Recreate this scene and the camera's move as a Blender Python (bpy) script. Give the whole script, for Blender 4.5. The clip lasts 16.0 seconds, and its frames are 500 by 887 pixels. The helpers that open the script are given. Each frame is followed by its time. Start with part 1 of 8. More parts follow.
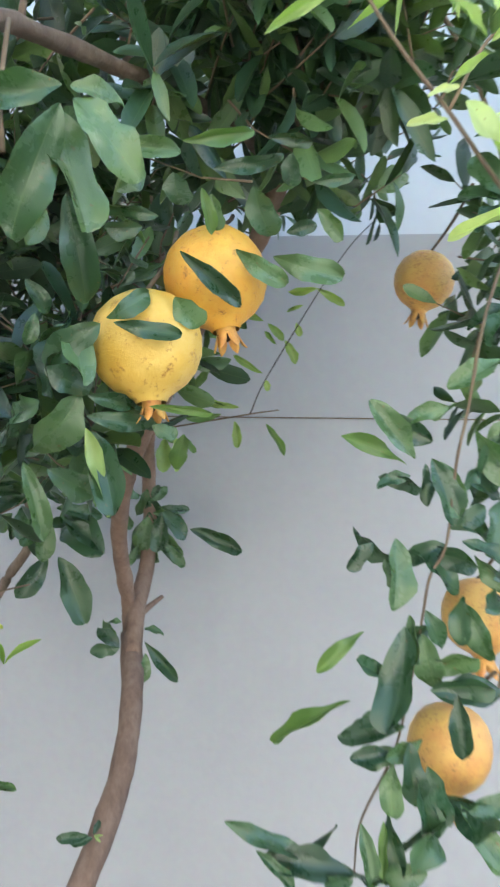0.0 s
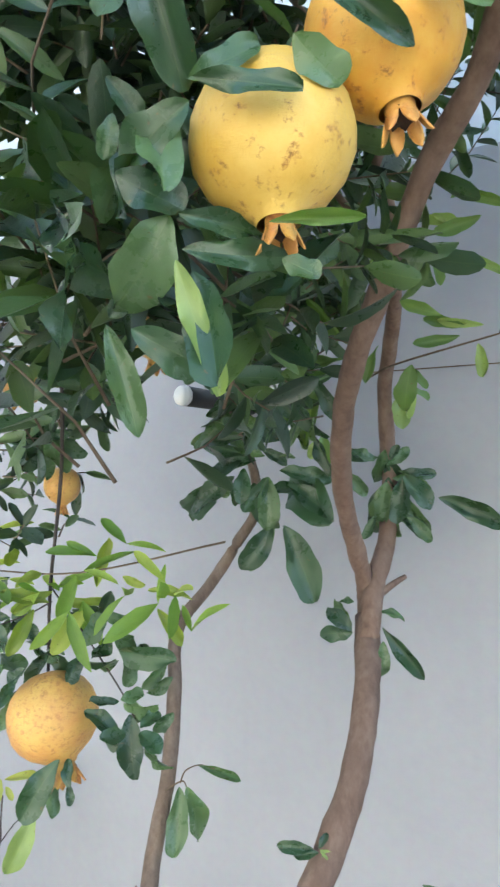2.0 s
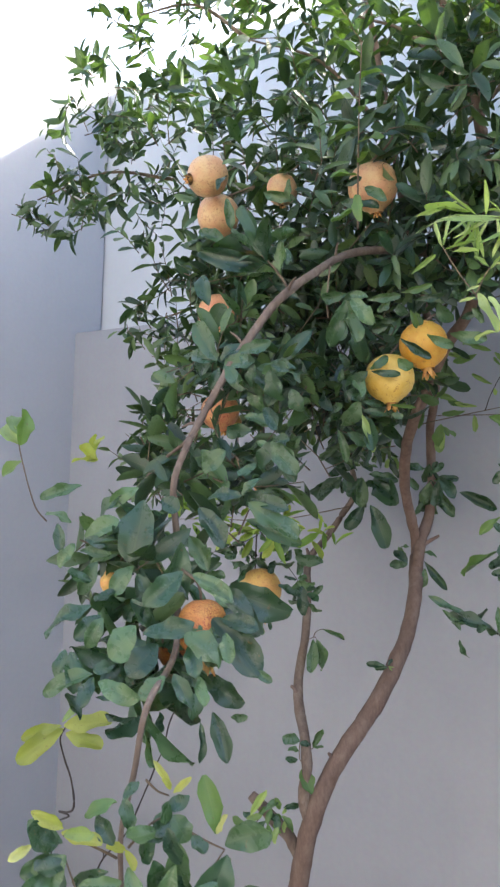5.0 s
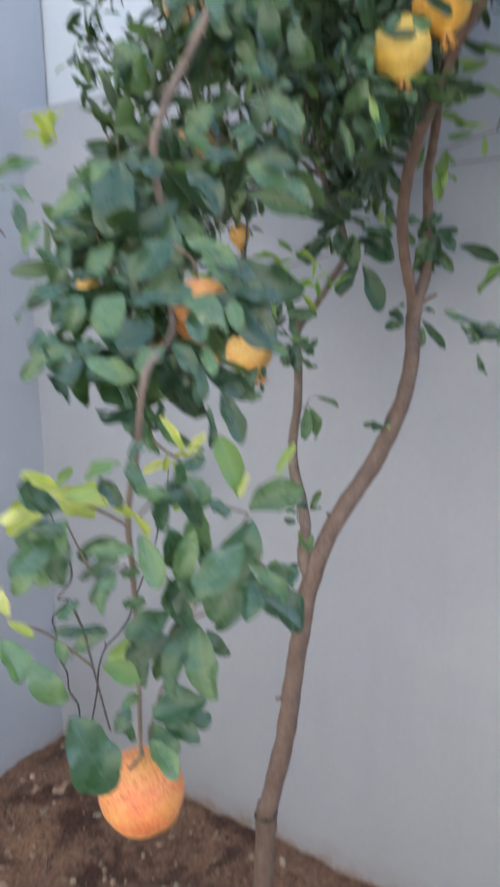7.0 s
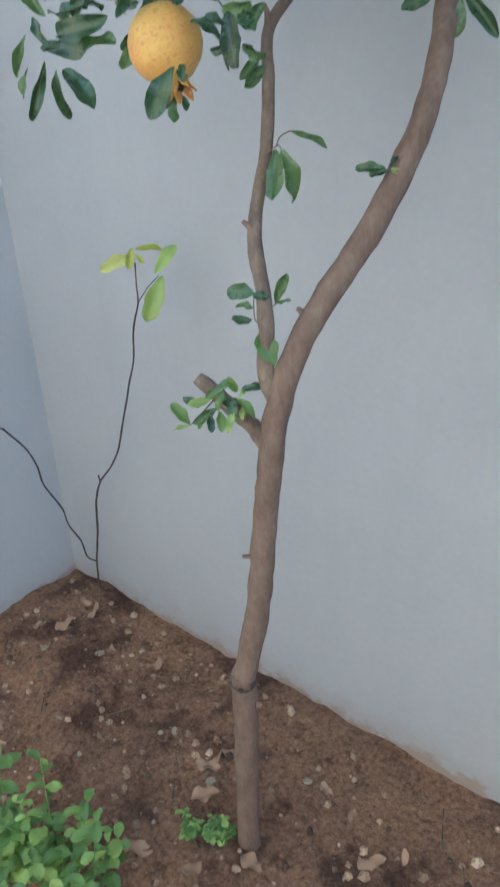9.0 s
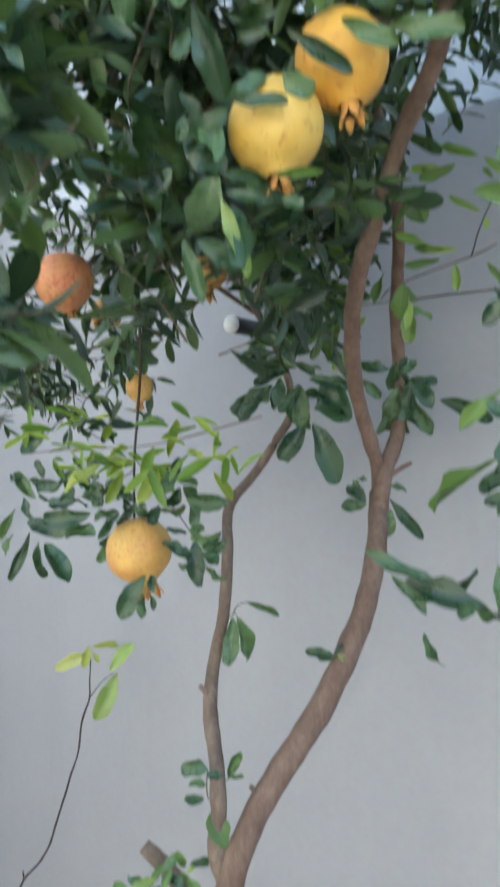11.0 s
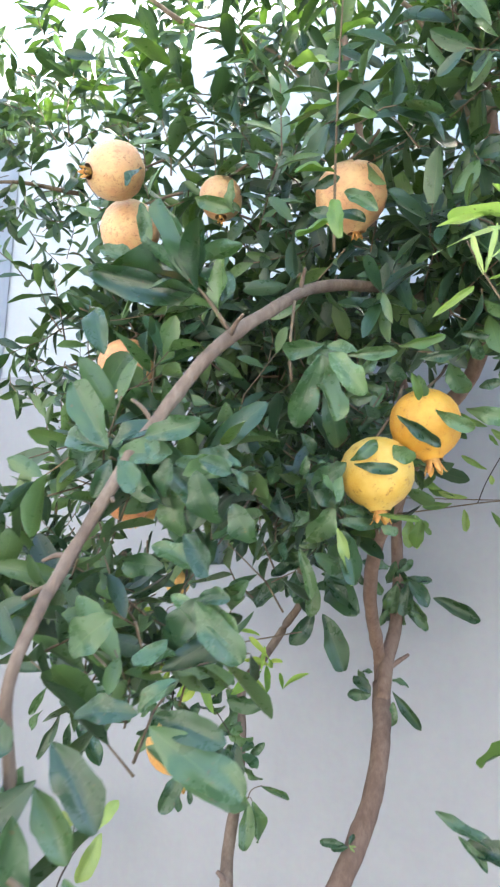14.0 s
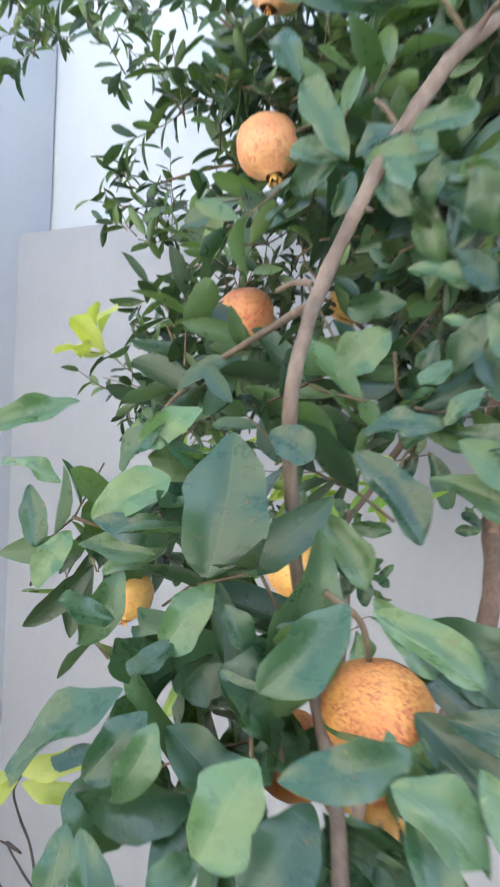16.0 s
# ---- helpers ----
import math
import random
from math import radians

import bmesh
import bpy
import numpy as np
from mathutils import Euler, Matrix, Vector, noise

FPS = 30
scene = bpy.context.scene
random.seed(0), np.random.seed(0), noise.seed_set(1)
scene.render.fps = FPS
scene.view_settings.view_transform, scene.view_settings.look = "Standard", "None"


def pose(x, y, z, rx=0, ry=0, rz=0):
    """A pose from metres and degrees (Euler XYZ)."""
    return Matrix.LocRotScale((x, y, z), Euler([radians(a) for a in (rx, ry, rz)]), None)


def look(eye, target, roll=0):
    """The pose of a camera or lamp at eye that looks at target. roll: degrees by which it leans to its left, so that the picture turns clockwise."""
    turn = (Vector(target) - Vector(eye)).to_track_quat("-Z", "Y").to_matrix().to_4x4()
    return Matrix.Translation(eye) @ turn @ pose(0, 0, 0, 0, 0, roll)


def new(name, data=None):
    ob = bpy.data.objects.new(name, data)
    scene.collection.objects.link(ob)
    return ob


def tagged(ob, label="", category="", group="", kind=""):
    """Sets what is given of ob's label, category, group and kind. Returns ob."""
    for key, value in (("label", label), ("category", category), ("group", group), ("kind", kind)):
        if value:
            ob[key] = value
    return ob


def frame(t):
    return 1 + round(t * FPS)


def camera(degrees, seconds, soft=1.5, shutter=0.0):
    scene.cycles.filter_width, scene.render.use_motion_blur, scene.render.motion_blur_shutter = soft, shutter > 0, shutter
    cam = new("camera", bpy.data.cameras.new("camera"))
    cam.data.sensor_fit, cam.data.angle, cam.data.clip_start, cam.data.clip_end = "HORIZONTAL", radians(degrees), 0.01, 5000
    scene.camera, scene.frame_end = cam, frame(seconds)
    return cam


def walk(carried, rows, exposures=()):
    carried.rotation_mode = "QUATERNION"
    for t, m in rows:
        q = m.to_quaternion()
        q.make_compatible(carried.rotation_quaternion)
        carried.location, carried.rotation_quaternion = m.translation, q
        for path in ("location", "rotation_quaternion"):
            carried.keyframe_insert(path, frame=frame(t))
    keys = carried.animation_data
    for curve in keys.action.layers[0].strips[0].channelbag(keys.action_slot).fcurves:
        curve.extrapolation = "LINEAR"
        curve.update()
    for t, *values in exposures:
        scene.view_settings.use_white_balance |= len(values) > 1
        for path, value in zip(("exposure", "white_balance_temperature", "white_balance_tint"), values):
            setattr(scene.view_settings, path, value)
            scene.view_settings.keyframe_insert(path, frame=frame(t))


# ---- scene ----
cam = camera(39.8, 16.0, 2.2, 0.4)
PATH = [
    (0, (0.106, 0.232, 2.213), (-0.181, 2.211, 2.262), 1.8),
    (0.5, (0.118, 0.337, 2.223), (-0.384, 2.27, 2.321), 2.8),
    (1, (0.11, 0.409, 2.226), (-0.601, 2.272, 2.382), 1.7),
    (1.5, (0.133, 0.418, 2.194), (-0.757, 2.2, 2.375), 0.8),
    (2, (0.121, 0.421, 2.144), (-0.92, 2.129, 2.186), 0.4),
    (2.5, (0.127, 0.365, 2.156), (-0.957, 2.043, 2.252), 0.6),
    (3, (0.221, 0.107, 2.146), (-0.747, 1.857, 2.162), 0.1),
    (3.5, (0.317, -0.145, 2.146), (-0.684, 1.586, 2.091), 1.1),
    (4, (0.438, -0.246, 2.155), (-0.739, 1.372, 2.149), 2.9),
    (4.2, (0.473, -0.27, 2.151), (-0.727, 1.33, 2.14), 2.2),
    (6.3, (0.352, -0.34, 2.162), (-0.748, 1.33, 2.313), 2.5),
    (6.5, (0.36, -0.335, 2.144), (-0.744, 1.331, 2.223), 2.7),
    (7, (0.344, -0.255, 1.963), (-0.734, 1.38, 1.562), -0.6),
    (7.3, (0.355, -0.145, 1.904), (-0.702, 1.455, 1.336), -1.6),
    (7.5, (0.36, -0.077, 1.868), (-0.739, 1.481, 1.265), -3.1),
    (8, (0.331, 0.121, 1.774), (-0.805, 1.564, 0.982), -3.1),
    (8.2, (0.3, 0.174, 1.734), (-0.867, 1.508, 0.806), -2.4),
    (10.3, (0.272, 0.236, 1.937), (-0.912, 1.793, 1.524), -2.2),
    (10.5, (0.275, 0.236, 1.969), (-0.9, 1.824, 1.654), -1.0),
    (11, (0.277, 0.223, 2.057), (-0.888, 1.846, 1.984), -0.3),
    (11.5, (0.306, 0.177, 2.156), (-0.865, 1.791, 2.307), 0.6),
    (12, (0.323, 0.165, 2.186), (-0.866, 1.766, 2.342), 1.5),
    (12.5, (0.314, 0.16, 2.193), (-0.949, 1.705, 2.325), 2.3),
    (13, (0.293, 0.117, 2.225), (-0.988, 1.634, 2.467), 3.6),
    (13.5, (0.261, 0.072, 2.247), (-0.865, 1.709, 2.478), 3.7),
    (14, (0.215, -0.007, 2.242), (-0.787, 1.713, 2.441), 3.0),
    (14.5, (0.177, -0.08, 2.207), (-0.76, 1.683, 2.335), 3.5),
    (15, (0.143, -0.131, 2.159), (-0.814, 1.624, 2.215), 5.6),
    (15.5, (0.115, -0.121, 2.13), (-0.88, 1.614, 2.129), 5.4),
    (16, (0.032, -0.026, 2.113), (-0.992, 1.689, 2.012), 3.0),
]
EXPOSURES = [(t, s + 2.48, k + 240, m - 4) for t, s, k, m in ((0.0, 0.70, 6050, 3), (1.5, 0.78, 6060, 4), (2.5, 0.85, 5930, 3), (3.2, 0.83, 5900, 4), (4.2, 0.42, 6000, 10), (6.3, -0.32, 6150, 13), (6.6, -0.18, 6150, 13), (7.2, 0.35, 5850, 5), (8.2, 0.37, 5680, 0), (10.3, 0.28, 5950, 1), (12.0, 0.84, 6000, 4), (13.0, 0.88, 6000, 6), (15.0, 0.79, 6080, 8), (15.5, 0.82, 6130, 9), (16.0, 0.71, 6150, 7))]
walk(cam, [(t, look(eye, target, roll)) for t, eye, target, roll in PATH], EXPOSURES)

# ---- daylight: hazy sky, sun standing behind the back wall ----
SUN_EL, SUN_AZ = radians(41), radians(16)
world = bpy.data.worlds.new("sky")
scene.world = world
world.use_nodes = True
wn, wl = world.node_tree.nodes, world.node_tree.links
sky = wn.new("ShaderNodeTexSky")
sky.sky_type = "NISHITA"
sky.sun_disc = False
sky.sun_elevation, sky.sun_rotation = SUN_EL, SUN_AZ
sky.air_density, sky.dust_density, sky.ozone_density = 1.0, 6.0, 1.0
wn["Background"].inputs["Strength"].default_value = 0.15
wl.new(sky.outputs["Color"], wn["Background"].inputs["Color"])
sun = new("sun", bpy.data.lights.new("sun", "SUN"))
sun.data.energy, sun.data.angle, sun.data.color = 4.0, radians(1.5), (1.0, 0.95, 0.86)
sd = Vector((math.sin(SUN_AZ) * math.cos(SUN_EL), math.cos(SUN_AZ) * math.cos(SUN_EL), math.sin(SUN_EL)))
sun.matrix_world = look(sd * 20, (0, 0, 0))


# ---- materials ----
def material(name, rough=0.7):
    m = bpy.data.materials.new(name)
    m.use_nodes = True
    n, l = m.node_tree.nodes, m.node_tree.links
    b = n["Principled BSDF"]
    b.inputs["Roughness"].default_value = rough
    return m, n, l, b


def ramp(n, stops):
    r = n.new("ShaderNodeValToRGB")
    els = r.color_ramp.elements
    while len(els) < len(stops):
        els.new(0.5)
    for e, (p, c) in zip(els, stops):
        e.position, e.color = p, (*c, 1)
    return r


def noise_node(n, l, coord, scale, detail=4, rough=0.55):
    t = n.new("ShaderNodeTexNoise")
    t.inputs["Scale"].default_value, t.inputs["Detail"].default_value, t.inputs["Roughness"].default_value = scale, detail, rough
    l.new(coord, t.inputs["Vector"])
    return t


def mix_rgb(n, l, fac, a, b, kind="MIX"):
    x = n.new("ShaderNodeMix")
    x.data_type, x.blend_type = "RGBA", kind
    for sock, v in ((x.inputs[0], fac), (x.inputs[6], a), (x.inputs[7], b)):
        if isinstance(v, bpy.types.NodeSocket):
            l.new(v, sock)
        else:
            sock.default_value = v if isinstance(v, float) else (*v, 1)
    return x.outputs[2]


def bump(n, l, b, height, strength, distance):
    k = n.new("ShaderNodeBump")
    k.inputs["Strength"].default_value, k.inputs["Distance"].default_value = strength, distance
    l.new(height, k.inputs["Height"])
    l.new(k.outputs[0], b.inputs["Normal"])


def plaster(name, light, dark, dirt):
    m, n, l, b = material(name, 0.75)
    co = n.new("ShaderNodeTexCoord").outputs["Object"]
    big = noise_node(n, l, co, 1.6, 5, 0.6)
    fine = noise_node(n, l, co, 60, 4)
    r = ramp(n, [(0.3, dark), (0.7, light)])
    l.new(big.outputs[0], r.inputs[0])
    c = mix_rgb(n, l, 0.12, r.outputs[0], fine.outputs[1], "SOFT_LIGHT")
    # splashed soil along the foot of the wall, with a ragged upper edge
    sep = n.new("ShaderNodeSeparateXYZ")
    l.new(co, sep.inputs[0])
    rag = noise_node(n, l, co, 9, 6, 0.7)
    add = n.new("ShaderNodeMath")
    add.operation = "MULTIPLY_ADD"
    l.new(rag.outputs[0], add.inputs[0])
    add.inputs[1].default_value = -0.22
    l.new(sep.outputs[2], add.inputs[2])
    edge = ramp(n, [(0.0, (0.7, 0.7, 0.7)), (0.022, (0.22, 0.22, 0.22)), (0.10, (0, 0, 0))])
    l.new(add.outputs[0], edge.inputs[0])
    c = mix_rgb(n, l, edge.outputs[0], c, dirt)
    # faint streaks running down
    mp = n.new("ShaderNodeMapping")
    mp.inputs["Scale"].default_value = (14, 14, 0.7)
    l.new(co, mp.inputs[0])
    st = noise_node(n, l, mp.outputs[0], 1.0, 4)
    sr = ramp(n, [(0.52, (0, 0, 0)), (0.8, (0.09, 0.09, 0.09))])
    l.new(st.outputs[0], sr.inputs[0])
    c = mix_rgb(n, l, sr.outputs[0], c, tuple(v * 0.72 for v in dark))
    l.new(c, b.inputs["Base Color"])
    bump(n, l, b, fine.outputs[0], 0.25, 0.002)
    return m


def bark(name, a, b_, c_, scale=1.0):
    m, n, l, b = material(name, 0.85)
    co = n.new("ShaderNodeTexCoord").outputs["Object"]
    mp = n.new("ShaderNodeMapping")
    mp.inputs["Scale"].default_value = (1, 1, 0.42)
    l.new(co, mp.inputs[0])
    fine = noise_node(n, l, mp.outputs[0], 150 * scale, 6, 0.7)
    big = noise_node(n, l, co, 14, 4)
    mid = noise_node(n, l, mp.outputs[0], 38 * scale, 4, 0.6)
    both = n.new("ShaderNodeMath")
    both.operation = "MULTIPLY_ADD"
    l.new(mid.outputs[0], both.inputs[0])
    both.inputs[1].default_value = 0.9
    shift = n.new("ShaderNodeMath")
    shift.operation = "MULTIPLY_ADD"
    l.new(fine.outputs[0], shift.inputs[0])
    shift.inputs[1].default_value, shift.inputs[2].default_value = 0.55, -0.2
    l.new(shift.outputs[0], both.inputs[2])
    r = ramp(n, [(0.34, a), (0.52, b_), (0.72, c_)])
    l.new(both.outputs[0], r.inputs[0])
    c = mix_rgb(n, l, big.outputs[0], r.outputs[0], tuple(v * 0.65 for v in b_), "MIX")
    l.new(c, b.inputs["Base Color"])
    bump(n, l, b, fine.outputs[0], 0.7, 0.003)
    return m


def leaf_material(name, lo, mid, hi, islands, rough=0.36, thin=0.22):
    m, n, l, b = material(name, rough)
    if islands:
        rnd = n.new("ShaderNodeNewGeometry").outputs["Random Per Island"]
    else:
        rnd = n.new("ShaderNodeObjectInfo").outputs["Random"]
    r = ramp(n, [(0.0, lo), (0.5, mid), (0.88, hi), (1.0, tuple(min(1, v * 1.2) for v in hi))])
    l.new(rnd, r.inputs[0])
    uv = n.new("ShaderNodeUVMap")
    uv.uv_map = "UVMap"
    sep = n.new("ShaderNodeSeparateXYZ")
    l.new(uv.outputs[0], sep.inputs[0])

    def math_node(op, a_, b_=0.0):
        k = n.new("ShaderNodeMath")
        k.operation = op
        for s_, v in zip(k.inputs, (a_, b_)):
            if isinstance(v, bpy.types.NodeSocket):
                l.new(v, s_)
            else:
                s_.default_value = v
        return k.outputs[0]

    side = math_node("ABSOLUTE", math_node("SUBTRACT", sep.outputs[0], 0.5))
    rib = ramp(n, [(0.010, (1, 1, 1)), (0.035, (0, 0, 0))])
    l.new(side, rib.inputs[0])
    slant = math_node("SUBTRACT", math_node("MULTIPLY", sep.outputs[1], 11.0), math_node("MULTIPLY", side, 7.0))
    vein = ramp(n, [(0.88, (0, 0, 0)), (0.96, (0.3, 0.3, 0.3)), (1.0, (0, 0, 0))])
    l.new(math_node("FRACT", slant), vein.inputs[0])
    both = math_node("MAXIMUM", rib.outputs[0], vein.outputs[0])
    # patches of lighter and yellower green, set off from leaf to leaf
    co = n.new("ShaderNodeTexCoord").outputs["Object"]
    far = n.new("ShaderNodeVectorMath")
    far.operation = "MULTIPLY_ADD"
    l.new(rnd, far.inputs[0])
    far.inputs[1].default_value = (37, 23, 51) if not islands else (0, 0, 0)
    l.new(co, far.inputs[2])
    blot = noise_node(n, l, far.outputs[0], 90 if islands else 3.2, 5, 0.65)
    br = ramp(n, [(0.34, (0.88, 0.90, 0.92)), (0.55, (1, 1, 1)), (0.78, (1.12, 1.10, 0.98))])
    l.new(blot.outputs[0], br.inputs[0])
    c = mix_rgb(n, l, 1.0, r.outputs[0], br.outputs[0], "MULTIPLY")
    pale = mix_rgb(n, l, 1.0, r.outputs[0], (0.08, 0.09, 0.035), "ADD")
    c = mix_rgb(n, l, math_node("MULTIPLY", both, 0.22), c, pale)
    # scattered brown specks and bites
    speck = noise_node(n, l, far.outputs[0], 700 if islands else 13, 2, 0.5)
    sk = ramp(n, [(0.69, (0, 0, 0)), (0.74, (0.7, 0.7, 0.7))])
    l.new(speck.outputs[0], sk.inputs[0])
    c = mix_rgb(n, l, sk.outputs[0], c, (0.13, 0.085, 0.035))
    l.new(c, b.inputs["Base Color"])
    b.inputs["Specular IOR Level"].default_value = 0.6
    rr = ramp(n, [(0.3, (rough * 0.8,) * 3), (0.7, (min(1, rough * 1.35),) * 3)])
    l.new(blot.outputs[0], rr.inputs[0])
    l.new(rr.outputs[0], b.inputs["Roughness"])
    bump(n, l, b, math_node("SUBTRACT", blot.outputs[0], math_node("MULTIPLY", both, 0.12)), 0.28, 0.003)
    tr = n.new("ShaderNodeBsdfTranslucent")
    lit = mix_rgb(n, l, 1.0, c, (1.0, 1.25, 0.35), "MULTIPLY")
    lit2 = mix_rgb(n, l, 1.0, lit, (0.06, 0.09, 0.0), "ADD")
    l.new(lit2, tr.inputs["Color"])
    mx = n.new("ShaderNodeMixShader")
    mx.inputs[0].default_value = thin
    l.new(b.outputs[0], mx.inputs[1])
    l.new(tr.outputs[0], mx.inputs[2])
    l.new(mx.outputs[0], n["Material Output"].inputs["Surface"])
    return m


def rind(name, base, blush, spot, amount, fleck=24, side=0.0):
    """Fruit skin: patches of blush, flecks, russet scars; each fruit differs."""
    m, n, l, b = material(name, 0.40)
    co = n.new("ShaderNodeTexCoord").outputs["Object"]
    far = n.new("ShaderNodeVectorMath")
    far.operation = "MULTIPLY_ADD"
    l.new(n.new("ShaderNodeObjectInfo").outputs["Random"], far.inputs[0])
    far.inputs[1].default_value = (31, 17, 43)
    l.new(co, far.inputs[2])
    co = far.outputs[0]
    big = noise_node(n, l, co, 2.6, 4, 0.6)
    r = ramp(n, [(0.36, base), (0.64, blush)])
    l.new(big.outputs[0], r.inputs[0])
    fine = noise_node(n, l, co, fleck, 5, 0.7)
    sp = ramp(n, [(0.60 - 0.12 * amount, (0, 0, 0)), (0.67 - 0.10 * amount, (min(1, 0.3 + amount * 0.6),) * 3)])
    l.new(fine.outputs[0], sp.inputs[0])
    patch = ramp(n, [(0.40 - 0.1 * amount, (0, 0, 0)), (0.60, (1, 1, 1))])
    wide = noise_node(n, l, co, 3.7, 3)
    l.new(wide.outputs[0], patch.inputs[0])
    both = n.new("ShaderNodeMath")
    both.operation = "MULTIPLY"
    l.new(sp.outputs[0], both.inputs[0])
    l.new(patch.outputs[0], both.inputs[1])
    c = mix_rgb(n, l, both.outputs[0], r.outputs[0], spot)
    scar = noise_node(n, l, co, 9, 6, 0.75)
    sr = ramp(n, [(0.59, (0, 0, 0)), (0.68, (0.7, 0.7, 0.7))])
    l.new(scar.outputs[0], sr.inputs[0])
    c = mix_rgb(n, l, sr.outputs[0], c, (0.17, 0.08, 0.025))
    l.new(c, b.inputs["Base Color"])
    b.inputs["Specular IOR Level"].default_value = 0.5
    bump(n, l, b, scar.outputs[0], 0.25, 0.02)
    return m


def soil_material():
    m, n, l, b = material("soil", 0.95)
    co = n.new("ShaderNodeTexCoord").outputs["Object"]
    big = noise_node(n, l, co, 4.5, 6, 0.65)
    mid = noise_node(n, l, co, 16, 6, 0.7)
    fine = noise_node(n, l, co, 75, 8, 0.78)
    r = ramp(n, [(0.30, (0.065, 0.034, 0.021)), (0.46, (0.235, 0.126, 0.074)), (0.62, (0.36, 0.215, 0.132)), (0.80, (0.52, 0.39, 0.29))])
    l.new(fine.outputs[0], r.inputs[0])
    damp = ramp(n, [(0.40, (0.34, 0.26, 0.24)), (0.50, (0.85, 0.80, 0.77)), (0.66, (1.18, 1.10, 1.02))])
    l.new(big.outputs[0], damp.inputs[0])
    spots = ramp(n, [(0.32, (0.42, 0.36, 0.32)), (0.44, (1.0, 1.0, 1.0))])
    l.new(mid.outputs[0], spots.inputs[0])
    c = mix_rgb(n, l, 1.0, r.outputs[0], damp.outputs[0], "MULTIPLY")
    c = mix_rgb(n, l, 1.0, c, spots.outputs[0], "MULTIPLY")
    l.new(c, b.inputs["Base Color"])
    add = n.new("ShaderNodeMath")
    l.new(mid.outputs[0], add.inputs[0])
    l.new(fine.outputs[0], add.inputs[1])
    bump(n, l, b, add.outputs[0], 1.0, 0.016)
    return m


def plain(name, colour, rough, vary=0.3, scale=40):
    m, n, l, b = material(name, rough)
    co = n.new("ShaderNodeTexCoord").outputs["Object"]
    t = noise_node(n, l, co, scale, 5)
    c = mix_rgb(n, l, vary, colour, t.outputs[1], "SOFT_LIGHT")
    l.new(c, b.inputs["Base Color"])
    bump(n, l, b, t.outputs[0], 0.2, 0.002)
    return m


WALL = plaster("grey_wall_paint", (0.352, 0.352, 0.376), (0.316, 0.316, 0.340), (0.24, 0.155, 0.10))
# upper wall: pale paint, raised further to stand in for skylight on it
UPPER = plaster("pale_skylit_paint", (0.56, 0.57, 0.59), (0.51, 0.52, 0.54), (0.24, 0.155, 0.10))
SIDE = plaster("side_wall_paint", (0.40, 0.41, 0.44), (0.36, 0.37, 0.40), (0.22, 0.145, 0.095))
UNSEEN_WALL = plaster("unseen_wall_paint", (0.27, 0.265, 0.25), (0.24, 0.235, 0.225), (0.24, 0.155, 0.10))
SOIL = soil_material()
BARK = bark("trunk_bark", (0.115, 0.070, 0.052), (0.182, 0.118, 0.092), (0.265, 0.190, 0.152))
REDBARK = bark("young_bark", (0.11, 0.064, 0.047), (0.215, 0.135, 0.10), (0.31, 0.215, 0.165))
GREYBARK = bark("bough_bark", (0.095, 0.062, 0.047), (0.195, 0.138, 0.106), (0.33, 0.255, 0.205))
TWIG = bark("twig_bark", (0.08, 0.05, 0.03), (0.16, 0.11, 0.07), (0.26, 0.2, 0.13))
DARKTWIG = bark("thin_stem_bark", (0.03, 0.022, 0.02), (0.06, 0.045, 0.04), (0.12, 0.09, 0.08))
LEAF = leaf_material("leaf_green", (0.018, 0.048, 0.025), (0.036, 0.084, 0.040), (0.078, 0.138, 0.056), False, 0.27, 0.15)
MASS = leaf_material("foliage_green", (0.013, 0.035, 0.020), (0.030, 0.070, 0.034), (0.088, 0.145, 0.052), True, 0.30, 0.16)
PALE = leaf_material("pale_narrow_leaf", (0.20, 0.30, 0.09), (0.32, 0.41, 0.15), (0.48, 0.54, 0.26), False, 0.4, 0.34)
SPROUT = leaf_material("sprout_green", (0.17, 0.23, 0.030), (0.27, 0.33, 0.048), (0.40, 0.45, 0.10), False, 0.38, 0.32)
FRESH = leaf_material("fresh_leaf_green", (0.08, 0.15, 0.04), (0.14, 0.23, 0.06), (0.26, 0.34, 0.11), False, 0.38, 0.25)
SPRAY = leaf_material("yellow_green_spray", (0.10, 0.20, 0.035), (0.23, 0.35, 0.06), (0.40, 0.46, 0.09), True, 0.45, 0.35)
YELLOW = leaf_material("yellow_leaf", (0.30, 0.33, 0.07), (0.40, 0.40, 0.10), (0.52, 0.50, 0.20), False, 0.45, 0.35)
WEED = leaf_material("weed_green", (0.09, 0.17, 0.05), (0.16, 0.27, 0.075), (0.29, 0.38, 0.11), True, 0.5, 0.3)
DRY = plain("dry_leaf", (0.29, 0.175, 0.11), 0.85, 0.6, 60)
R_YELLOW = rind("yellow_rind", (0.60, 0.36, 0.055), (0.68, 0.47, 0.12), (0.40, 0.15, 0.02), 0.35, 9)
R_GOLD = rind("golden_rind", (0.60, 0.28, 0.03), (0.66, 0.38, 0.06), (0.46, 0.14, 0.03), 0.45, 9)
R_AMBER = rind("amber_rind", (0.66, 0.41, 0.11), (0.62, 0.31, 0.09), (0.42, 0.17, 0.06), 0.7, 20)
R_ORANGE = rind("pale_orange_rind", (0.60, 0.40, 0.19), (0.58, 0.30, 0.15), (0.40, 0.18, 0.09), 0.7, 18)
R_CORAL = rind("coral_rind", (0.74, 0.37, 0.15), (0.72, 0.26, 0.12), (0.52, 0.10, 0.06), 0.8, 14)
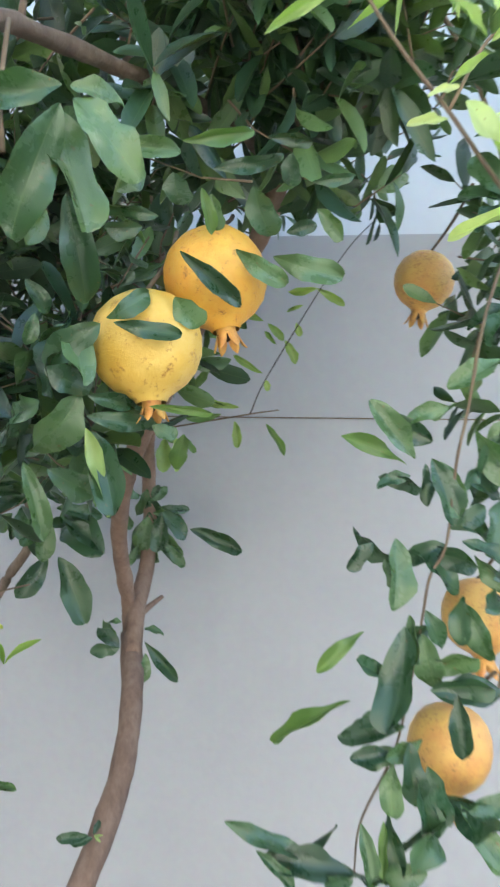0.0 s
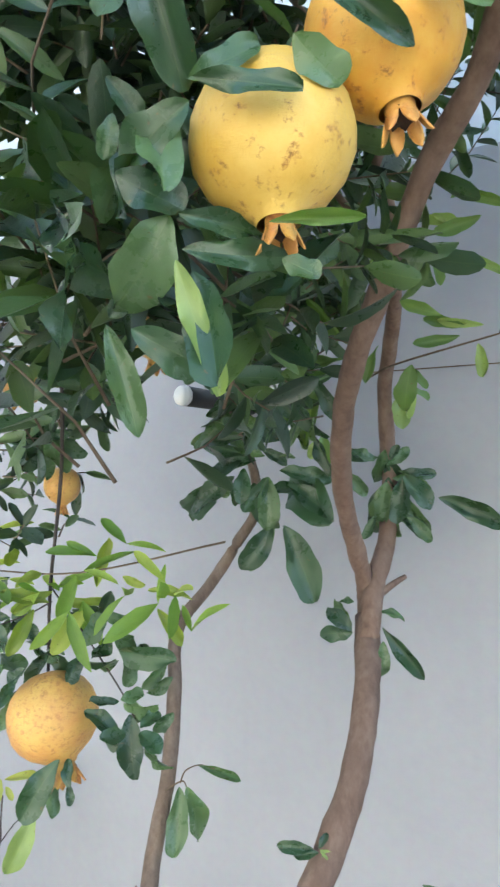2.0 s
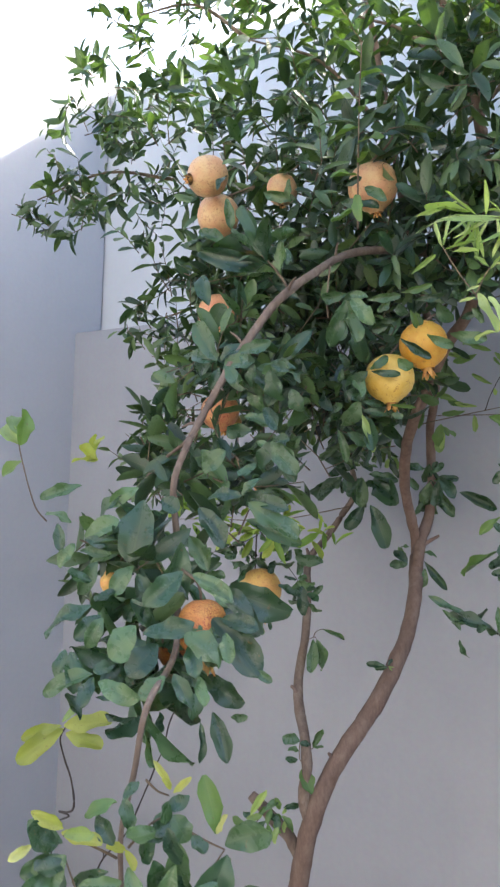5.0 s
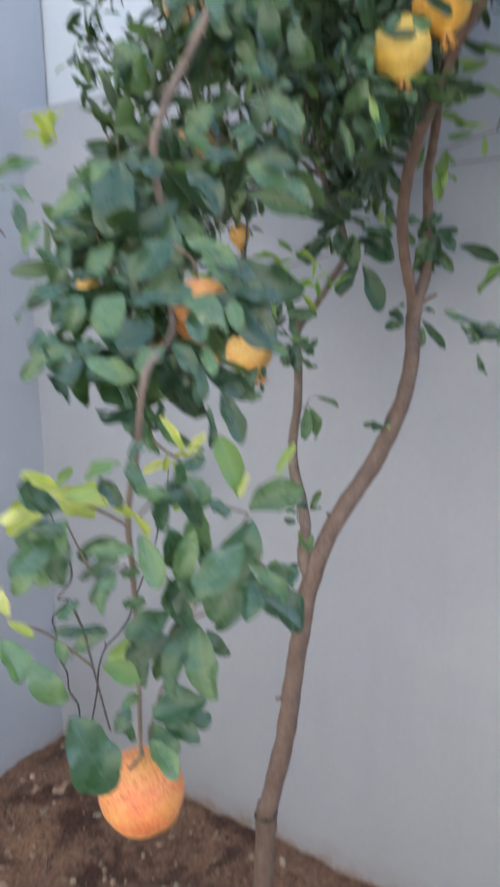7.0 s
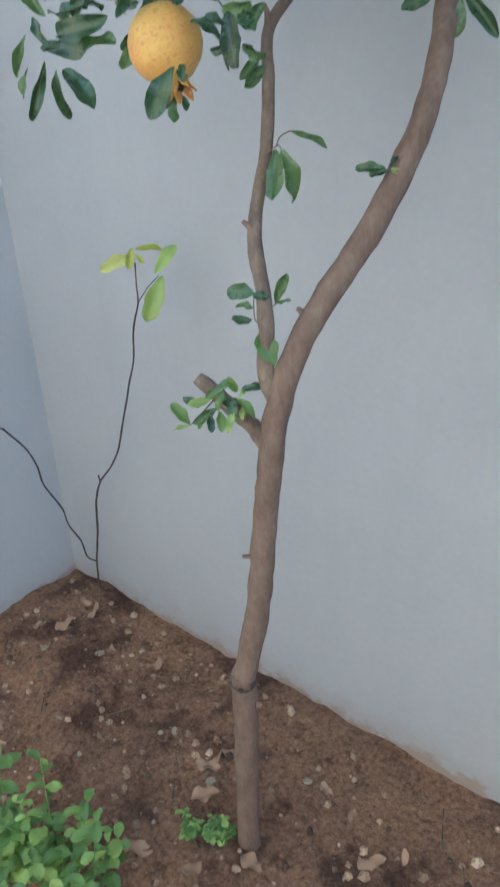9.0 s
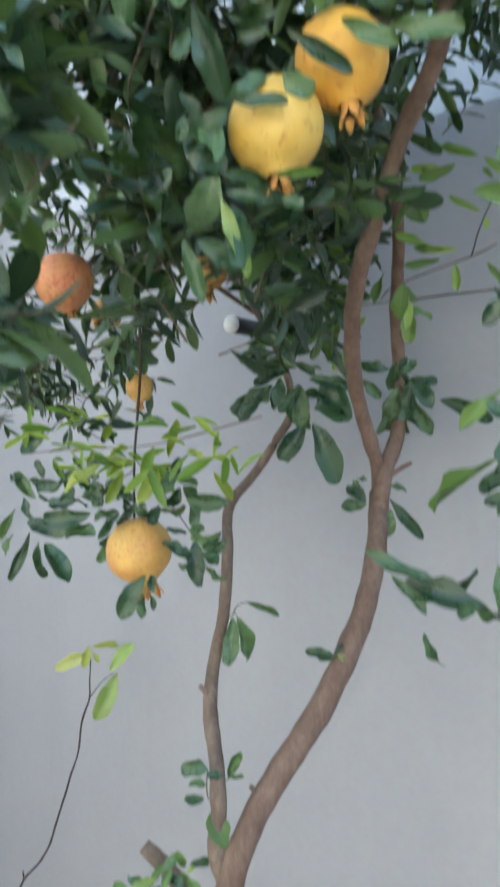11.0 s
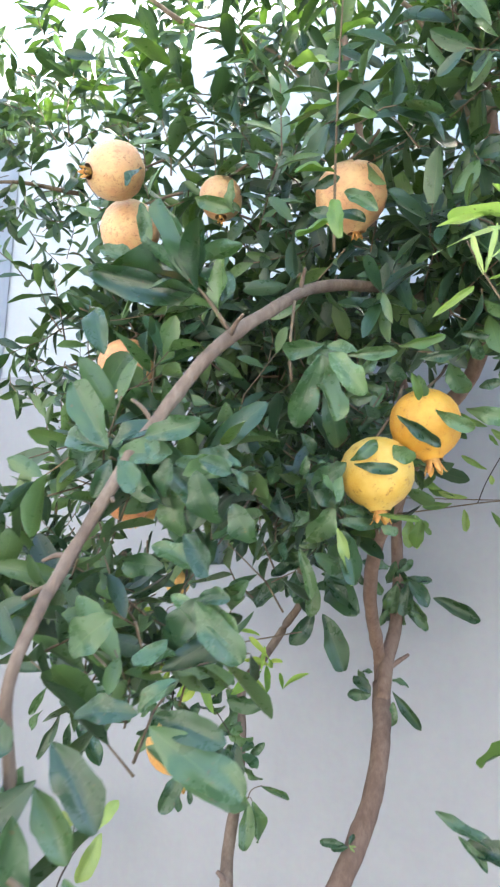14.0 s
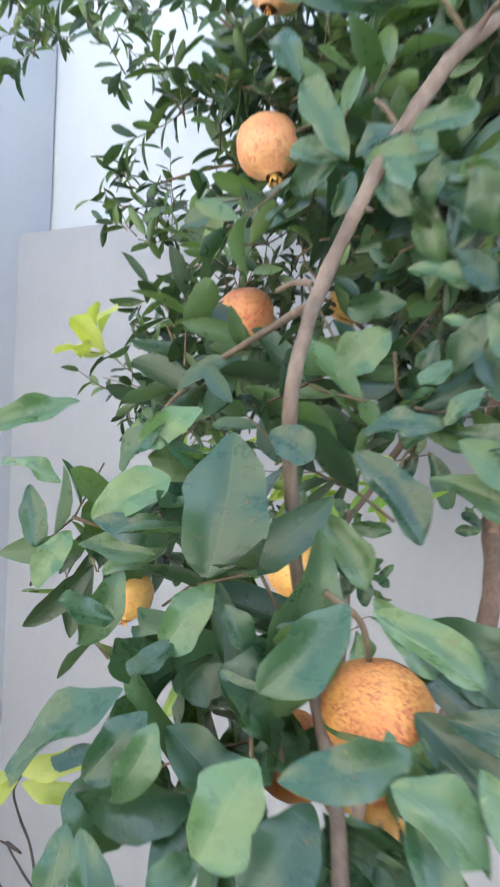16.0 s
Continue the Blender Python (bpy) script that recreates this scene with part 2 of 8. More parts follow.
R_ROSE = rind("rosy_rind", (0.68, 0.38, 0.17), (0.66, 0.27, 0.13), (0.45, 0.12, 0.07), 0.8, 16)
R_RED = rind("red_flecked_rind", (0.67, 0.34, 0.095), (0.62, 0.21, 0.065), (0.33, 0.05, 0.025), 1.0, 34)
R_FLAME = rind("red_streaked_rind", (0.68, 0.32, 0.09), (0.63, 0.18, 0.06), (0.33, 0.05, 0.025), 1.0, 30)
CALYX = rind("calyx_skin", (0.62, 0.35, 0.08), (0.58, 0.24, 0.07), (0.30, 0.11, 0.05), 0.6, 12)
TUFT = plain("withered_tuft", (0.055, 0.03, 0.018), 0.95, 0.6, 30)
BOUNCE_SLAB = plain("concrete", (0.22, 0.215, 0.21), 0.85, 0.5, 12)
CAP = plain("white_cap", (0.78, 0.77, 0.74), 0.6, 0.15)
BLACK = plain("black_plastic", (0.02, 0.02, 0.022), 0.45)
def crumb_material():
    m, n, l, b = material("soil_crumb", 0.95)
    r = ramp(n, [(0.0, (0.05, 0.03, 0.02)), (0.45, (0.22, 0.135, 0.085)), (0.9, (0.36, 0.24, 0.155)), (1.0, (0.46, 0.33, 0.23))])
    l.new(n.new("ShaderNodeNewGeometry").outputs["Random Per Island"], r.inputs[0])
    co = n.new("ShaderNodeTexCoord").outputs["Object"]
    t = noise_node(n, l, co, 160, 4)
    c = mix_rgb(n, l, 0.5, r.outputs[0], t.outputs[1], "SOFT_LIGHT")
    l.new(c, b.inputs["Base Color"])
    bump(n, l, b, t.outputs[0], 0.6, 0.004)
    return m


CRUMB = crumb_material()
CHIP = plain("plaster_chip", (0.30, 0.245, 0.165), 0.9, 0.4, 90)


# ---- mesh helpers ----
def mesh_object(name, verts, faces, mat, parent=None, label="", uvs=None, smooth=True):
    me = bpy.data.meshes.new(name)
    me.from_pydata([tuple(v) for v in verts], [], faces)
    me.materials.append(mat)
    if uvs is not None:
        lay = me.uv_layers.new(name="UVMap")
        idx = np.empty(len(me.loops), dtype=np.int32)
        me.loops.foreach_get("vertex_index", idx)
        lay.data.foreach_set("uv", np.asarray(uvs, dtype=np.float32)[idx].ravel())
    if smooth:
        me.polygons.foreach_set("use_smooth", [True] * len(me.polygons))
    me.update()
    ob = new(name, me)
    if parent:
        ob.parent = parent
    return tagged(ob, label)


def part(name, bm, mat, parent, label="", smooth=True):
    me = bpy.data.meshes.new(name)
    bm.to_mesh(me)
    bm.free()
    me.materials.append(mat)
    if smooth:
        me.polygons.foreach_set("use_smooth", [True] * len(me.polygons))
    ob = new(name, me)
    if parent:
        ob.parent = parent
    return tagged(ob, label)


def spline(pts, steps=6):
    p = [Vector(q) for q in pts]
    p = [2 * p[0] - p[1], *p, 2 * p[-1] - p[-2]]
    out = []
    for i in range(1, len(p) - 2):
        a, b, c, d = p[i - 1:i + 3]
        for k in range(steps):
            t = k / steps
            out.append(0.5 * (2 * b + (c - a) * t + (2 * a - 5 * b + 4 * c - d) * t * t + (3 * b - a - 3 * c + d) * t ** 3))
    out.append(p[-2])
    return out


def tube_data(pts, r0, r1, sides=10, steps=6, knob=0.0, seed=0.0):
    """Vertices and faces of a tapered, slightly knobbly stem along a smooth line."""
    line = spline(pts, steps) if steps > 1 else [Vector(q) for q in pts]
    verts, faces = [], []
    ref = Vector((0.31, 0.17, 0.93))
    n = len(line)
    for i, c in enumerate(line):
        d = (line[min(i + 1, n - 1)] - line[max(i - 1, 0)]).normalized()
        if abs(d.dot(ref)) > 0.97:
            ref = Vector((1, 0.1, 0))
        u = d.cross(ref).normalized()
        v = d.cross(u)
        f = i / (n - 1)
        r = r0 + (r1 - r0) * f
        for k in range(sides):
            a = 2 * math.pi * k / sides
            w = u * math.cos(a) + v * math.sin(a)
            e = 1 + knob * (noise.noise(c * 22 + w * 0.9 + Vector((seed, 0, 0))) + 0.5 * noise.noise(c * 70 + w * 2))
            verts.append(c + w * r * e)
        if i:
            o = (i - 1) * sides
            for k in range(sides):
                k2 = (k + 1) % sides
                faces.append((o + k, o + k2, o + sides + k2, o + sides + k))
    faces.append(tuple(range(sides - 1, -1, -1)))
    faces.append(tuple(range((n - 1) * sides, n * sides)))
    return verts, faces


def limb(name, pts, r0, r1, mat, parent, label="", sides=12, steps=7, knob=0.18):
    v, f = tube_data(pts, r0, r1, sides, steps, knob, len(name) * 1.7)
    return mesh_object(name, v, f, mat, parent, label)


def box(name, lo, hi, mat, label, bevel=0.006, kind="structure", category="wall"):
    bm = bmesh.new()
    bmesh.ops.create_cube(bm, size=1)
    for v in bm.verts:
        for i in range(3):
            v.co[i] = lo[i] + (v.co[i] + 0.5) * (hi[i] - lo[i])
    if bevel:
        bmesh.ops.bevel(bm, geom=bm.edges[:], offset=bevel, segments=2, affect="EDGES")
    return tagged(part(name, bm, mat, None, smooth=False), label, category, kind=kind)


# ---- setting: soil bed between plastered garden walls ----
SOIL_Z = 0.095


def soil_height(x, y):
    q = Vector((x, y, 0))
    h = 0.022 * noise.noise(q * 2.1) + 0.016 * noise.noise(q * 7) + 0.011 * noise.noise(q * 19) + 0.007 * noise.noise(q * 41)
    return SOIL_Z + h + 0.035 * math.exp(-((x + 1.6) ** 2 + (y - 1.3) ** 2) / 0.16)


def build_ground():
    xs = [-1.9 + 0.022 * i for i in range(100)] + [0.3 + 0.12 * i for i in range(31)]
    ys = [-3.1 + 0.15 * i for i in range(24)] + [0.5 + 0.022 * i for i in range(50)]
    verts = [(x, y, soil_height(x, y)) for y in ys for x in xs]
    w = len(xs)
    faces = [(j * w + i, j * w + i + 1, (j + 1) * w + i + 1, (j + 1) * w + i) for j in range(len(ys) - 1) for i in range(w - 1)]
    return tagged(mesh_object("ground", verts, faces, SOIL, None), "bare brown garden soil bed with clods and litter", "soil", kind="structure")


WX, WY = -1.84, 1.55
ground = build_ground()
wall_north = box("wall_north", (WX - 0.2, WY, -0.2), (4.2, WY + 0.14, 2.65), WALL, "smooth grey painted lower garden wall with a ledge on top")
wall_north_upper = box("wall_north_upper", (WX - 0.2, WY + 0.143, -0.2), (4.2, WY + 0.34, 3.72), UPPER, "pale upper wall set back behind the ledge, colour raised for skylight")
wall_west = box("wall_west", (WX - 0.2, -3.0, -0.2), (WX, WY + 0.139, 3.82), SIDE, "darker grey painted side wall of the garden bed")
# made-up wall out of view; its height and dark colour hold back fill light
unseen_wall = box("wall_south", (WX - 0.2, -3.2, -0.2), (4.2, -3.003, 4.3), UNSEEN_WALL, "plain plastered wall added unseen to close the yard and limit fill")
wall_east = box("wall_east", (4.003, -3.0, -0.2), (4.2, WY - 0.003, 2.4), SIDE, "plain grey garden wall closing the yard")
# slab added out of view so bounce light is neutral and weaker than off soil
pavement = box("pavement", (WX + 0.003, -2.997, -0.1), (4.0, 0.1, 0.16), BOUNCE_SLAB, "plain grey concrete slab added unseen along the soil bed for neutral bounce", 0.012, category="pavement")

# ---- leaves ----
def leaf_grid(stations, nw, ratio, curl, fold, wave, seed, point=0.0, sweep=0.0, twist=0.0):
    """A leaf one unit long, growing along +y, upper side +z: vertices, faces, uv."""
    verts, uvs, faces = [], [], []
    rr = random.Random(seed)
    ph, pw = rr.random() * 6.28, rr.uniform(6, 11)
    nl = len(stations) - 1
    for v in stations:
        broad = 0.63 - 0.16 * point
        if v < broad:
            half = max(0.03, math.sin(0.5 * math.pi * v / broad) ** (0.66 + 0.2 * point))
        else:
            half = max(0.06 * (1 - point), 1 - ((v - broad) / (1 - broad)) ** 2) ** (0.5 + 0.35 * point)
        half *= 0.5 * ratio
        tw = twist * (v - 0.3)
        for i in range(nw + 1):
            s = 2 * i / nw - 1
            ruffle = 1 + (0.07 * math.sin(13 * v + ph * (2 if s > 0 else 3)) + 0.022 * math.sin(29 * v + ph * (5 if s > 0 else 4))) * abs(s)
            x = s * half * ruffle
            z = 1.5 * fold * abs(x) * (1 - 0.45 * abs(s)) + 1.25 * wave * s * s * math.sin(pw * v + ph + (1.9 if s > 0 else 0)) * min(1, 3 * v)
            x, z = x * math.cos(tw) - z * math.sin(tw), x * math.sin(tw) + z * math.cos(tw)
            x += sweep * (v * v - 0.15 * v)
            z -= curl * v * v * (1.4 - 0.4 * v) + 0.25 * abs(curl) * math.sin(3.1 * v) * 0.3
            verts.append((x, v - 0.25 * abs(curl) * v * v, z))
            uvs.append((0.5 + 0.5 * s, v))
    w = nw + 1
    for j in range(nl):
        for i in range(nw):
            a = j * w + i
            faces.append((a, a + 1, a + 1 + w, a + w))
    return np.array(verts), faces, np.array(uvs)


S6, S4 = (0, 0.04, 0.10, 0.18, 0.27, 0.36, 0.46, 0.56, 0.66, 0.76, 0.85, 0.92, 0.965, 0.99, 1.0), (0, 0.14, 0.34, 0.56, 0.76, 0.92, 1.0)
LEAF_SHAPES = [leaf_grid(S6, 4, 0.41, 0.14, 0.75, 0.045, 1, 0.05, 0.06, 0.4), leaf_grid(S6, 4, 0.43, 0.40, 0.60, 0.055, 2, 0.10, -0.08, -0.6), leaf_grid(S6, 4, 0.38, 0.08, 1.00, 0.045, 3, 0.25, 0.10, 0.5),
               leaf_grid(S6, 4, 0.44, 0.28, 0.45, 0.065, 4, 0.00, -0.06, 0.7), leaf_grid(S6, 4, 0.40, -0.18, 0.80, 0.045, 5, 0.15, 0.12, -0.5), leaf_grid(S6, 4, 0.41, 0.52, 0.85, 0.055, 12, 0.05, 0.14, 0.9),
               leaf_grid(S6, 4, 0.38, 0.22, 0.55, 0.070, 13, 0.22, -0.14, -0.9)]
MASS_SHAPES = [leaf_grid(S4, 2, 0.35, 0.18, 0.60, 0.0, 6, 0.5, 0.08, 0.4), leaf_grid(S4, 2, 0.30, 0.40, 0.70, 0.0, 7, 0.7, -0.10, -0.5), leaf_grid(S4, 2, 0.38, -0.10, 0.55, 0.0, 8, 0.4, 0.06, 0.6)]
NARROW = leaf_grid(S6, 2, 0.11, 0.30, 0.2, 0.01, 9, 1.0, 0.1)
ROUND = leaf_grid(S6, 4, 0.66, 0.22, 0.25, 0.05, 10, 0.3, 0.05, 0.3)
LEAF_MESHES = {}


def leaf_mesh(k, mat, shapes=LEAF_SHAPES):
    key = (k, mat.name, len(shapes))
    if key not in LEAF_MESHES:
        v, f, uv = shapes[k]
        ob = mesh_object("leaf", v, f, mat, uvs=uv)
        LEAF_MESHES[key] = ob.data
        bpy.data.objects.remove(ob)
    return LEAF_MESHES[key]


def leaf_frame(base, d, n, length, width=1.0):
    d = Vector(d).normalized()
    n = Vector(n)
    x = d.cross(n)
    if x.length < 1e-3:
        x = d.cross(Vector((0.3, 0.9, 0.1)))
    x.normalize()
    z = x.cross(d)
    m = Matrix((x * length * width, d * length, z * length)).transposed().to_4x4()
    m.translation = Vector(base)
    return m


RND = random.Random(11)
RED_GAP = Vector((-0.535, 0.891, 2.258)), Vector((0.61, -0.93, -0.10)), 0.052
SCARRED_GAP = Vector((-0.403, 0.708, 2.43)), Vector((0.405, -0.742, -0.33)), 0.040
SHADED_GAP = Vector((-0.48, 1.155, 2.316)), Vector((0.747, -0.92, -0.34)), 0.042
PINK_GAP = Vector((-0.535, 0.891, 2.258)), Vector((0.752, -0.605, -0.18)), 0.040
PIPE_GAP = Vector((-0.572, 1.33, 2.247)), Vector((0.834, -1.119, -0.177)), 0.050
FLECKED_GAP = Vector((-0.085, 0.310, 1.953)), Vector((0.455, -0.40, -0.11)), 0.034

AMBER_GAP = Vector((-0.457, 0.960, 1.860)), Vector((0.593, -1.09, 0.294)), 0.042
GAPS = (AMBER_GAP, RED_GAP, PINK_GAP, PIPE_GAP, FLECKED_GAP, SCARRED_GAP, SHADED_GAP)


def hides(p, c, ray, r):
    """Gaps in the foliage through which single fruit show."""
    t = (p - c).dot(ray) / ray.length_squared
    return -0.03 < t < 0.8 and (p - c - ray * t).length < r * (1 - 0.75 * max(0, t))


def hang(ob, parent):
    ob.parent = parent
    ob.matrix_parent_inverse = parent.matrix_basis.inverted()
    return ob


def leaf(parent, base, d, n, length, width=1.0, mat=None, kind=None, shapes=None, keep=False):
    """One leaf, a part of its plant."""
    shapes = shapes or LEAF_SHAPES
    k = RND.randrange(len(shapes)) if kind is None else kind
    if parent.name == "pomegranate_tree" and not keep:
        along = Vector(d).normalized() * length
        if any(hides(Vector(base) + along * f, *g) for g in GAPS for f in (0.3, 0.6, 0.9)):
            return None
    ob = new("leaf", leaf_mesh(k, mat or LEAF, shapes))
    ob.matrix_basis = leaf_frame(base, d, n, length, width)
    return hang(ob, parent)


def leaf_to(parent, base, tip, n=(0.3, -0.6, 0.7), width=1.0, mat=None, kind=None, loose=0.5):
    b, t = Vector(base), Vector(tip)
    return leaf(parent, b, t - b, Vector(n) + unit(RND) * loose, (t - b).length, width if loose in (0.06, 0.18) else min(width, 1.08), mat, kind, keep=loose <= 0.2)


def unit(r):
    while True:
        v = Vector((r.uniform(-1, 1), r.uniform(-1, 1), r.uniform(-1, 1)))
        if 0.05 < v.length < 1:
            return v.normalized()


def rosette(parent, p, axis, count, size, spread=55, mat=None, width=1.0, droop=0.15, r=RND):
    """A whorl of leaves round the end of a short shoot."""
    a = Vector(axis).normalized()
    u = a.orthogonal().normalized()
    v = a.cross(u)
    t0 = r.random() * 6.28
    for k in range(count):
        t = t0 + k * 2.4 + r.uniform(-0.3, 0.3)
        s = radians(spread * r.uniform(0.55, 1.25))
        w = u * math.cos(t) + v * math.sin(t)
        d = a * math.cos(s) + w * math.sin(s) - Vector((0, 0, droop))
        n = a * math.sin(s) - w * math.cos(s) * 0.8 + Vector((0, 0, 0.5)) + unit(r) * 0.25
        leaf(parent, Vector(p) - a * 0.012 * r.random() * k / 3, d, n, size * r.uniform(0.72, 1.15), width * r.uniform(0.85, 1.15), mat)


# ---- the pomegranate tree ----
ROOT = (-0.522, 1.072, 0.09)
tree = new("pomegranate_tree")
tree.location = ROOT
tree.empty_display_size = 0.2
bpy.context.view_layer.update()
tagged(tree, "fruiting pomegranate tree with crooked brown stems before a grey wall", "tree")


def tree_limb(name, pts, r0, r1, mat, label="", **k):
    return hang(limb(name, pts, r0, r1, mat, None, label, **k), tree)


tree_limb("trunk_foot", [(-0.528, 1.078, -0.05), (-0.522, 1.072, 0.095), (-0.503, 1.06, 0.32), (-0.487, 1.05, 0.506), (-0.468, 1.033, 0.70), (-0.464, 1.03, 0.725)], 0.030, 0.0246, BARK, "brown lower trunk with a healed ring", knob=0.2)
tree_limb("graft_ring", [(-0.4655, 1.031, 0.690), (-0.4655, 1.031, 0.70), (-0.465, 1.031, 0.712), (-0.463, 1.0305, 0.722)], 0.0272, 0.0262, DARKTWIG, "dark healed ring round the trunk", steps=3, knob=0.5)
tree_limb("trunk", [(-0.466, 1.031, 0.70), (-0.430, 1.035, 0.86), (-0.409, 1.032, 0.95), (-0.382, 1.026, 1.13), (-0.361, 1.020, 1.246), (-0.341, 1.018, 1.340), (-0.315, 1.030, 1.436), (-0.284, 1.069, 1.521), (-0.246, 1.120, 1.603), (-0.222, 1.168, 1.685), (-0.208, 1.215, 1.768), (-0.214, 1.265, 1.851), (-0.238, 1.325, 1.925)], 0.0240, 0.0168, BARK, knob=0.16)
tree_limb("front_stem", [(-0.215, 1.265, 1.85), (-0.238, 1.325, 1.92), (-0.249, 1.338, 1.977), (-0.239, 1.262, 2.058), (-0.215, 1.181, 2.137), (-0.180, 1.111, 2.204), (-0.142, 1.062, 2.260), (-0.110, 1.036, 2.306), (-0.084, 1.016, 2.350), (-0.046, 0.99, 2.401), (-0.006, 0.958, 2.435), (0.022, 0.93, 2.48), (0.035, 0.915, 2.54), (0.045, 0.90, 2.62), (0.04, 0.88, 2.75)], 0.0132, 0.0100, REDBARK, "reddish brown rising stem")
tree_limb("crown_stem", [(0.041, 0.882, 2.735), (0.02, 0.86, 2.86), (-0.03, 0.85, 3.0), (-0.06, 0.88, 3.25)], 0.0098, 0.005, REDBARK)
tree_limb("rear_stem", [(-0.228, 1.30, 1.90), (-0.236, 1.345, 1.965), (-0.236, 1.397, 2.025), (-0.242, 1.424, 2.105), (-0.247, 1.424, 2.174), (-0.240, 1.395, 2.251), (-0.212, 1.34, 2.304), (-0.182, 1.275, 2.36), (-0.165, 1.2, 2.45), (-0.18, 1.1, 2.62), (-0.2, 1.0, 2.9), (-0.25, 0.95, 3.2)], 0.0152, 0.006, REDBARK)
tree_limb("side_limb", [(-0.345, 1.022, 1.36), (-0.352, 1.008, 1.42), (-0.345, 1.006, 1.482), (-0.369, 1.03, 1.534), (-0.407, 1.064, 1.590), (-0.436, 1.109, 1.643), (-0.453, 1.160, 1.723), (-0.471, 1.194, 1.814), (-0.492, 1.228, 1.895), (-0.470, 1.275, 1.952), (-0.444, 1.310, 2.013), (-0.412, 1.318, 2.075), (-0.42, 1.29, 2.17), (-0.46, 1.2, 2.32), (-0.52, 1.1, 2.5), (-0.58, 0.95, 2.85)], 0.0140, 0.005, GREYBARK, "thinner grey-brown side limb with an elbow")
tree_limb("bough", [(0.012, 0.89, 2.515), (-0.04, 0.81, 2.525), (-0.085, 0.735, 2.515), (-0.10, 0.66, 2.49), (-0.095, 0.57, 2.445), (-0.112, 0.49, 2.385), (-0.131, 0.452, 2.331), (-0.144, 0.422, 2.283), (-0.155, 0.388, 2.222), (-0.157, 0.353, 2.172)], 0.0072, 0.0050, GREYBARK, "arching bough drooping under its fruit", knob=0.3)
tree_limb("bough_end", [(-0.157, 0.356, 2.178), (-0.150, 0.321, 2.119), (-0.148, 0.330, 2.041), (-0.117, 0.300, 1.974), (-0.082, 0.258, 1.934), (-0.045, 0.178, 1.905), (-0.046, 0.165, 1.845), (-0.060, 0.165, 1.785), (-0.068, 0.176, 1.720), (-0.083, 0.193, 1.620), (-0.096, 0.204, 1.513)], 0.0046, 0.0020, GREYBARK, "thin pale drooping end of the bough")
tree_limb("bough_fork", [(-0.157, 0.358, 2.18), (-0.227, 0.42, 2.17), (-0.295, 0.455, 2.148), (-0.35, 0.475, 2.118), (-0.40, 0.49, 2.08)], 0.0032, 0.0014, GREYBARK)
tree_limb("hanging_branch", [(0.022, 0.86, 2.70), (0.14, 0.87, 2.68), (0.235, 0.88, 2.5), (0.255, 0.86, 2.25), (0.243, 0.835, 2.12), (0.23, 0.82, 2.03)], 0.0030, 0.0011, TWIG)
tree_limb("spur", [(-0.372, 1.034, 1.258), (-0.383, 1.026, 1.290), (-0.394, 1.022, 1.308), (-0.409, 1.014, 1.324), (-0.431, 1.002, 1.346), (-0.463, 0.988, 1.378), (-0.475, 0.982, 1.390)], 0.0158, 0.0108, GREYBARK, "short sawn stub with young shoots", knob=0.3)
for k, (a, b) in enumerate((((-0.415, 1.074, 1.602), (-0.434, 1.070, 1.625)), ((-0.493, 1.228, 1.899), (-0.497, 1.224, 1.928)), ((-0.306, 1.049, 1.489), (-0.310, 1.037, 1.512)), ((-0.233, 1.334, 1.949), (-0.203, 1.380, 1.977)), ((-0.400, 1.025, 1.039), (-0.421, 1.003, 1.048)), ((-0.374, 1.019, 1.197), (-0.384, 1.005, 1.199)))):
    a, b = Vector(a), Vector(b)
    tree_limb("snag", [a, (a + b) / 2 + Vector((0.002, 0, 0.003)), b], 0.0062, 0.0035, REDBARK if k == 3 else BARK, sides=7, steps=3)


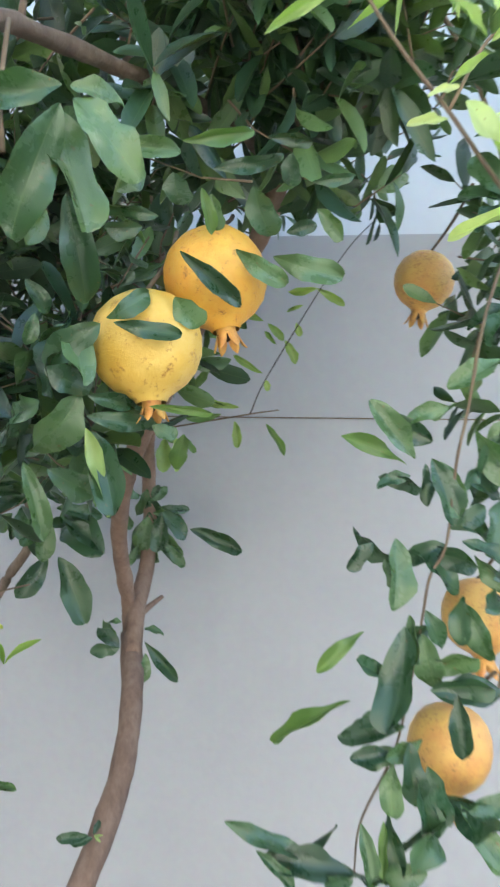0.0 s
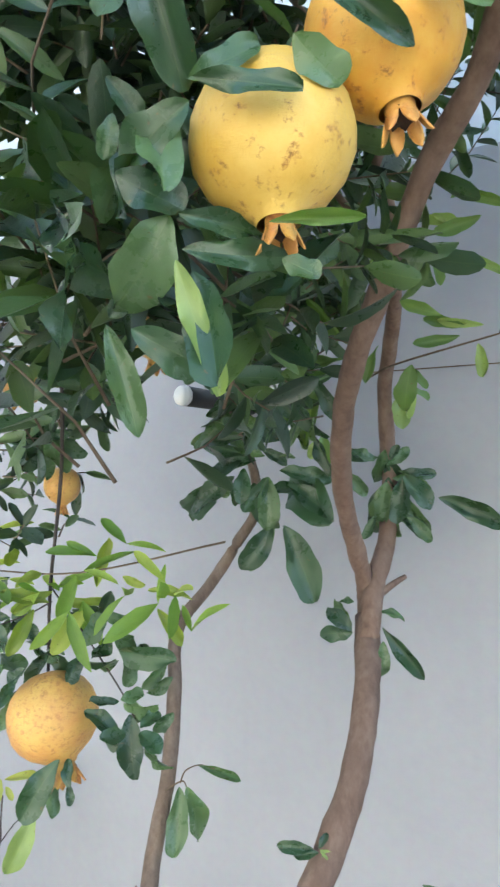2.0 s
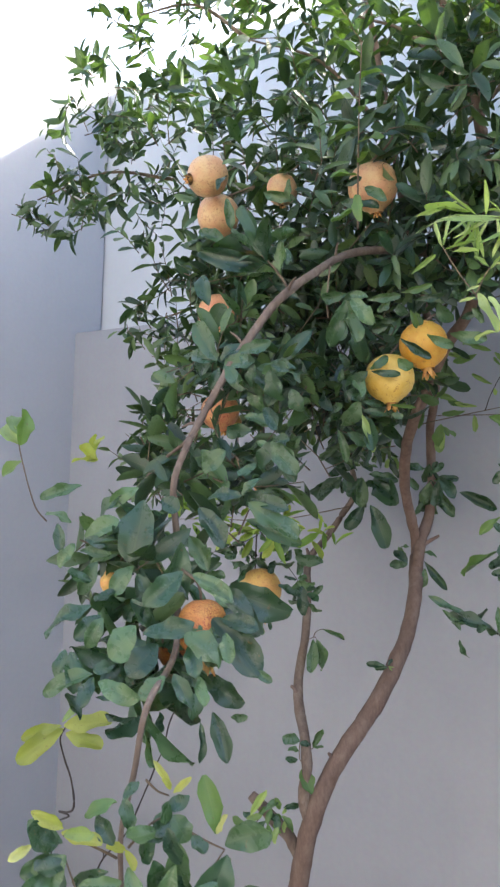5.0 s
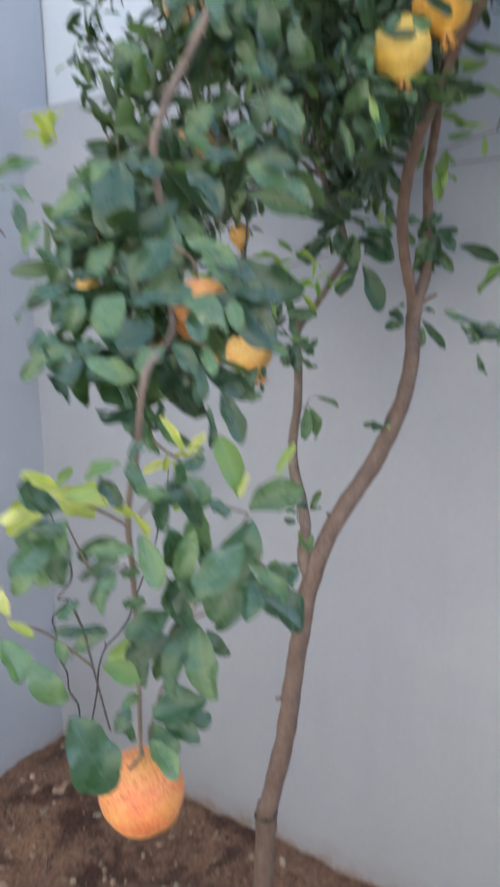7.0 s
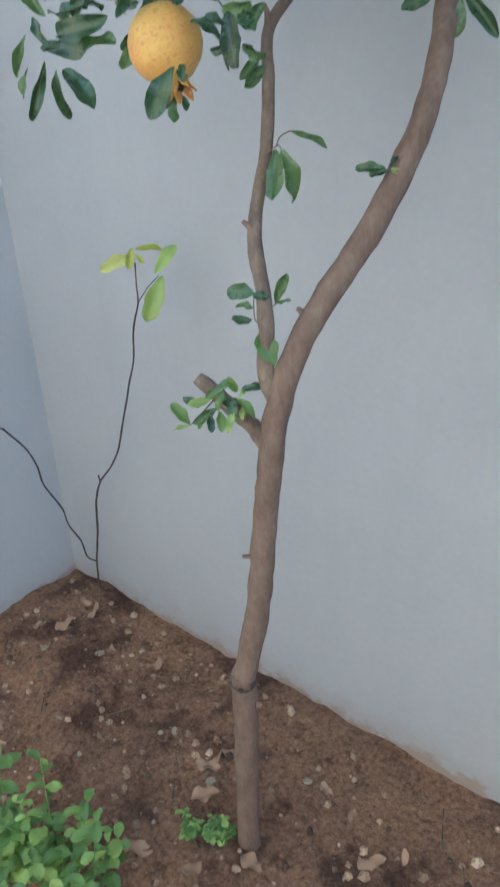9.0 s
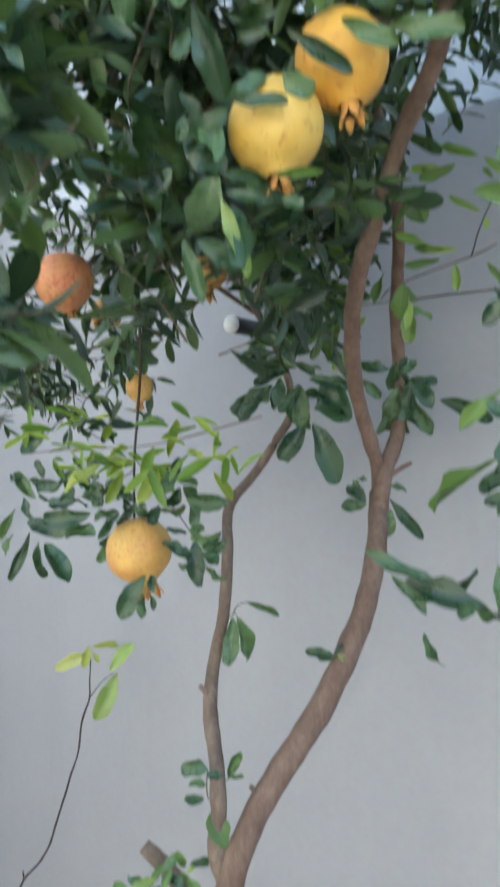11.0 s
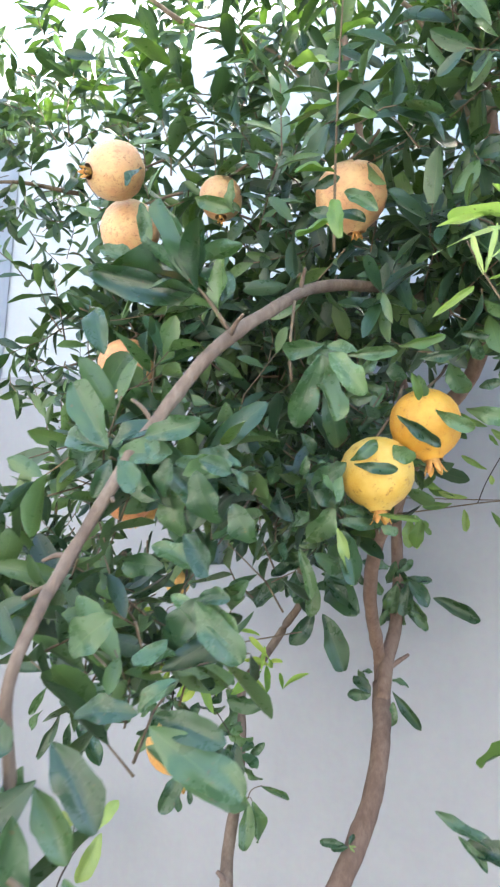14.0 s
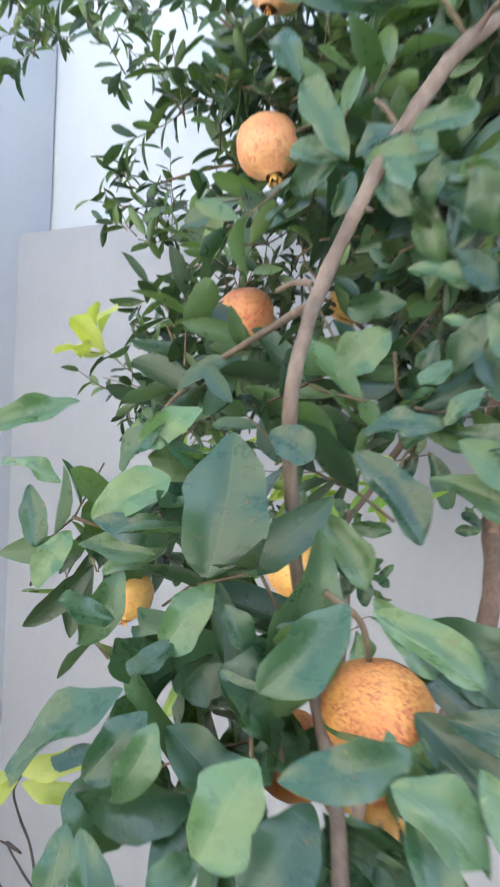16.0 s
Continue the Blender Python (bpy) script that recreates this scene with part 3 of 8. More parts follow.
def fruit_parts():
    """Rind and crown of a fruit one unit across, its crown pointing down."""
    prof = [(0.475, 0.0), (0.487, 0.05), (0.495, 0.12), (0.48, 0.2), (0.42, 0.315), (0.32, 0.415), (0.18, 0.48), (0.02, 0.502), (-0.14, 0.485), (-0.28, 0.425), (-0.39, 0.33), (-0.455, 0.235), (-0.50, 0.165), (-0.55, 0.135)]
    n = 28

    def turned(rows, lobes):
        v, f = [], []
        for z, r in rows:
            for k in range(n):
                a = 2 * math.pi * k / n
                e = 1 + lobes * (0.6 * math.cos(6 * a) + 0.7 * math.cos(2 * a + 1.0)) * min(1, r * 2.5)
                v.append((r * e * math.cos(a), r * e * math.sin(a), z + 0.012 * math.cos(3 * a) * r))
        for j in range(len(rows) - 1):
            for k in range(n):
                k2 = (k + 1) % n
                f.append((j * n + k, (j + 1) * n + k, (j + 1) * n + k2, j * n + k2))
        return v, f

    body = turned(prof, 0.026)
    cv, cf = turned([(-0.52, 0.125), (-0.57, 0.120), (-0.63, 0.135)], 0.0)
    for s in range(6):
        a0 = 2 * math.pi * s / 6
        da = math.pi / 6 * 0.92
        o = len(cv)
        for z, r, w in ((-0.62, 0.132, 1.0), (-0.70, 0.165, 0.85), (-0.76, 0.185, 0.55), (-0.81, 0.20 + 0.02 * (s % 2), 0.06)):
            for q in (-1, 0, 1):
                a = a0 + q * da * w
                cv.append((r * math.cos(a), r * math.sin(a), z))
            for q in (1, 0, -1):
                a = a0 + q * da * w
                cv.append(((r - 0.02) * math.cos(a), (r - 0.02) * math.sin(a), z))
        for j in range(3):
            for q in range(6):
                b, q2 = o + 6 * j, (q + 1) % 6
                cf.append((b + q, b + q2, b + 6 + q2, b + 6 + q))
    # withered tuft that fills the mouth of the crown
    o = len(cv)
    for z, r in ((-0.60, 0.118), (-0.655, 0.10)):
        for k in range(12):
            a = 2 * math.pi * k / 12
            e = 1 + 0.2 * math.sin(5 * a + z * 40)
            cv.append((r * e * math.cos(a), r * e * math.sin(a), z + 0.02 * math.sin(7 * a)))
    cv.append((0, 0, -0.625))
    tuft = len(cf)
    for k in range(12):
        k2 = (k + 1) % 12
        cf.append((o + k, o + k2, o + 12 + k2, o + 12 + k))
        cf.append((o + 12 + k, o + 12 + k2, o + 24))
    return body, (cv, cf), tuft


FRUIT_BODY, FRUIT_CROWN, TUFT_FROM = fruit_parts()
FRUIT_MESHES = {}


def fruit(p, size, crown_dir, mat, label, stalk_to=None, squash=1.0, spin=0.0, crown=1.0):
    key = mat.name
    if key not in FRUIT_MESHES:
        a = mesh_object("pomegranate", *FRUIT_BODY, mat)
        b = mesh_object("crown", *FRUIT_CROWN, CALYX)
        b.data.materials.append(TUFT)
        for face in b.data.polygons[TUFT_FROM:]:
            face.material_index = 1
        FRUIT_MESHES[key] = (a.data, b.data)
        bpy.data.objects.remove(a)
        bpy.data.objects.remove(b)
    me, cm = FRUIT_MESHES[key]
    ob = new("pomegranate", me)
    q = Vector((0, 0, -1)).rotation_difference(Vector(crown_dir).normalized())
    ob.matrix_basis = Matrix.LocRotScale(p, q, (size, size, size * squash)) @ pose(0, 0, 0, 0, 0, spin)
    hang(ob, tree)
    tagged(ob, label)
    c = new("crown", cm)
    c.parent = ob
    c.matrix_basis = pose(0, 0, -0.52 * (1 - crown)) @ Matrix.Diagonal((crown, crown, crown, 1))
    if stalk_to is not None:
        top = Vector(p) - Vector(crown_dir).normalized() * size * 0.47
        mid = (top + Vector(stalk_to)) / 2 + Vector((0.006, 0.004, 0.004))
        tree_limb("fruit_stalk", [top, mid, stalk_to], 0.0017, 0.0021, TWIG, sides=6, steps=4)
    return ob


F_A, F_B, F_C = Vector((-0.037, 0.698, 2.291)), Vector((0.003, 0.736, 2.348)), Vector((-0.457, 0.960, 1.860))
F_D, F_E = Vector((-0.085, 0.310, 1.953)), Vector((-0.097, 0.205, 1.469))
fruit(F_A, 0.077, (0.16, -0.1, -1), R_YELLOW, "ripe yellow pomegranate with a pointed crown", (-0.045, 0.80, 2.405), 0.98, 25, 0.72)
fruit(F_B, 0.0755, (0.25, -0.1, -1), R_GOLD, "ripe golden pomegranate beside the stem", (-0.008, 0.86, 2.44), 1.0, 70, 0.8)
fruit(F_C, 0.097, (0.46, -0.15, -0.75), R_AMBER, "light orange pomegranate hanging on a thin twig", None, 0.95, 40, 0.95)
fruit((-0.356, 0.606, 2.653), 0.073, (-0.30, -0.9, -0.38), R_ORANGE, "pale orange pomegranate with a withered crown", (-0.33, 0.68, 2.70), 0.95, 0, 0.55)
fruit((-0.381, 0.671, 2.606), 0.077, (-0.1, -0.2, -1), R_ORANGE, "orange pomegranate pressed under another", (-0.32, 0.7, 2.66), 1.0, 60, 0.3)
fruit((-0.265, 0.709, 2.645), 0.055, (0.2, -0.2, -1), R_ORANGE, "small orange pomegranate among leaves", (-0.22, 0.72, 2.7), 1.0, 110, 0.5)
fruit((-0.087, 0.717, 2.617), 0.084, (0.1, 0.25, -1), R_ORANGE, "large pale orange pomegranate high in the crown", (-0.06, 0.73, 2.70), 0.92, 0, 0.45)
fruit((-0.535, 0.891, 2.258), 0.085, (0.1, 0.2, -1), R_CORAL, "reddish pomegranate half hidden by leaves", (-0.52, 0.90, 2.34), 0.95, 30, 0.5)
fruit((-0.403, 0.708, 2.430), 0.078, (0.35, -0.1, -1), R_ROSE, "rosy orange pomegranate with a dark scar", (-0.38, 0.74, 2.5), 0.95, 0, 0.6)
fruit(F_D, 0.063, (0.2, -0.1, -1), R_RED, "orange pomegranate flecked with red under leaves", (-0.113, 0.30, 2.02), 1.06, 15)
fruit((-0.140, 0.330, 1.912), 0.050, (0.75, -0.1, -0.35), R_RED, "deep orange pomegranate under broad leaves", (-0.150, 0.33, 1.965), 1.0, 0, 1.1)
fruit(F_E, 0.086, (0.0, 0.45, -1), R_FLAME, "large red-streaked pomegranate hanging low", (-0.096, 0.204, 1.52), 0.95, 50, 0.6)
fruit((0.195, 1.145, 2.453), 0.075, (-0.15, -0.1, -1), R_AMBER, "yellow-orange pomegranate on the hanging branch", (0.23, 1.0, 2.52))
fruit((0.237, 0.94, 2.068), 0.073, (0.1, -0.1, -1), R_AMBER, "yellow pomegranate behind leaves", (0.25, 0.90, 2.15))
fruit((0.200, 0.868, 1.965), 0.075, (-0.1, -0.25, -1), R_AMBER, "orange pomegranate low on the hanging branch", (0.225, 0.81, 2.05), 1.0, 80)
fruit((-0.64, 1.069, 2.241), 0.056, (0.3, -0.6, -0.5), R_AMBER, "small yellow pomegranate with an open crown", (-0.62, 1.05, 2.32))
fruit((-0.48, 1.155, 2.316), 0.074, (0.1, -0.1, -1), R_AMBER, "orange pomegranate in the shade of the crown", (-0.48, 1.14, 2.4))
fruit((-0.532, 1.04, 2.108), 0.046, (0.1, -0.1, -1), R_AMBER, "small orange pomegranate near the wall", (-0.53, 1.03, 2.19))
fruit((-0.280, 0.345, 1.978), 0.032, (0.1, -0.5, -1), R_AMBER, "small pale orange pomegranate behind leaves", (-0.25, 0.335, 2.04), 1.0, 0, 0.5)
# twig that carries the fruit before the wall
tree_limb("long_twig", [(-0.5, 1.0, 2.35), (-0.475, 0.985, 2.15), (-0.48, 0.975, 2.0), (-0.482, 0.975, 1.90)], 0.0024, 0.0018, DARKTWIG, sides=6)


# ---- leaf clusters that stand out ----
def shoot(start, end, count, size, mat=None, spread=60, width=1.0, droop=0.2, stem=0.0016):
    """A short leafy shoot: a thin stem and leaves along it and at its tip."""
    a, b = Vector(start), Vector(end)
    d = b - a
    tree_limb("shoot", [a, (a + b) / 2 + Vector((0, 0, 0.06 * d.length)), b], stem * 1.4, stem, TWIG, sides=5, steps=4)
    n2 = count // 2
    for k in range(count - n2):
        f = 0.35 + 0.6 * k / max(1, count - n2)
        side = unit(RND)
        dd = (d.normalized() * 0.6 + side - d.normalized() * side.dot(d.normalized())).normalized() - Vector((0, 0, droop))
        leaf(tree, a + d * f, dd, Vector((0, -0.3, 1)) + unit(RND) * 0.5, size * RND.uniform(0.7, 1.1), width, mat)
    rosette(tree, b, d, n2, size, spread, mat, width, droop)


# hanging whorl under the arching bough
tree_limb("shoot", [(-0.085, 0.58, 2.45), (-0.08, 0.565, 2.40), (-0.072, 0.556, 2.365)], 0.0016, 0.0016, TWIG, sides=5, steps=3)
# upright whorl on the bough
shoot((-0.115, 0.52, 2.40), (-0.155, 0.50, 2.455), 7, 0.072, spread=45, droop=-0.25)
# broad leaves on the drooping bough
leaf_to(tree, (-0.162, 0.282, 2.100), (-0.147, 0.256, 2.029), (0.45, -0.65, 0.46), 1.51, LEAF, loose=0.18)
leaf_to(tree, (-0.151, 0.301, 2.101), (-0.124, 0.303, 2.091), (0.41, -0.69, 0.41), 1.83, LEAF, loose=0.18)
leaf_to(tree, (-0.066, 0.365, 2.101), (0.001, 0.375, 2.064), (0.23, -0.76, 0.42), 0.88, LEAF, loose=0.18)
leaf_to(tree, (-0.110, 0.324, 2.093), (-0.065, 0.326, 2.052), (0.33, -0.72, 0.44), 1.12, LEAF, loose=0.18)
leaf_to(tree, (-0.090, 0.395, 2.076), (-0.018, 0.425, 2.048), (0.24, -0.75, 0.45), 0.75, LEAF, loose=0.18)
leaf_to(tree, (-0.074, 0.363, 2.108), (-0.108, 0.335, 2.115), (0.32, -0.73, 0.38), 0.98, LEAF, loose=0.18)
leaf_to(tree, (-0.074, 0.363, 2.109), (-0.056, 0.358, 2.134), (0.28, -0.75, 0.36), 0.98, LEAF, loose=0.18)
leaf_to(tree, (-0.069, 0.375, 2.106), (-0.017, 0.379, 2.098), (0.24, -0.76, 0.39), 0.93, LEAF, loose=0.18)
leaf_to(tree, (-0.090, 0.277, 2.023), (-0.109, 0.238, 1.983), (0.38, -0.67, 0.57), 1.27, LEAF, loose=0.18)
leaf_to(tree, (-0.079, 0.281, 2.021), (-0.023, 0.285, 2.000), (0.29, -0.71, 0.56), 0.88, LEAF, loose=0.18)
leaf_to(tree, (-0.064, 0.305, 1.999), (-0.012, 0.308, 1.993), (0.26, -0.72, 0.58), 1.17, LEAF, loose=0.18)
leaf_to(tree, (-0.044, 0.293, 1.974), (0.004, 0.295, 1.973), (0.23, -0.72, 0.62), 1.10, LEAF, loose=0.18)
leaf_to(tree, (-0.092, 0.217, 1.963), (-0.040, 0.236, 1.977), (0.34, -0.66, 0.65), 1.12, LEAF, loose=0.18)
leaf_to(tree, (-0.052, 0.239, 1.965), (-0.003, 0.241, 1.957), (0.27, -0.68, 0.67), 1.46, LEAF, loose=0.18)
leaf_to(tree, (-0.044, 0.239, 1.956), (-0.019, 0.222, 1.932), (0.28, -0.66, 0.70), 1.22, LEAF, loose=0.18)
leaf_to(tree, (-0.024, 0.274, 1.965), (-0.003, 0.256, 1.942), (0.23, -0.70, 0.67), 1.10, LEAF, loose=0.18)
leaf_to(tree, (-0.101, 0.215, 1.970), (-0.109, 0.180, 1.945), (0.42, -0.85, 0.33), 1.71, LEAF, loose=0.18)
leaf_to(tree, (-0.082, 0.230, 1.951), (-0.087, 0.194, 1.923), (0.37, -0.61, 0.71), 1.61, LEAF, loose=0.18)
leaf_to(tree, (-0.204, 0.242, 2.001), (-0.219, 0.213, 2.007), (0.53, -0.56, 0.55), 1.22, LEAF, loose=0.18)
leaf_to(tree, (-0.211, 0.256, 2.022), (-0.211, 0.227, 1.987), (0.52, -0.57, 0.55), 1.10, LEAF, loose=0.18)
leaf_to(tree, (-0.175, 0.217, 1.980), (-0.201, 0.165, 1.963), (0.52, -0.54, 0.62), 0.98, LEAF, loose=0.18)
leaf_to(tree, (-0.164, 0.222, 1.970), (-0.173, 0.188, 1.952), (0.49, -0.56, 0.64), 1.22, LEAF, loose=0.18)
leaf_to(tree, (-0.154, 0.216, 1.970), (-0.150, 0.189, 1.944), (0.47, -0.57, 0.65), 1.22, LEAF, loose=0.18)
leaf_to(tree, (-0.126, 0.180, 1.918), (-0.115, 0.154, 1.896), (0.43, -0.53, 0.76), 1.12, LEAF, loose=0.18)
leaf_to(tree, (-0.120, 0.182, 1.914), (-0.072, 0.188, 1.901), (0.39, -0.56, 0.76), 1.17, LEAF, loose=0.18)
leaf_to(tree, (-0.127, 0.181, 1.920), (-0.157, 0.133, 1.919), (0.47, -0.51, 0.74), 0.88, LEAF, loose=0.18)
leaf_to(tree, (-0.161, 0.178, 1.938), (-0.132, 0.162, 1.905), (0.47, -0.52, 0.73), 0.98, LEAF, loose=0.18)
leaf_to(tree, (-0.166, 0.175, 1.940), (-0.155, 0.152, 1.919), (0.50, -0.51, 0.71), 1.02, LEAF, loose=0.18)
leaf_to(tree, (-0.056, 0.216, 1.925), (-0.062, 0.186, 1.908), (0.33, -0.61, 0.75), 1.34, LEAF, loose=0.18)
leaf_to(tree, (-0.049, 0.221, 1.928), (-0.016, 0.209, 1.910), (0.28, -0.63, 0.75), 1.02, LEAF, loose=0.18)
leaf_to(tree, (-0.030, 0.240, 1.925), (-0.011, 0.221, 1.906), (0.25, -0.65, 0.75), 0.98, LEAF, loose=0.18)
leaf_to(tree, (-0.260, 0.233, 2.066), (-0.244, 0.226, 2.035), (0.57, -0.55, 0.47), 0.98, LEAF, loose=0.18)
leaf_to(tree, (-0.249, 0.245, 2.067), (-0.260, 0.219, 2.086), (0.58, -0.55, 0.43), 0.98, LEAF, loose=0.18)
leaf_to(tree, (-0.235, 0.240, 2.043), (-0.236, 0.214, 2.021), (0.56, -0.55, 0.51), 1.10, LEAF, loose=0.18)
leaf_to(tree, (-0.227, 0.248, 2.049), (-0.182, 0.269, 2.042), (0.51, -0.60, 0.48), 0.98, LEAF, loose=0.18)
leaf_to(tree, (-0.235, 0.255, 2.048), (-0.199, 0.274, 2.077), (0.52, -0.60, 0.45), 1.22, LEAF, loose=0.18)
leaf_to(tree, (-0.267, 0.275, 2.112), (-0.293, 0.228, 2.097), (0.58, -0.55, 0.39), 0.73, LEAF, loose=0.18)
leaf_to(tree, (-0.228, 0.309, 2.105), (-0.244, 0.277, 2.081), (0.52, -0.61, 0.40), 0.98, LEAF, loose=0.18)
leaf_to(tree, (-0.211, 0.322, 2.111), (-0.234, 0.287, 2.095), (0.50, -0.63, 0.39), 1.02, LEAF, loose=0.18)
leaf_to(tree, (-0.161, 0.269, 2.022), (-0.173, 0.236, 1.996), (0.47, -0.62, 0.55), 1.22, LEAF, loose=0.18)
leaf_to(tree, (-0.156, 0.270, 2.012), (-0.131, 0.266, 1.995), (0.43, -0.64, 0.56), 1.22, LEAF, loose=0.18)
leaf_to(tree, (-0.114, 0.378, 2.164), (-0.139, 0.353, 2.140), (0.36, -0.72, 0.32), 1.51, LEAF, loose=0.18)
leaf_to(tree, (-0.068, 0.417, 2.179), (-0.082, 0.401, 2.144), (0.27, -0.75, 0.31), 1.22, LEAF, loose=0.18)
leaf_to(tree, (-0.064, 0.407, 2.178), (-0.030, 0.407, 2.134), (0.23, -0.76, 0.31), 1.02, LEAF, loose=0.18)
leaf_to(tree, (-0.068, 0.417, 2.178), (-0.040, 0.412, 2.184), (0.24, -0.76, 0.28), 1.22, LEAF, loose=0.18)
leaf_to(tree, (-0.083, 0.402, 2.149), (-0.094, 0.386, 2.127), (0.29, -0.74, 0.34), 1.22, LEAF, loose=0.18)
leaf_to(tree, (-0.119, 0.407, 2.291), (-0.097, 0.406, 2.282), (0.30, -0.71, 0.14), 1.46, LEAF, loose=0.18)
leaf_to(tree, (-0.119, 0.406, 2.295), (-0.076, 0.406, 2.308), (0.29, -0.71, 0.12), 0.98, LEAF, loose=0.18)
leaf_to(tree, (-0.133, 0.394, 2.276), (-0.110, 0.397, 2.252), (0.32, -0.71, 0.17), 1.34, LEAF, loose=0.18)
leaf_to(tree, (-0.081, 0.426, 2.280), (-0.046, 0.427, 2.271), (0.24, -0.74, 0.15), 0.98, LEAF, loose=0.18)
leaf_to(tree, (-0.078, 0.418, 2.271), (-0.067, 0.419, 2.228), (0.26, -0.74, 0.19), 1.34, LEAF, loose=0.18)
leaf_to(tree, (-0.102, 0.418, 2.280), (-0.109, 0.409, 2.251), (0.30, -0.72, 0.17), 1.22, LEAF, loose=0.18)
leaf_to(tree, (-0.058, 0.441, 2.248), (-0.043, 0.439, 2.218), (0.22, -0.76, 0.21), 1.46, LEAF, loose=0.18)
leaf_to(tree, (-0.173, 0.251, 1.995), (-0.175, 0.227, 1.977), (0.48, -0.60, 0.59), 1.22, LEAF, loose=0.18)
leaf_to(tree, (-0.141, 0.247, 1.988), (-0.104, 0.246, 1.965), (0.41, -0.63, 0.61), 1.02, LEAF, loose=0.18)
leaf_to(tree, (-0.131, 0.283, 2.002), (-0.094, 0.289, 2.001), (0.38, -0.67, 0.56), 1.02, LEAF, loose=0.18)
leaf_to(tree, (-0.148, 0.162, 1.900), (-0.118, 0.162, 1.891), (0.45, -0.51, 0.77), 0.98, LEAF, loose=0.18)
leaf_to(tree, (-0.119, 0.205, 1.927), (-0.127, 0.181, 1.924), (0.43, -0.57, 0.72), 1.46, LEAF, loose=0.18)
leaf_to(tree, (-0.245, 0.256, 2.032), (-0.201, 0.277, 2.029), (0.52, -0.59, 0.50), 0.85, LEAF, loose=0.18)
leaf_to(tree, (-0.207, 0.288, 2.031), (-0.226, 0.254, 2.025), (0.51, -0.60, 0.51), 0.88, LEAF, loose=0.18)
leaf_to(tree, (-0.146, 0.336, 2.067), (-0.146, 0.316, 2.034), (0.40, -0.68, 0.47), 0.98, LEAF, loose=0.18)
leaf_to(tree, (-0.137, 0.339, 2.055), (-0.099, 0.338, 2.019), (0.36, -0.70, 0.49), 1.10, LEAF, loose=0.18)
leaf_to(tree, (-0.211, 0.303, 2.055), (-0.179, 0.310, 2.051), (0.46, -0.64, 0.47), 0.98, LEAF, loose=0.18)
# rounded leaves standing out beside the arching bough
leaf_to(tree, (-0.099, 0.470, 2.283), (-0.094, 0.450, 2.227), (0.26, -0.74, 0.30), 1.23)
leaf_to(tree, (-0.070, 0.470, 2.279), (-0.110, 0.460, 2.289), (0.25, -0.74, 0.27), 1.15)
leaf_to(tree, (-0.173, 0.450, 2.310), (-0.124, 0.440, 2.282), (0.32, -0.71, 0.26), 1.14)
leaf_to(tree, (-0.175, 0.450, 2.262), (-0.140, 0.440, 2.275), (0.33, -0.71, 0.29), 1.25)
leaf_to(tree, (-0.072, 0.480, 2.235), (-0.088, 0.470, 2.212), (0.24, -0.76, 0.34), 1.25)
leaf_to(tree, (-0.108, 0.460, 2.169), (-0.118, 0.450, 2.136), (0.29, -0.75, 0.43), 1.25)
leaf_to(tree, (-0.082, 0.460, 2.170), (-0.055, 0.450, 2.127), (0.24, -0.76, 0.44), 1.25)
leaf_to(tree, (-0.133, 0.460, 2.194), (-0.181, 0.450, 2.194), (0.33, -0.72, 0.38), 1.06)
leaf_to(tree, (-0.121, 0.470, 2.206), (-0.120, 0.460, 2.242), (0.29, -0.74, 0.34), 1.25)
leaf_to(tree, (-0.063, 0.480, 2.188), (-0.085, 0.470, 2.165), (0.23, -0.76, 0.40), 1.25)
leaf_to(tree, (-0.134, 0.440, 2.109), (-0.100, 0.430, 2.137), (0.30, -0.74, 0.47), 1.25)
leaf_to(tree, (-0.097, 0.440, 2.113), (-0.123, 0.430, 2.095), (0.29, -0.74, 0.49), 1.25)
leaf_to(tree, (-0.282, 0.520, 2.351), (-0.290, 0.500, 2.400), (0.40, -0.65, 0.21), 1.12)
leaf_to(tree, (-0.256, 0.520, 2.340), (-0.184, 0.500, 2.349), (0.35, -0.68, 0.23), 0.76)
leaf_to(tree, (-0.274, 0.520, 2.296), (-0.228, 0.500, 2.300), (0.38, -0.68, 0.28), 1.25)
leaf_to(tree, (-0.141, 0.470, 2.238), (-0.096, 0.460, 2.216), (0.29, -0.74, 0.34), 1.18)
leaf_to(tree, (-0.068, 0.480, 2.261), (-0.077, 0.470, 2.280), (0.23, -0.75, 0.29), 1.25)
leaf_to(tree, (-0.085, 0.460, 2.144), (-0.101, 0.450, 2.118), (0.26, -0.76, 0.46), 1.25)
# whorl lifting over the bough
leaf_to(tree, (-0.130, 0.520, 2.436), (-0.225, 0.500, 2.529), (0.58, -0.42, 0.10), 0.80)
leaf_to(tree, (-0.135, 0.530, 2.443), (-0.161, 0.520, 2.500), (0.56, -0.45, 0.11), 1.00)
leaf_to(tree, (-0.132, 0.530, 2.444), (-0.124, 0.530, 2.474), (0.55, -0.47, 0.11), 1.25)
leaf_to(tree, (-0.154, 0.530, 2.445), (-0.277, 0.520, 2.483), (0.60, -0.42, 0.14), 0.59)
leaf_to(tree, (-0.146, 0.530, 2.438), (-0.211, 0.520, 2.445), (0.59, -0.45, 0.15), 1.07)
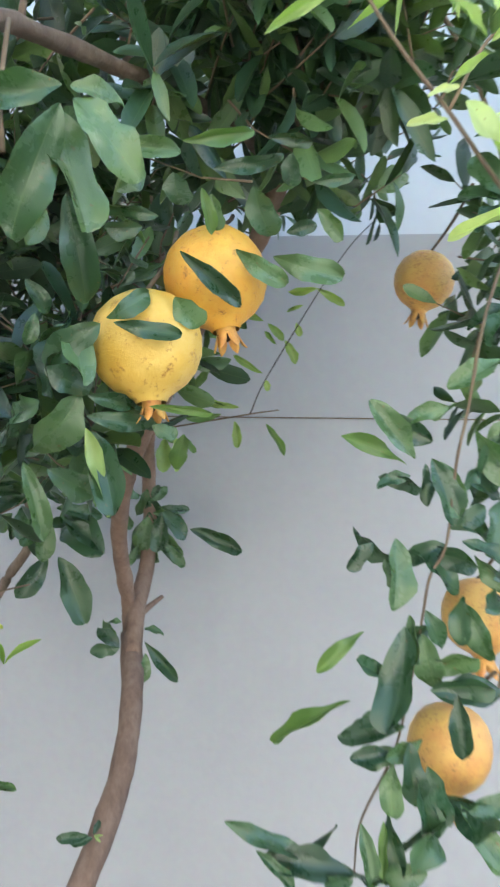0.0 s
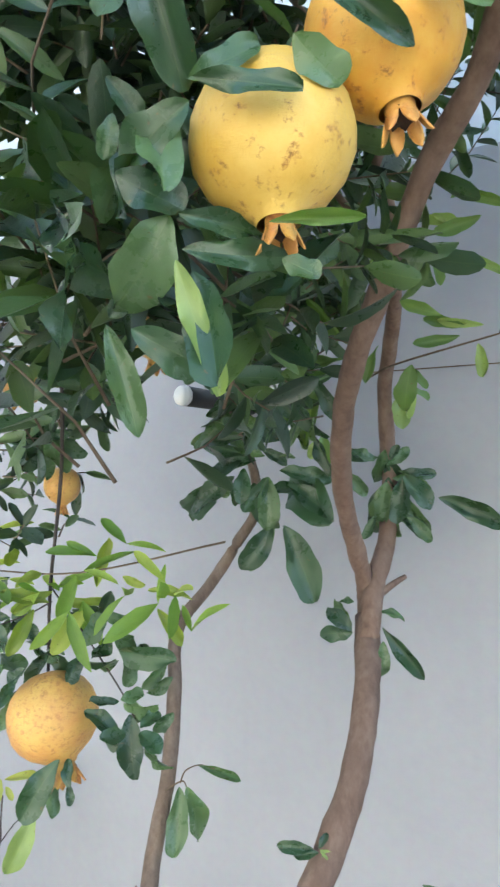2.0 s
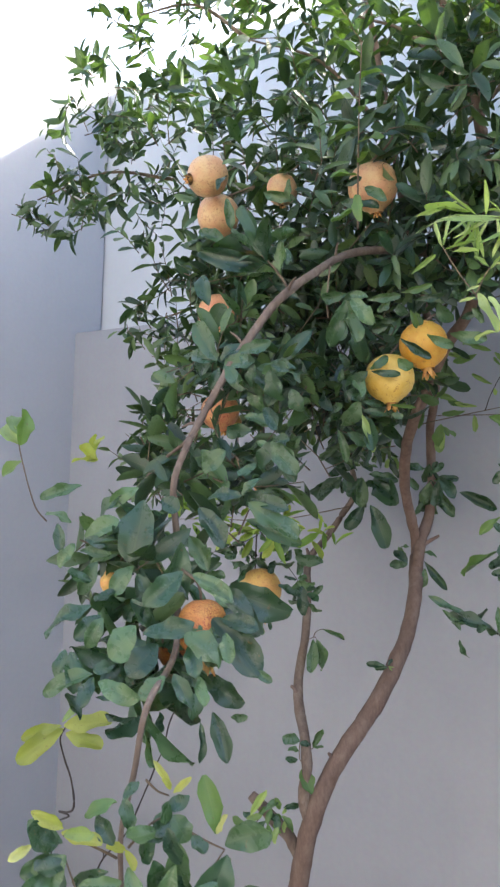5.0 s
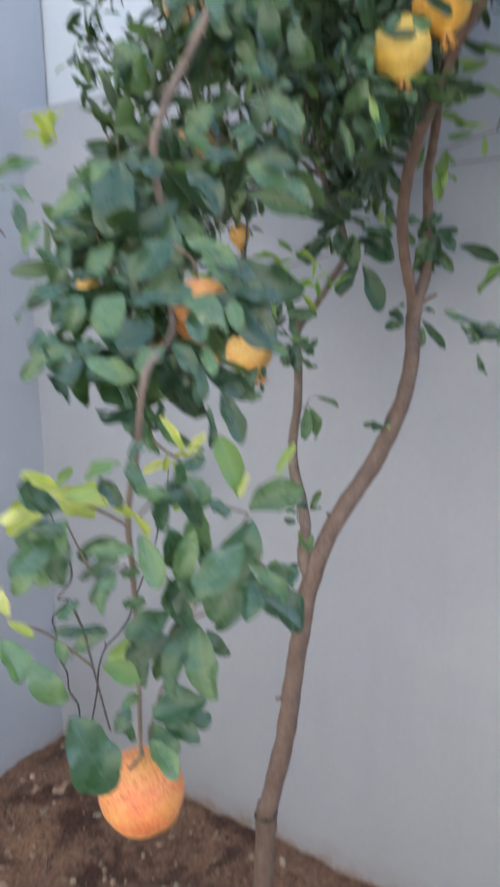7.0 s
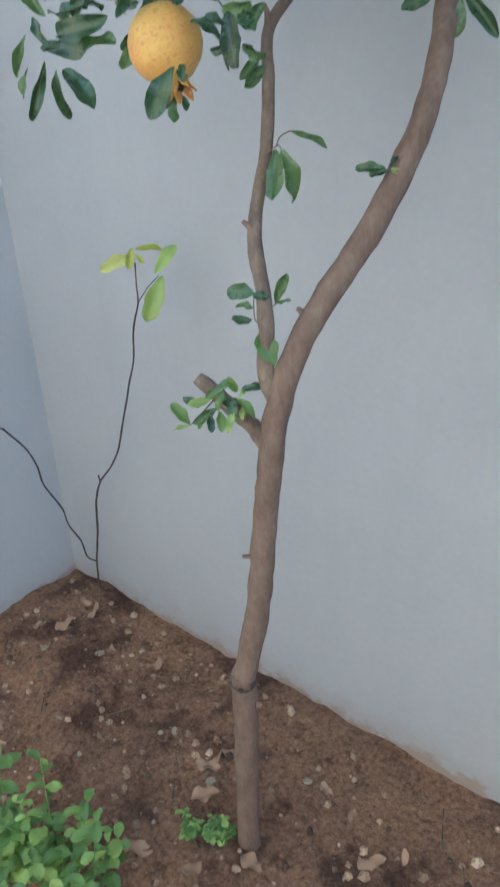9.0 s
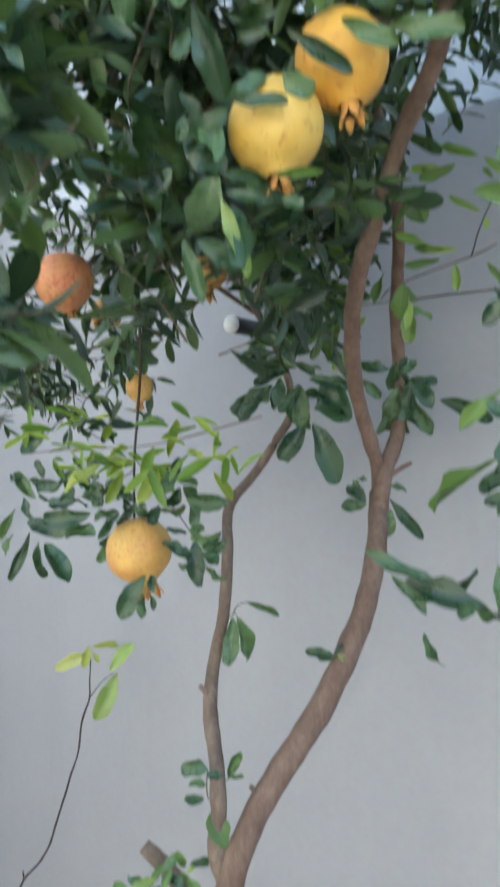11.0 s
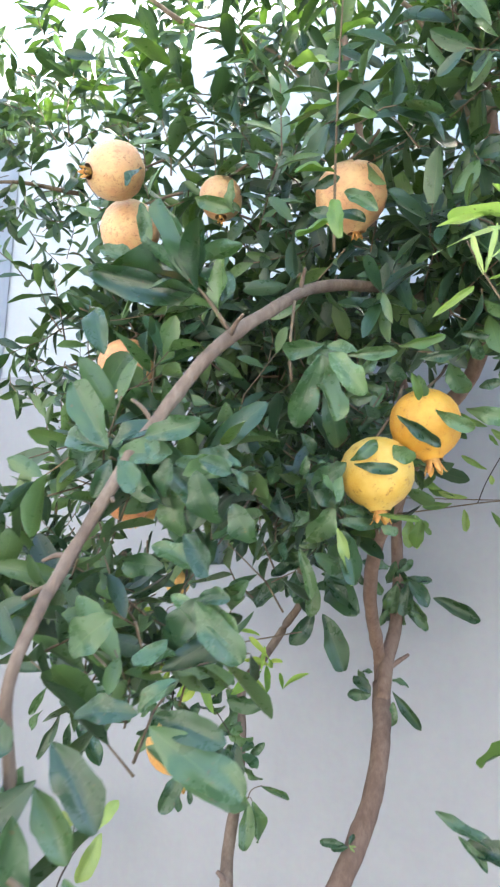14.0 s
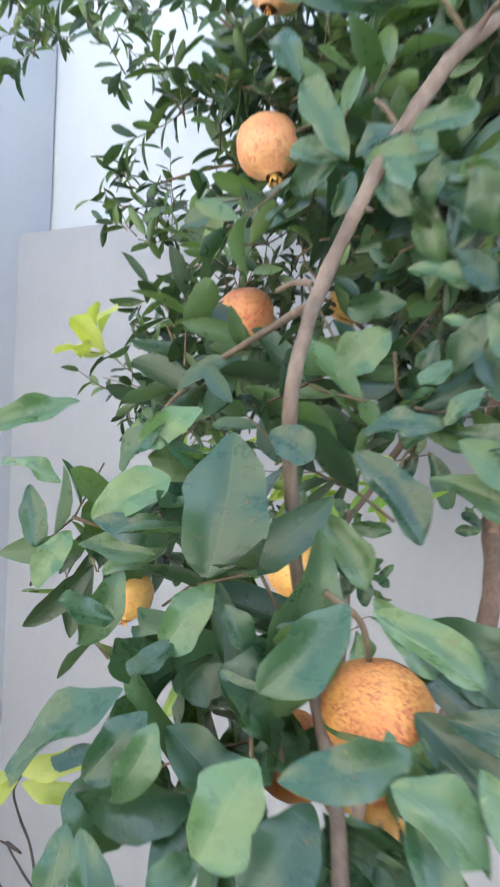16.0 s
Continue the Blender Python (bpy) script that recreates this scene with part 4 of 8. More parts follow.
# leaves hanging in the opening
leaf_to(tree, (0.156, 0.780, 2.218), (0.119, 0.760, 2.260), (-0.01, -0.80, 0.40), 0.87)
leaf_to(tree, (0.182, 0.790, 2.260), (0.148, 0.780, 2.252), (-0.05, -0.80, 0.38), 1.25)
leaf_to(tree, (0.150, 0.780, 2.213), (0.105, 0.760, 2.242), (0.00, -0.80, 0.42), 0.45, FRESH, 3, 0.18)
leaf_to(tree, (0.153, 0.780, 2.205), (0.127, 0.770, 2.201), (-0.02, -0.80, 0.46), 1.25)
leaf_to(tree, (0.165, 0.790, 2.215), (0.167, 0.780, 2.182), (-0.05, -0.80, 0.46), 0.79)
leaf_to(tree, (0.170, 0.790, 2.219), (0.193, 0.780, 2.169), (-0.08, -0.80, 0.47), 1.01)
leaf_to(tree, (0.227, 0.820, 2.302), (0.185, 0.810, 2.276), (-0.10, -0.79, 0.34), 1.25)
leaf_to(tree, (0.219, 0.810, 2.237), (0.216, 0.800, 2.178), (-0.12, -0.79, 0.45), 1.25)
leaf_to(tree, (0.182, 0.790, 2.152), (0.148, 0.780, 2.141), (-0.05, -0.79, 0.54), 1.04)
leaf_to(tree, (0.143, 0.780, 2.156), (0.148, 0.760, 2.104), (-0.02, -0.79, 0.56), 1.25)
leaf_to(tree, (0.126, 0.780, 2.152), (0.106, 0.770, 2.132), (0.02, -0.79, 0.54), 1.25)
leaf_to(tree, (0.161, 0.790, 2.143), (0.200, 0.780, 2.126), (-0.07, -0.79, 0.55), 1.25)
leaf_to(tree, (0.196, 0.800, 2.154), (0.231, 0.790, 2.141), (-0.12, -0.79, 0.53), 1.25)
leaf_to(tree, (0.195, 0.800, 2.167), (0.231, 0.800, 2.162), (-0.12, -0.79, 0.51), 1.24)
leaf_to(tree, (0.151, 0.770, 2.091), (0.151, 0.750, 2.014), (-0.03, -0.77, 0.67), 0.95)
leaf_to(tree, (0.121, 0.792, 2.080), (0.080, 0.777, 2.053), (0.02, -0.78, 0.64), 0.52, FRESH, 3, 0.18)
leaf_to(tree, (0.141, 0.770, 2.054), (0.111, 0.760, 2.061), (0.00, -0.77, 0.67), 1.25)
leaf_to(tree, (0.112, 0.800, 2.022), (0.040, 0.815, 1.977), (0.04, -0.76, 0.71), 0.34, FRESH, 0, 0.06)
leaf_to(tree, (0.142, 0.770, 2.024), (0.118, 0.760, 2.020), (-0.00, -0.76, 0.71), 1.25)
leaf_to(tree, (0.147, 0.770, 2.012), (0.101, 0.760, 2.012), (0.01, -0.75, 0.72), 0.86)
leaf_to(tree, (0.144, 0.770, 1.995), (0.113, 0.760, 1.990), (0.00, -0.74, 0.75), 1.25)
leaf_to(tree, (0.167, 0.780, 2.102), (0.184, 0.770, 2.075), (-0.07, -0.78, 0.62), 1.25)
leaf_to(tree, (0.198, 0.790, 2.107), (0.212, 0.770, 2.066), (-0.11, -0.77, 0.62), 0.91)
leaf_to(tree, (0.164, 0.780, 2.084), (0.175, 0.770, 2.040), (-0.06, -0.77, 0.66), 1.25)
leaf_to(tree, (0.176, 0.780, 2.038), (0.227, 0.770, 2.054), (-0.10, -0.76, 0.68), 1.08)
leaf_to(tree, (0.190, 0.765, 2.045), (0.197, 0.760, 1.997), (-0.09, -0.75, 0.71), 0.88)
leaf_to(tree, (0.156, 0.770, 2.005), (0.163, 0.760, 1.956), (-0.04, -0.74, 0.76), 1.08)
leaf_to(tree, (0.145, 0.770, 1.987), (0.139, 0.760, 1.948), (-0.02, -0.73, 0.78), 1.03)
leaf_to(tree, (0.162, 0.770, 1.981), (0.187, 0.760, 1.927), (-0.06, -0.72, 0.79), 0.74)
leaf_to(tree, (0.197, 0.780, 1.952), (0.231, 0.770, 1.913), (-0.11, -0.71, 0.81), 0.90)
leaf_to(tree, (0.202, 0.780, 1.953), (0.227, 0.780, 1.952), (-0.11, -0.72, 0.78), 1.25)
leaf_to(tree, (0.122, 0.770, 1.941), (0.134, 0.760, 1.902), (0.00, -0.71, 0.83), 0.84)
leaf_to(tree, (0.139, 0.770, 1.944), (0.146, 0.770, 1.904), (-0.02, -0.71, 0.82), 0.61, FRESH)
leaf_to(tree, (0.117, 0.760, 1.908), (0.053, 0.740, 1.925), (0.06, -0.70, 0.84), 0.82)
# leaves round the two ripe fruits and beside them
leaf_to(tree, (-0.041, 0.641, 2.296), (0.002, 0.654, 2.287), (0.37, -0.68, -0.24), 0.59, LEAF, kind=3, loose=0.06)
leaf_to(tree, (-0.048, 0.647, 2.300), (-0.019, 0.665, 2.318), (0.38, -0.66, -0.27), 0.83, LEAF, kind=3, loose=0.06)
leaf_to(tree, (-0.010, 0.668, 2.318), (0.005, 0.681, 2.297), (0.30, -0.71, -0.27), 1.51, LEAF, kind=3, loose=0.06)
leaf_to(tree, (-0.008, 0.670, 2.349), (0.033, 0.701, 2.318), (0.25, -0.71, -0.33), 0.54, LEAF, kind=0, loose=0.06)
leaf_to(tree, (0.025, 0.694, 2.357), (0.061, 0.713, 2.331), (0.16, -0.72, -0.34), 0.73, LEAF, kind=3, loose=0.06)
leaf_to(tree, (0.046, 0.735, 2.364), (0.101, 0.745, 2.345), (0.08, -0.74, -0.29), 0.79, LEAF, kind=3, loose=0.06)
leaf_to(tree, (0.003, 0.679, 2.394), (0.011, 0.692, 2.366), (0.25, -0.66, -0.37), 0.76, FRESH, loose=0.18)
leaf_to(tree, (0.008, 0.687, 2.393), (0.012, 0.697, 2.369), (0.24, -0.67, -0.37), 1.05, LEAF, loose=0.18)
leaf_to(tree, (0.032, 0.720, 2.411), (0.040, 0.736, 2.375), (0.16, -0.69, -0.36), 1.32, LEAF, loose=0.18)
leaf_to(tree, (-0.054, 0.644, 2.409), (-0.005, 0.663, 2.414), (0.33, -0.58, -0.44), 0.64, LEAF, loose=0.18)
leaf_to(tree, (-0.007, 0.663, 2.419), (0.041, 0.670, 2.426), (0.22, -0.61, -0.47), 0.53, FRESH, loose=0.18)
leaf_to(tree, (0.010, 0.684, 2.409), (0.060, 0.689, 2.414), (0.17, -0.65, -0.43), 0.64, LEAF, loose=0.18)
leaf_to(tree, (-0.017, 0.681, 2.406), (-0.016, 0.689, 2.385), (0.29, -0.63, -0.39), 1.99, LEAF, loose=0.18)
leaf_to(tree, (-0.043, 0.698, 2.375), (-0.066, 0.685, 2.367), (0.37, -0.63, -0.32), 1.32, LEAF, loose=0.18)
leaf_to(tree, (-0.032, 0.700, 2.383), (-0.070, 0.674, 2.381), (0.36, -0.62, -0.35), 0.59, LEAF, loose=0.18)
leaf_to(tree, (-0.076, 0.643, 2.378), (-0.069, 0.674, 2.312), (0.44, -0.60, -0.28), 0.79, LEAF, loose=0.18)
leaf_to(tree, (-0.078, 0.613, 2.404), (-0.054, 0.619, 2.414), (0.43, -0.51, -0.45), 1.76, LEAF, loose=0.18)
leaf_to(tree, (-0.057, 0.660, 2.299), (-0.086, 0.639, 2.270), (0.47, -0.62, -0.15), 1.05, LEAF, loose=0.18)
leaf_to(tree, (-0.087, 0.645, 2.268), (-0.060, 0.662, 2.252), (0.48, -0.64, -0.09), 1.35, LEAF, loose=0.18)
leaf_to(tree, (-0.071, 0.665, 2.253), (-0.086, 0.650, 2.206), (0.48, -0.63, -0.01), 1.35, LEAF, loose=0.18)
leaf_to(tree, (-0.066, 0.665, 2.253), (-0.030, 0.683, 2.245), (0.41, -0.68, -0.06), 0.70, LEAF, loose=0.18)
leaf_to(tree, (-0.069, 0.672, 2.239), (-0.023, 0.693, 2.233), (0.39, -0.69, -0.02), 0.73, LEAF, loose=0.18)
leaf_to(tree, (-0.030, 0.696, 2.235), (-0.013, 0.700, 2.226), (0.33, -0.73, -0.01), 1.46, LEAF, loose=0.18)
leaf_to(tree, (-0.028, 0.680, 2.247), (0.014, 0.694, 2.247), (0.31, -0.73, -0.06), 0.38, FRESH, loose=0.18)
leaf_to(tree, (-0.065, 0.662, 2.231), (-0.043, 0.666, 2.170), (0.43, -0.67, 0.07), 0.50, FRESH, loose=0.18)
leaf_to(tree, (-0.065, 0.675, 2.229), (-0.043, 0.678, 2.173), (0.42, -0.68, 0.06), 0.94, LEAF, loose=0.18)
leaf_to(tree, (-0.091, 0.663, 2.203), (-0.055, 0.680, 2.180), (0.45, -0.65, 0.09), 0.97, LEAF, loose=0.18)
leaf_to(tree, (-0.110, 0.667, 2.207), (-0.090, 0.670, 2.154), (0.50, -0.61, 0.11), 0.64, LEAF, loose=0.18)
leaf_to(tree, (-0.086, 0.675, 2.223), (-0.073, 0.679, 2.216), (0.46, -0.65, 0.02), 1.76, LEAF, loose=0.18)
leaf_to(tree, (-0.098, 0.662, 2.375), (-0.109, 0.661, 2.349), (0.48, -0.56, -0.30), 1.17, LEAF, loose=0.18)
leaf_to(tree, (-0.074, 0.689, 2.405), (-0.082, 0.677, 2.408), (0.40, -0.58, -0.38), 1.46, LEAF, loose=0.18)
leaf_to(tree, (0.046, 0.705, 2.438), (0.076, 0.705, 2.439), (0.11, -0.64, -0.46), 0.88, LEAF, loose=0.18)
leaf_to(tree, (0.074, 0.725, 2.415), (0.104, 0.722, 2.416), (0.05, -0.68, -0.41), 0.73, LEAF, loose=0.18)
leaf_to(tree, (0.059, 0.722, 2.435), (0.055, 0.730, 2.413), (0.11, -0.67, -0.42), 1.46, LEAF, loose=0.18)
leaf_to(tree, (0.077, 0.744, 2.402), (0.101, 0.750, 2.384), (0.04, -0.72, -0.35), 1.17, LEAF, loose=0.18)
leaf_to(tree, (-0.115, 0.670, 2.331), (-0.101, 0.683, 2.311), (0.49, -0.60, -0.21), 1.17, LEAF, loose=0.18)
leaf_to(tree, (-0.063, 0.698, 2.401), (-0.039, 0.699, 2.413), (0.34, -0.61, -0.38), 1.17, LEAF, loose=0.18)
leaf_to(tree, (-0.103, 0.662, 2.306), (-0.106, 0.660, 2.284), (0.51, -0.60, -0.16), 1.17, LEAF, loose=0.18)
leaf_to(tree, (0.052, 0.768, 2.393), (0.076, 0.764, 2.398), (0.09, -0.72, -0.34), 1.17, LEAF, loose=0.18)
leaf_to(tree, (-0.086, 0.659, 2.415), (-0.102, 0.649, 2.404), (0.44, -0.53, -0.40), 1.46, LEAF, loose=0.18)
leaf_to(tree, (-0.100, 0.676, 2.228), (-0.106, 0.666, 2.210), (0.50, -0.62, 0.02), 1.17, LEAF, loose=0.18)
# single leaves on the stems
leaf_to(tree, (-0.245, 1.290, 1.911), (-0.287, 1.267, 1.904), (0.36, -0.71, 0.05), 1.10, LEAF, loose=0.18)
leaf_to(tree, (-0.254, 1.300, 1.927), (-0.280, 1.289, 1.946), (0.36, -0.71, 0.03), 1.22, LEAF, loose=0.18)
leaf_to(tree, (-0.209, 1.305, 1.920), (-0.152, 1.319, 1.855), (0.31, -0.73, 0.06), 0.59, LEAF, loose=0.18)
leaf_to(tree, (-0.204, 1.295, 1.904), (-0.202, 1.288, 1.856), (0.32, -0.72, 0.07), 0.98, LEAF, loose=0.18)
leaf_to(tree, (-0.417, 1.136, 1.724), (-0.405, 1.123, 1.646), (0.47, -0.64, 0.41), 0.88, LEAF, loose=0.18)
leaf_to(tree, (-0.411, 1.143, 1.723), (-0.371, 1.150, 1.648), (0.46, -0.65, 0.41), 0.83, LEAF, loose=0.18)
leaf_to(tree, (-0.403, 1.157, 1.747), (-0.359, 1.198, 1.723), (0.45, -0.66, 0.37), 0.49, LEAF, loose=0.18)
tree_limb("shoot", [(-0.439, 1.136, 1.714), (-0.418, 1.143, 1.728), (-0.411, 1.143, 1.723)], 0.0013, 0.0008, TWIG, sides=5)
tree_limb("shoot", [(-0.421, 1.143, 1.725), (-0.416, 1.148, 1.740), (-0.401, 1.158, 1.747), (-0.385, 1.169, 1.742)], 0.0011, 0.0007, TWIG, sides=5)
leaf_to(tree, (-0.231, 1.146, 1.695), (-0.269, 1.124, 1.698), (0.40, -0.69, 0.40), 0.83, LEAF, loose=0.18)
leaf_to(tree, (-0.226, 1.148, 1.692), (-0.252, 1.133, 1.688), (0.39, -0.70, 0.41), 0.98, LEAF, loose=0.18)
leaf_to(tree, (-0.222, 1.150, 1.693), (-0.212, 1.153, 1.663), (0.37, -0.70, 0.42), 0.98, FRESH, loose=0.18)
leaf_to(tree, (-0.225, 1.149, 1.695), (-0.210, 1.156, 1.686), (0.37, -0.70, 0.41), 1.22, FRESH, loose=0.18)
leaf_to(tree, (-0.226, 1.148, 1.697), (-0.218, 1.154, 1.715), (0.38, -0.70, 0.40), 0.98, LEAF, loose=0.18)
leaf_to(tree, (-0.365, 1.005, 1.534), (-0.388, 0.974, 1.549), (0.49, -0.61, 0.51), 1.46, LEAF, loose=0.18)
leaf_to(tree, (-0.364, 1.000, 1.514), (-0.375, 0.978, 1.527), (0.49, -0.61, 0.53), 1.22, LEAF, loose=0.18)
leaf_to(tree, (-0.362, 0.993, 1.498), (-0.379, 0.964, 1.497), (0.49, -0.60, 0.54), 1.10, LEAF, loose=0.18)
leaf_to(tree, (-0.342, 1.014, 1.529), (-0.355, 0.991, 1.536), (0.48, -0.62, 0.52), 1.22, LEAF, loose=0.18)
leaf_to(tree, (-0.347, 1.033, 1.515), (-0.334, 1.040, 1.566), (0.46, -0.63, 0.51), 0.78, LEAF, loose=0.18)
leaf_to(tree, (-0.345, 1.034, 1.516), (-0.324, 1.036, 1.523), (0.46, -0.63, 0.53), 0.85, LEAF, loose=0.18)
tree_limb("shoot", [(-0.357, 1.016, 1.485), (-0.360, 1.000, 1.495), (-0.363, 1.000, 1.514), (-0.365, 1.005, 1.534)], 0.0013, 0.0008, TWIG, sides=5)
tree_limb("shoot", [(-0.359, 1.028, 1.509), (-0.347, 1.033, 1.515), (-0.343, 1.041, 1.538)], 0.0011, 0.0007, TWIG, sides=5)
leaf_to(tree, (-0.326, 0.998, 1.432), (-0.349, 0.993, 1.481), (0.47, -0.61, 0.57), 1.51, FRESH, loose=0.18)
leaf_to(tree, (-0.252, 1.401, 2.146), (-0.309, 1.373, 2.154), (0.34, -0.72, -0.11), 0.73, LEAF, loose=0.18)
leaf_to(tree, (-0.242, 1.404, 2.107), (-0.263, 1.396, 2.028), (0.33, -0.73, -0.06), 1.02, LEAF, loose=0.18)
leaf_to(tree, (-0.233, 1.409, 2.115), (-0.176, 1.431, 2.116), (0.30, -0.74, -0.09), 0.83, LEAF, loose=0.18)
leaf_to(tree, (-0.241, 1.406, 2.135), (-0.204, 1.420, 2.157), (0.31, -0.74, -0.11), 0.85, LEAF, loose=0.18)
leaf_to(tree, (-0.228, 1.408, 2.094), (-0.179, 1.428, 2.032), (0.30, -0.74, -0.05), 0.73, LEAF, loose=0.18)
leaf_to(tree, (-0.234, 1.405, 2.096), (-0.205, 1.418, 2.060), (0.31, -0.74, -0.06), 0.98, LEAF, loose=0.18)
leaf_to(tree, (-0.243, 1.406, 2.158), (-0.254, 1.405, 2.097), (0.32, -0.73, -0.09), 0.98, LEAF, loose=0.18)
leaf_to(tree, (-0.234, 1.398, 2.075), (-0.225, 1.402, 2.024), (0.32, -0.73, -0.05), 0.98, LEAF, loose=0.18)
leaf_to(tree, (-0.468, 1.187, 1.841), (-0.494, 1.159, 1.810), (0.49, -0.61, 0.10), 0.98, LEAF, loose=0.18)
leaf_to(tree, (-0.480, 1.189, 1.855), (-0.501, 1.164, 1.821), (0.49, -0.61, 0.09), 0.98, LEAF, loose=0.18)
leaf_to(tree, (-0.401, 0.950, 1.880), (-0.354, 0.950, 1.876), (0.54, -0.59, 0.50), 0.95)
leaf_to(tree, (-0.366, 1.000, 1.860), (-0.416, 1.000, 1.843), (0.52, -0.60, 0.52), 1.06)
leaf_to(tree, (-0.424, 0.950, 1.799), (-0.415, 0.950, 1.779), (0.55, -0.57, 0.57), 1.25)
leaf_to(tree, (0.022, 0.740, 1.947), (0.086, 0.740, 1.926), (0.31, -0.74, 0.45), 0.52)
leaf_to(tree, (0.046, 0.740, 1.929), (0.078, 0.740, 1.904), (0.30, -0.74, 0.48), 0.62)
leaf_to(tree, (0.074, 0.740, 1.887), (0.084, 0.740, 1.855), (0.28, -0.74, 0.55), 0.67)
leaf_to(tree, (0.117, 0.740, 1.916), (0.093, 0.740, 1.904), (0.25, -0.76, 0.49), 1.25)
leaf_to(tree, (-0.433, 1.281, 2.108), (-0.427, 1.286, 2.072), (0.44, -0.67, -0.07), 0.98, LEAF, loose=0.18)
leaf_to(tree, (-0.381, 1.314, 2.043), (-0.419, 1.287, 1.978), (0.42, -0.68, -0.02), 1.10, LEAF, loose=0.18)
leaf_to(tree, (-0.408, 1.244, 2.206), (-0.462, 1.212, 2.157), (0.46, -0.65, -0.13), 0.54, LEAF, loose=0.18)
leaf_to(tree, (-0.398, 1.266, 2.238), (-0.451, 1.236, 2.199), (0.45, -0.65, -0.15), 0.61, LEAF, loose=0.18)
leaf_to(tree, (-0.402, 1.290, 2.108), (-0.385, 1.302, 2.035), (0.42, -0.68, -0.06), 1.22, LEAF, loose=0.18)
leaf_to(tree, (-0.379, 1.291, 2.117), (-0.405, 1.276, 2.061), (0.43, -0.68, -0.07), 1.02, LEAF, loose=0.18)
leaf_to(tree, (-0.413, 1.288, 2.139), (-0.443, 1.268, 2.129), (0.44, -0.66, -0.10), 0.85, LEAF, loose=0.18)
leaf_to(tree, (-0.359, 1.318, 2.107), (-0.308, 1.348, 2.068), (0.39, -0.70, -0.07), 1.12, LEAF, loose=0.18)
leaf_to(tree, (-0.282, 1.347, 2.126), (-0.252, 1.364, 2.090), (0.35, -0.72, -0.08), 0.98, LEAF, loose=0.18)
leaf_to(tree, (-0.380, 1.294, 2.199), (-0.418, 1.260, 2.259), (0.43, -0.67, -0.16), 0.68, LEAF, loose=0.18)
leaf_to(tree, (-0.369, 1.276, 2.236), (-0.413, 1.235, 2.295), (0.43, -0.66, -0.18), 0.68, LEAF, loose=0.18)
leaf_to(tree, (-0.356, 1.265, 2.254), (-0.412, 1.216, 2.311), (0.43, -0.66, -0.20), 0.59, LEAF, loose=0.18)
leaf_to(tree, (-0.359, 1.280, 2.276), (-0.313, 1.298, 2.313), (0.39, -0.68, -0.20), 0.68, LEAF, loose=0.18)
leaf_to(tree, (-0.343, 1.272, 2.292), (-0.352, 1.249, 2.358), (0.40, -0.67, -0.22), 0.68, LEAF, loose=0.18)
leaf_to(tree, (-0.358, 1.278, 2.216), (-0.394, 1.259, 2.187), (0.42, -0.67, -0.14), 0.73, LEAF, loose=0.18)
leaf_to(tree, (-0.340, 1.277, 2.313), (-0.298, 1.292, 2.348), (0.38, -0.68, -0.23), 0.63, LEAF, loose=0.18)
leaf_to(tree, (-0.342, 1.260, 2.320), (-0.376, 1.232, 2.348), (0.41, -0.66, -0.23), 0.73, LEAF, loose=0.18)
leaf_to(tree, (-0.369, 1.221, 2.335), (-0.414, 1.185, 2.354), (0.44, -0.64, -0.24), 0.68, LEAF, loose=0.18)
leaf_to(tree, (-0.372, 1.263, 2.294), (-0.426, 1.227, 2.295), (0.43, -0.65, -0.20), 0.63, LEAF, loose=0.18)
leaf_to(tree, (-0.388, 1.288, 2.158), (-0.354, 1.310, 2.137), (0.41, -0.68, -0.11), 0.98, LEAF, loose=0.18)
leaf_to(tree, (-0.379, 1.283, 2.147), (-0.425, 1.252, 2.168), (0.43, -0.67, -0.11), 0.73, LEAF, loose=0.18)
leaf_to(tree, (-0.355, 1.312, 2.199), (-0.331, 1.331, 2.158), (0.39, -0.69, -0.13), 0.73, LEAF, loose=0.18)
leaf_to(tree, (-0.377, 1.290, 2.178), (-0.361, 1.292, 2.237), (0.41, -0.68, -0.15), 0.85, LEAF, loose=0.18)
leaf_to(tree, (-0.344, 1.283, 2.235), (-0.301, 1.296, 2.291), (0.39, -0.69, -0.18), 0.59, FRESH, loose=0.18)
leaf_to(tree, (-0.344, 1.313, 2.218), (-0.302, 1.330, 2.252), (0.38, -0.69, -0.16), 0.59, FRESH, loose=0.18)
leaf_to(tree, (-0.364, 1.297, 2.188), (-0.331, 1.311, 2.227), (0.40, -0.69, -0.15), 0.68, FRESH, loose=0.18)
leaf_to(tree, (-0.316, 1.304, 2.225), (-0.332, 1.302, 2.176), (0.39, -0.69, -0.14), 0.61, FRESH, loose=0.18)
leaf_to(tree, (-0.350, 1.303, 2.238), (-0.295, 1.328, 2.266), (0.38, -0.69, -0.17), 0.54, LEAF, loose=0.18)
leaf_to(tree, (-0.349, 1.282, 2.255), (-0.296, 1.308, 2.273), (0.38, -0.69, -0.18), 0.61, LEAF, loose=0.18)
leaf_to(tree, (-0.307, 1.307, 2.234), (-0.274, 1.330, 2.195), (0.36, -0.70, -0.15), 0.49, FRESH, loose=0.18)
leaf_to(tree, (-0.241, 1.413, 2.143), (-0.223, 1.423, 2.081), (0.31, -0.74, -0.08), 1.22, LEAF, loose=0.18)
leaf_to(tree, (-0.227, 1.406, 2.106), (-0.209, 1.415, 2.034), (0.31, -0.74, -0.06), 1.10, LEAF, loose=0.18)
